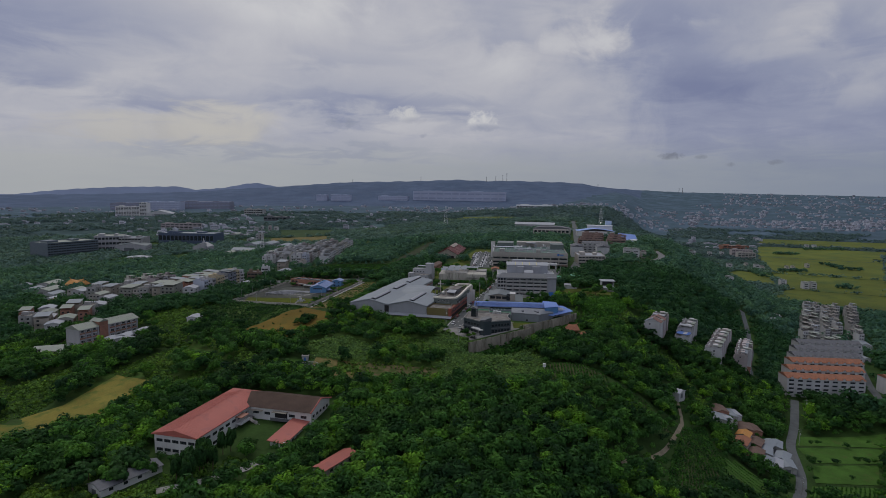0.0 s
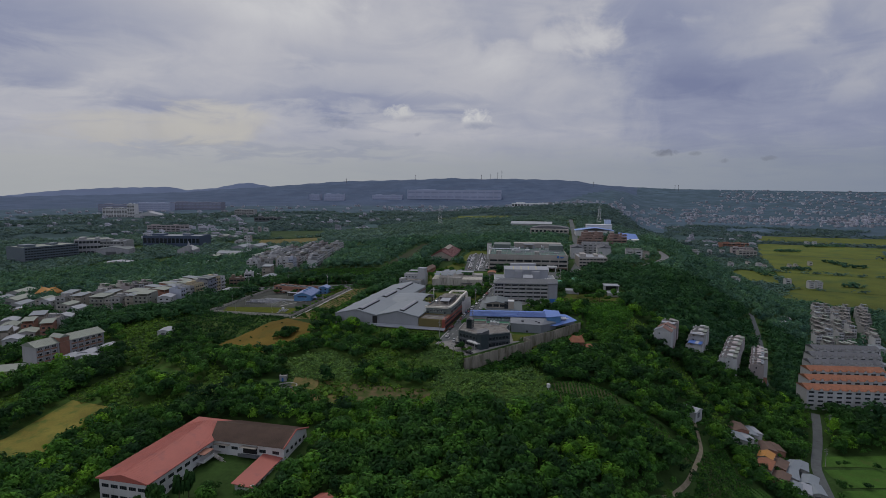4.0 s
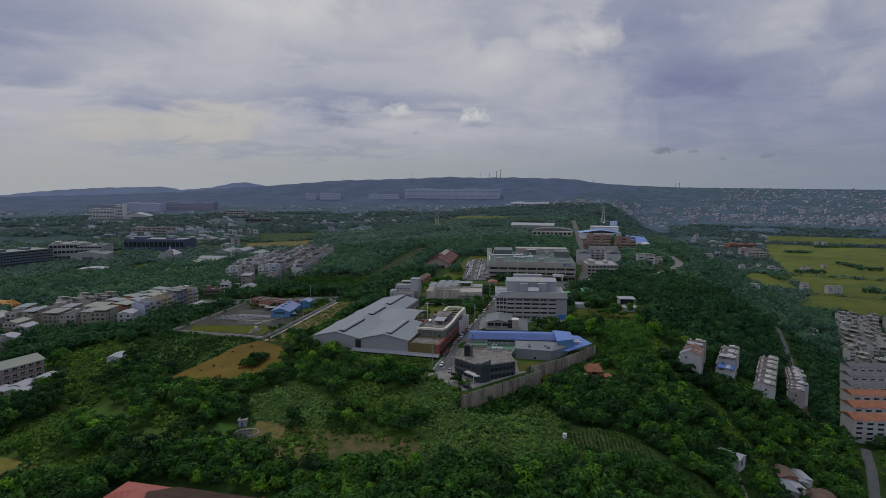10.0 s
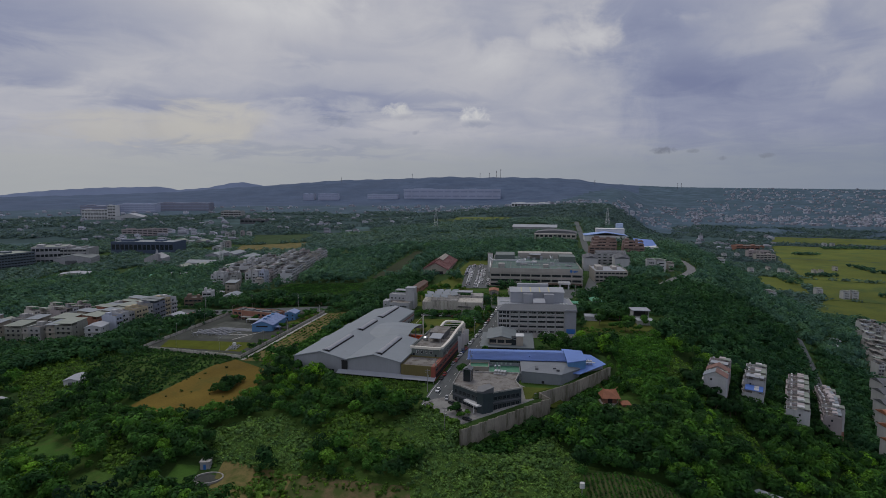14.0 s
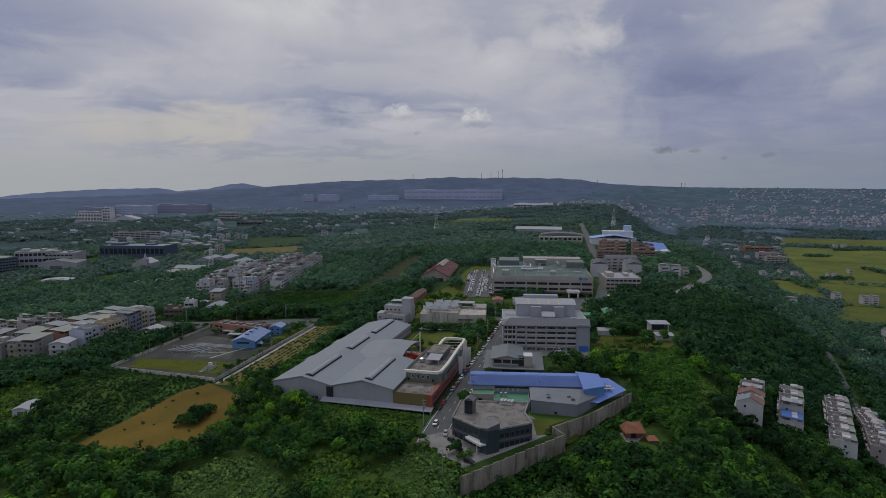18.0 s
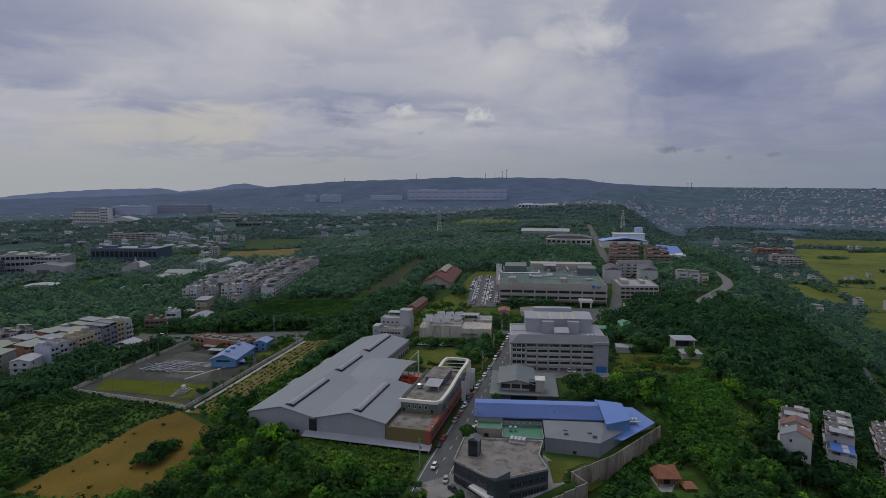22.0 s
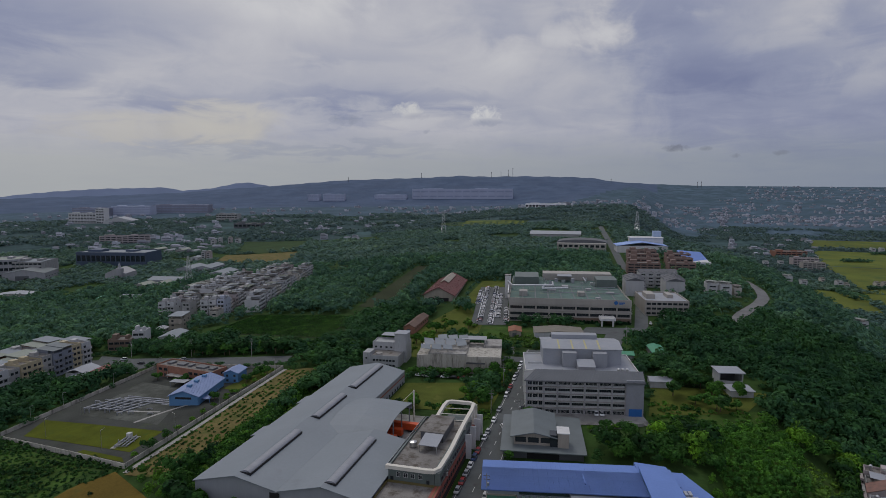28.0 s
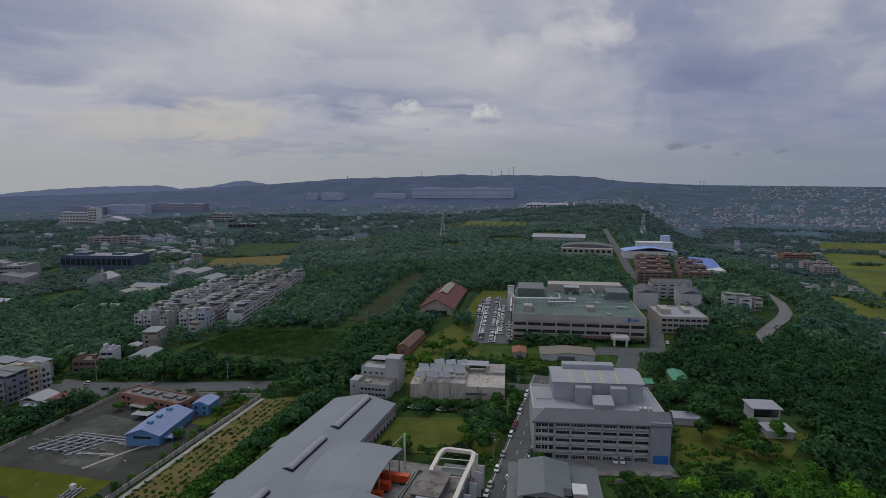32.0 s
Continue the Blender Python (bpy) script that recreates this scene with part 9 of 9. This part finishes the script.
MEADOWS = [np.array(q, float) for q in ([(-218, 545), (-185, 560), (-168, 640), (-215, 700)], [(-278, 298), (-245, 290), (-248, 302), (-272, 309)], [(-230, 282), (-208, 279), (-211, 291), (-231, 293)])]


def in_any(polys, x, y):
    c = np.zeros(x.shape, bool)
    for p in polys:
        c |= inside(p, x, y)
    return c


# young trees that stand singly: trunk, limbs and a leafy crown
def tree_template(name, h, r, leaf, label, seed, cards=240, slim=False):
    rng = np.random.default_rng(seed)
    t = tagged(new(name), label, "tree")
    s = Shape().tube((0, 0, -0.6), (0.1, 0, h * 0.55), 0.05 * r + 0.08, 0.05 * r, 7)
    if not slim:
        for k in range(5):
            a = k * 1.26 + rng.uniform(-0.3, 0.3)
            s.tube((0.05, 0, h * (0.3 + 0.05 * k)), (math.cos(a) * r * 0.6, math.sin(a) * r * 0.6, h * (0.58 + 0.05 * k)), 0.035 * r, 0.012 * r, 5)
    part("trunk", s, BARK, t)
    q, nr = crown_cards(cards, 0.19 if not slim else 0.22, rng)
    if slim:
        q[..., :2] *= 0.62
        q = q * (r, r, h * 0.55) + (0, 0, h * 0.55)
    else:
        q = q * (r * 1.1, r * 1.1, h * 0.48) + (0, 0, h * 0.58)
    v = q.reshape(-1, 3)
    me = bpy.data.meshes.new("crown")
    me.from_pydata(v.tolist(), [], np.arange(len(v)).reshape(-1, 4).tolist())
    me.materials.append(leaf)
    me.attributes.new("tone", "FLOAT", "POINT").data.foreach_set("value", np.full(len(v), rng.uniform(0.25, 0.75), np.float32))
    me.normals_split_custom_set_from_vertices(nr.reshape(-1, 3))
    part("crown", me, None, t)
    return t


TREES = [tree_template("tree", 7.5, 3.2, LEAF, "broadleaf tree with a rounded green crown", 1),
         tree_template("tree", 6.0, 2.6, LIGHTLEAF, "young yellow-green tree with a loose crown", 2),
         tree_template("tree", 9.0, 3.8, DARKLEAF, "tall dark green broadleaf tree", 3),
         tree_template("tree", 5.0, 2.3, LEAF, "small round-headed green tree", 4),
         tree_template("cypress", 11.0, 2.8, DARKLEAF, "dark columnar cypress tree", 5, 420, True),
         tree_template("shrub", 2.4, 1.5, LIGHTLEAF, "clipped bright green shrub", 6, 120)]


def build_single_trees():
    rng = random.Random(17)

    def grow(k, x, y):
        place_at(TREES[k], x, y, gz(x, y) + 0.1, rng.uniform(0, 360))

    for k in range(14):
        f = rng.random()
        grow(rng.choice((0, 1, 1, 3)), -142 + f * 6 + rng.uniform(-5, 8) * 0.9, 500 + f * 62)
    for k in range(10):
        grow(3, -180 + k * 4.8, 532.0 + k * 1.0 + rng.uniform(-0.8, 0.8))
    for x, y, k in ((-199, 391.5, 0), (-190, 389.5, 3), (-185, 391, 0), (-181, 390, 3), (-205, 392, 2), (-262, 500, 3), (-261, 474, 3), (-258, 479, 5), (-259, 484, 5), (-316, 494, 3), (-303, 493, 5), (-297, 494, 3), (-292, 494, 5), (-262, 508, 3), (-259, 514, 3), (-264, 515, 3), (-100, 367, 5), (-102, 366, 5), (-98, 369, 5), (-104, 369.5, 3), (-112.5, 411, 0), (-114, 415, 3), (-84, 490, 5), (-78, 492, 3), (-74, 494, 5), (-165, 493, 1), (-163, 490, 3), (-111, 496, 3)):
        grow(k, x, y)
    for y in np.arange(416, 520, 8.5):
        grow(5, -250.5 - (y - 410) * 0.075, y)
    for k in range(14):
        grow(rng.choice((0, 3, 2)), -56 + rng.uniform(0, 46), 516 + rng.uniform(4, 40))
    for k in range(16):
        grow(4, -167 + rng.uniform(-2, 10), 182 + rng.uniform(-10, 26))
    for k in range(10):
        grow(rng.choice((0, 2, 2)), -196 + rng.uniform(-4, 16), 152 + rng.uniform(-4, 30))
    for x, y in ((6, 458), (11, 461), (16, 458), (22, 462), (28, 468), (3, 465), (30, 482), (36, 480), (42, 481), (50, 478), (56, 475), (62, 476), (70, 492), (76, 496), (84, 496)):
        grow(2, x + rng.uniform(-1.5, 1.5), y + rng.uniform(-1.5, 1.5))
    for k in range(5):
        grow(4, -393 + k * 2.5 + rng.uniform(-1, 1), 296 + k * 2)
    for k in range(40):
        grow(rng.choice((0, 2, 2, 3)), -330 + k * 3.3 + rng.uniform(-1.5, 1.5), 538 + k * 0.7 + rng.uniform(-3, 5))
    for k in range(16):
        grow(rng.choice((0, 1)), -205 + rng.uniform(0, 38), 570 + rng.uniform(0, 60))


def build_woods():
    rng = np.random.default_rng(7)

    def low_growth(x, y):
        return in_any(LOWLAND + TALLGRASS + WEEDS + [ORCHARD], x, y) | (in_any(SCRUBLAND, x, y) & (patchy(x * 2.1, y * 2.1) < 0.45)) | ((patchy(x, y) > 1.15) & ((y > 330) | (x < -150)))

    x, y = scatter(rng, 0, 0, 150, 520, -70, 36, 5.0)
    keep = ~low_growth(x, y) & ~in_any(MEADOWS, x, y)
    x, y = x[keep], y[keep]
    kind = rng.random(len(x)) + 0.16 * patchy(x * 1.7 + 40, y * 1.7)
    bushy = in_any(BELT, x, y)
    for name, lo, hi, leaf in (("near_woods_dark", -9, 0.40, DARKLEAF), ("near_woods", 0.40, 0.92, LEAF), ("near_woods_light", 0.92, 9, LIGHTLEAF)):
        k = (kind >= lo) & (kind < hi)
        r = rng.uniform(2.6, 5.2, k.sum()) * (0.9 if leaf is LIGHTLEAF else 1.0) * np.where(bushy[k], 0.8, 1.0)
        r = hem(x[k], y[k], r)
        h = r * 1.2 + rng.uniform(1.0, 3.6, k.sum()) * np.where(bushy[k], 0.3, 1.0)
        forest(name, x[k], y[k], r, h, 212, 0.176, leaf, "dense broadleaf woods with mixed green crowns", 111 + int(lo * 10), corners=3)
    xs, ys = scatter(rng, 0, 0, 0, 150, -180, 180, 6.0)
    r = rng.uniform(2.8, 4.4, len(xs))
    for a0, a1 in ((36, 180), (-180, -70)):
        px, py = scatter(rng, 0, 0, 150, 340, a0, a1, 8.0)
        xs, ys, r = np.concatenate([xs, px]), np.concatenate([ys, py]), np.concatenate([r, rng.uniform(3.4, 5.4, len(px))])
    forest("south_woods", xs, ys, r, r * 1.5, 14, 0.4, LEAF, "dense broadleaf woods with mixed green crowns", 61)
    x, y = scatter(rng, 0, 0, 150, 560, -70, 36, 1.9)
    sc = low_growth(x, y) & ~in_any(MEADOWS, x, y) & (rng.random(len(x)) < 0.92)
    sc &= ~in_any([ORCHARD], x, y)
    sc &= ~in_any(WEEDS, x, y) | (patchy(x * 6, y * 6) > 0.2)
    x, y = x[sc], y[sc]
    r = rng.uniform(0.7, 1.5, len(x)) * (1.0 + 0.25 * np.clip(patchy(x * 5, y * 5), -1, 1.6))
    low, tall = in_any(LOWLAND[:1], x, y), in_any(TALLGRASS, x, y)
    forest("orchard_shrubs", x[low], y[low], r[low] * 0.72, r[low] * 0.85, 22, 0.36, DARKLEAF, "dark low shrubs of an overgrown orchard", 24, flat=0.2)
    forest("tall_grass", x[tall], y[tall], r[tall] * 1.35, r[tall] * rng.uniform(0.5, 1.1, tall.sum()), 40, 0.30, REED, "pale grey-green tall grass and reeds", 25, flat=0.45, corners=3)
    k = ~low & ~tall
    x, y, r = x[k], y[k], r[k]
    forest("scrub", x, y, r, r * rng.uniform(0.6, 1.15, len(x)), 18, 0.38, SCRUB, "low bright green scrub and tall grass", 23, flat=0.4)
    # each farther belt gets leaves with more haze in their colour
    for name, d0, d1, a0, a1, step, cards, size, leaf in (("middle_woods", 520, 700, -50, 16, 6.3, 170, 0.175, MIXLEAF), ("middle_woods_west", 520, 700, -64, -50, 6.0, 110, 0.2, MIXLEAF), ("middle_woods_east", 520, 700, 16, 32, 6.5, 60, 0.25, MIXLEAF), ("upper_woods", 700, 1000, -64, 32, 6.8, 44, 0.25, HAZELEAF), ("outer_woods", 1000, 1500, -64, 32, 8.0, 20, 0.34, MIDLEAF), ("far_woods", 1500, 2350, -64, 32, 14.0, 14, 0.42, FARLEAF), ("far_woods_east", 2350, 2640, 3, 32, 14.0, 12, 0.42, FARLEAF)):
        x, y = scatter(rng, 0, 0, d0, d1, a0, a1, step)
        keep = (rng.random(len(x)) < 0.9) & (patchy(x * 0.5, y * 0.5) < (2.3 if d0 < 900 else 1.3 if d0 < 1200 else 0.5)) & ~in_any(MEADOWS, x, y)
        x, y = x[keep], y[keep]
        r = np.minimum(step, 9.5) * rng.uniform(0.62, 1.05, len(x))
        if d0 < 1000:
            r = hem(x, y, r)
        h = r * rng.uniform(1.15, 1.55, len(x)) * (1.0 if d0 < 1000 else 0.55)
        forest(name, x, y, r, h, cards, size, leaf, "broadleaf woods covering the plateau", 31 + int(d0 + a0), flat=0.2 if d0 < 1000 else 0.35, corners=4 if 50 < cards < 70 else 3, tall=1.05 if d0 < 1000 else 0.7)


def build_rows():
    rng = np.random.default_rng(9)
    xs, ys, rs = [], [], []
    for q, n, m, r in PLOTS:
        q = np.array(q, float)
        u, v = np.meshgrid((np.arange(n) + 0.5) / n, (np.arange(m) + 0.5) / m)
        p = q[0][:, None, None] * (1 - u) * (1 - v) + q[1][:, None, None] * u * (1 - v) + q[2][:, None, None] * u * v + q[3][:, None, None] * (1 - u) * v
        xs.append(p[0].ravel())
        ys.append(p[1].ravel())
        rs.append(np.full(n * m, r) * rng.uniform(0.8, 1.2, n * m))
    x, y, r = (np.concatenate(k) for k in (xs, ys, rs))
    forest("crop_rows", x, y, r, r * 1.5, 12, 0.42, LEAF, "rows of tea and vegetable plants", 51)
    x, y = rng.uniform(-222, -158, 900), rng.uniform(556, 800, 900)
    k = in_any([np.array(q, float) for q in ([(-218, 560), (-160, 560), (-170, 640), (-200, 705)], [(-205, 705), (-178, 700), (-186, 800), (-212, 800)])], x, y) & (patchy(x * 2.5, y * 2.5) > -0.2) & ~is_clear(x, y)
    x, y = x[k], y[k]
    r = rng.uniform(0.6, 1.7, len(x))
    forest("meadow_shrubs", x, y, r, r * 1.2, 30, 0.3, SCRUB, "rough grass and shrubs on the meadow", 57)
    x, y = rng.uniform(-160, -92, 200), rng.uniform(596, 618, 200)
    r = rng.uniform(0.5, 1.5, 200)
    forest("roadside_shrubs", x, y, r, r * 1.2, 30, 0.3, SCRUB, "low shrubs beside the street", 58)
    x, y = rng.uniform(-98, -24, 2600), rng.uniform(350, 446, 2600)
    wall = np.interp(y, (350, 391, 414, 446), (-96, -62, -55, -38))
    k = (x > wall + 0.8) & (x < wall + 16) & ~((np.abs(x + 37) < 8) & (np.abs(y - 408) < 9))
    x, y = x[k], y[k]
    r = rng.uniform(0.7, 2.2, len(x))
    forest("bank_shrubs", x, y, r, r * 1.5, 30, 0.3, LEAF, "shrubs and grass on the bank below the wall", 59)
    x, y = rng.uniform(-60, -16, 160), rng.uniform(498, 530, 160)
    r = rng.uniform(0.5, 1.3, 160)
    forest("lawn_edge_shrubs", x, y, r, r * 1.2, 24, 0.33, LEAF, "low shrubs along the lawn", 60)
    # trees at the foot of the hillside rows
    xs, ys, up = [], [], []
    for x0, y0, dx, dy, a, kinds, sink in VILLA_ROWS:
        n = len(kinds)
        f = rng.random(n * 5) * n
        xs += [x0 - 4.0 + f * dx + rng.normal(0, 0.8, n * 5), x0 + rng.uniform(-2, 13, 12)]
        ys += [y0 + f * dy, y0 - 4.5 + rng.normal(0, 1.0, 12) - 2.2 * np.arange(12) / 12]
        up.append(np.full(n * 5 + 12, sink))
    x, y, up = (np.concatenate(k) for k in (xs, ys, up))
    r = rng.uniform(1.8, 3.0, len(x))
    forest("villa_trees", x, y, r, r * 1.2 + 0.75 * up, 90, 0.22, DARKLEAF, "dark trees at the foot of the hillside houses", 66, corners=3, tall=1.3)
    # scrub on the bank before the long canopy
    x, y = rng.uniform(-182, -127, 520), rng.uniform(383, 394, 520)
    r = rng.uniform(0.4, 1.15, 520)
    forest("canopy_scrub", x, y, r, r * 1.1, 26, 0.32, SCRUB, "rough grass and scrub before the warehouse canopy", 65, flat=0.3, corners=3)
    # thick bushes between the dry strip and the warehouse
    f = rng.random(620)
    x, y = np.where(f < 0.5, -223 - f * 9, -223 - f * 12) + rng.uniform(1.0, 9.5, 620), 406 + f * 126
    r = rng.uniform(1.0, 2.3, 620)
    forest("strip_bushes", x, y, r, r * 1.25, 48, 0.27, LEAF, "thick green bushes between planted strip and warehouse", 64, corners=3)
    # low weeds on the bare ground
    # broad-leaved orchard on the slope below the plant
    x, y = np.meshgrid(np.arange(-62, 2, 2.7), np.arange(432, 522, 2.7))
    x, y = (x + rng.uniform(-0.7, 0.7, x.shape)).ravel(), (y + rng.uniform(-0.7, 0.7, y.shape)).ravel()
    k = in_any([ORCHARD], x, y) & ~is_clear(x, y)
    x, y = x[k], y[k]
    r = rng.uniform(1.3, 2.1, len(x))
    forest("banana_orchard", x, y, r, r * 1.7, 70, 0.27, PALMLEAF, "dense orchard of bright green broad-leaved plants", 62, corners=3)
    # hedges and tree clumps among the rice
    xs, ys = [], []
    for ax, ay, bx, by, n, w in ((284, 1334, 334, 1350, 30, 3), (402, 1508, 420, 1440, 26, 4), (410, 1420, 446, 1412, 22, 3), (455, 1876, 552, 1910, 60, 5), (334, 1140, 352, 1136, 18, 4), (225, 955, 262, 880, 40, 6), (236, 1230, 232, 1330, 44, 5), (352, 1706, 400, 1716, 30, 4)):
        f = rng.random(n)
        xs.append(ax + (bx - ax) * f + rng.normal(0, w, n))
        ys.append(ay + (by - ay) * f + rng.normal(0, w, n))
    x, y = np.concatenate(xs), np.concatenate(ys)
    r = rng.uniform(2.5, 5.0, len(x))
    forest("field_trees", x, y, r, r * 1.5, 30, 0.3, HAZELEAF, "dark hedges and tree clumps among the rice fields", 63)
    v, u = rng.random(560), rng.integers(0, 6, 560) / 6 + 0.09
    x = -243 + 19 * u - v * 10 + rng.normal(0, 0.35, 560)
    y = 406 + v * 118
    r = rng.uniform(0.3, 0.75, 560)
    forest("young_shrubs", x, y, r, r * 1.1, 14, 0.4, LEAF, "scattered young shrubs on dry soil", 52)
    x, y = rng.uniform(-262, -212, 16), rng.uniform(338, 398, 16)
    r = rng.uniform(0.4, 0.9, 16)
    forest("field_weeds", x, y, r, r * 1.3, 12, 0.4, DARKLEAF, "scattered weeds on the fallow field", 53)
    v, u = rng.uniform(0, 6.283, 26), np.sqrt(rng.random(26))
    x, y = -225 + u * np.cos(v) * 4.5 + u * np.sin(v) * 2.0, 368 + u * np.sin(v) * 7.5
    r = rng.uniform(1.9, 2.8, 26)
    forest("thicket", x, y, r, r * 1.2 + 3.4 * (1.1 - u), 95, 0.17, DARKLEAF, "dense dark green thicket in the middle of the fallow field", 55)
    x, y = rng.uniform(-150, -98, 420), rng.uniform(278, 314, 420)
    k = ~in_any([np.array([(-138, 292), (-116, 296), (-114, 306), (-136, 305)], float)], x, y)
    x, y = x[k], y[k]
    r = rng.uniform(0.4, 1.0, len(x))
    forest("clearing_weeds", x, y, r, r * 1.3, 12, 0.4, SCRUB, "weeds on the bare clearing", 54)


build_single_trees()
build_woods()
build_rows()
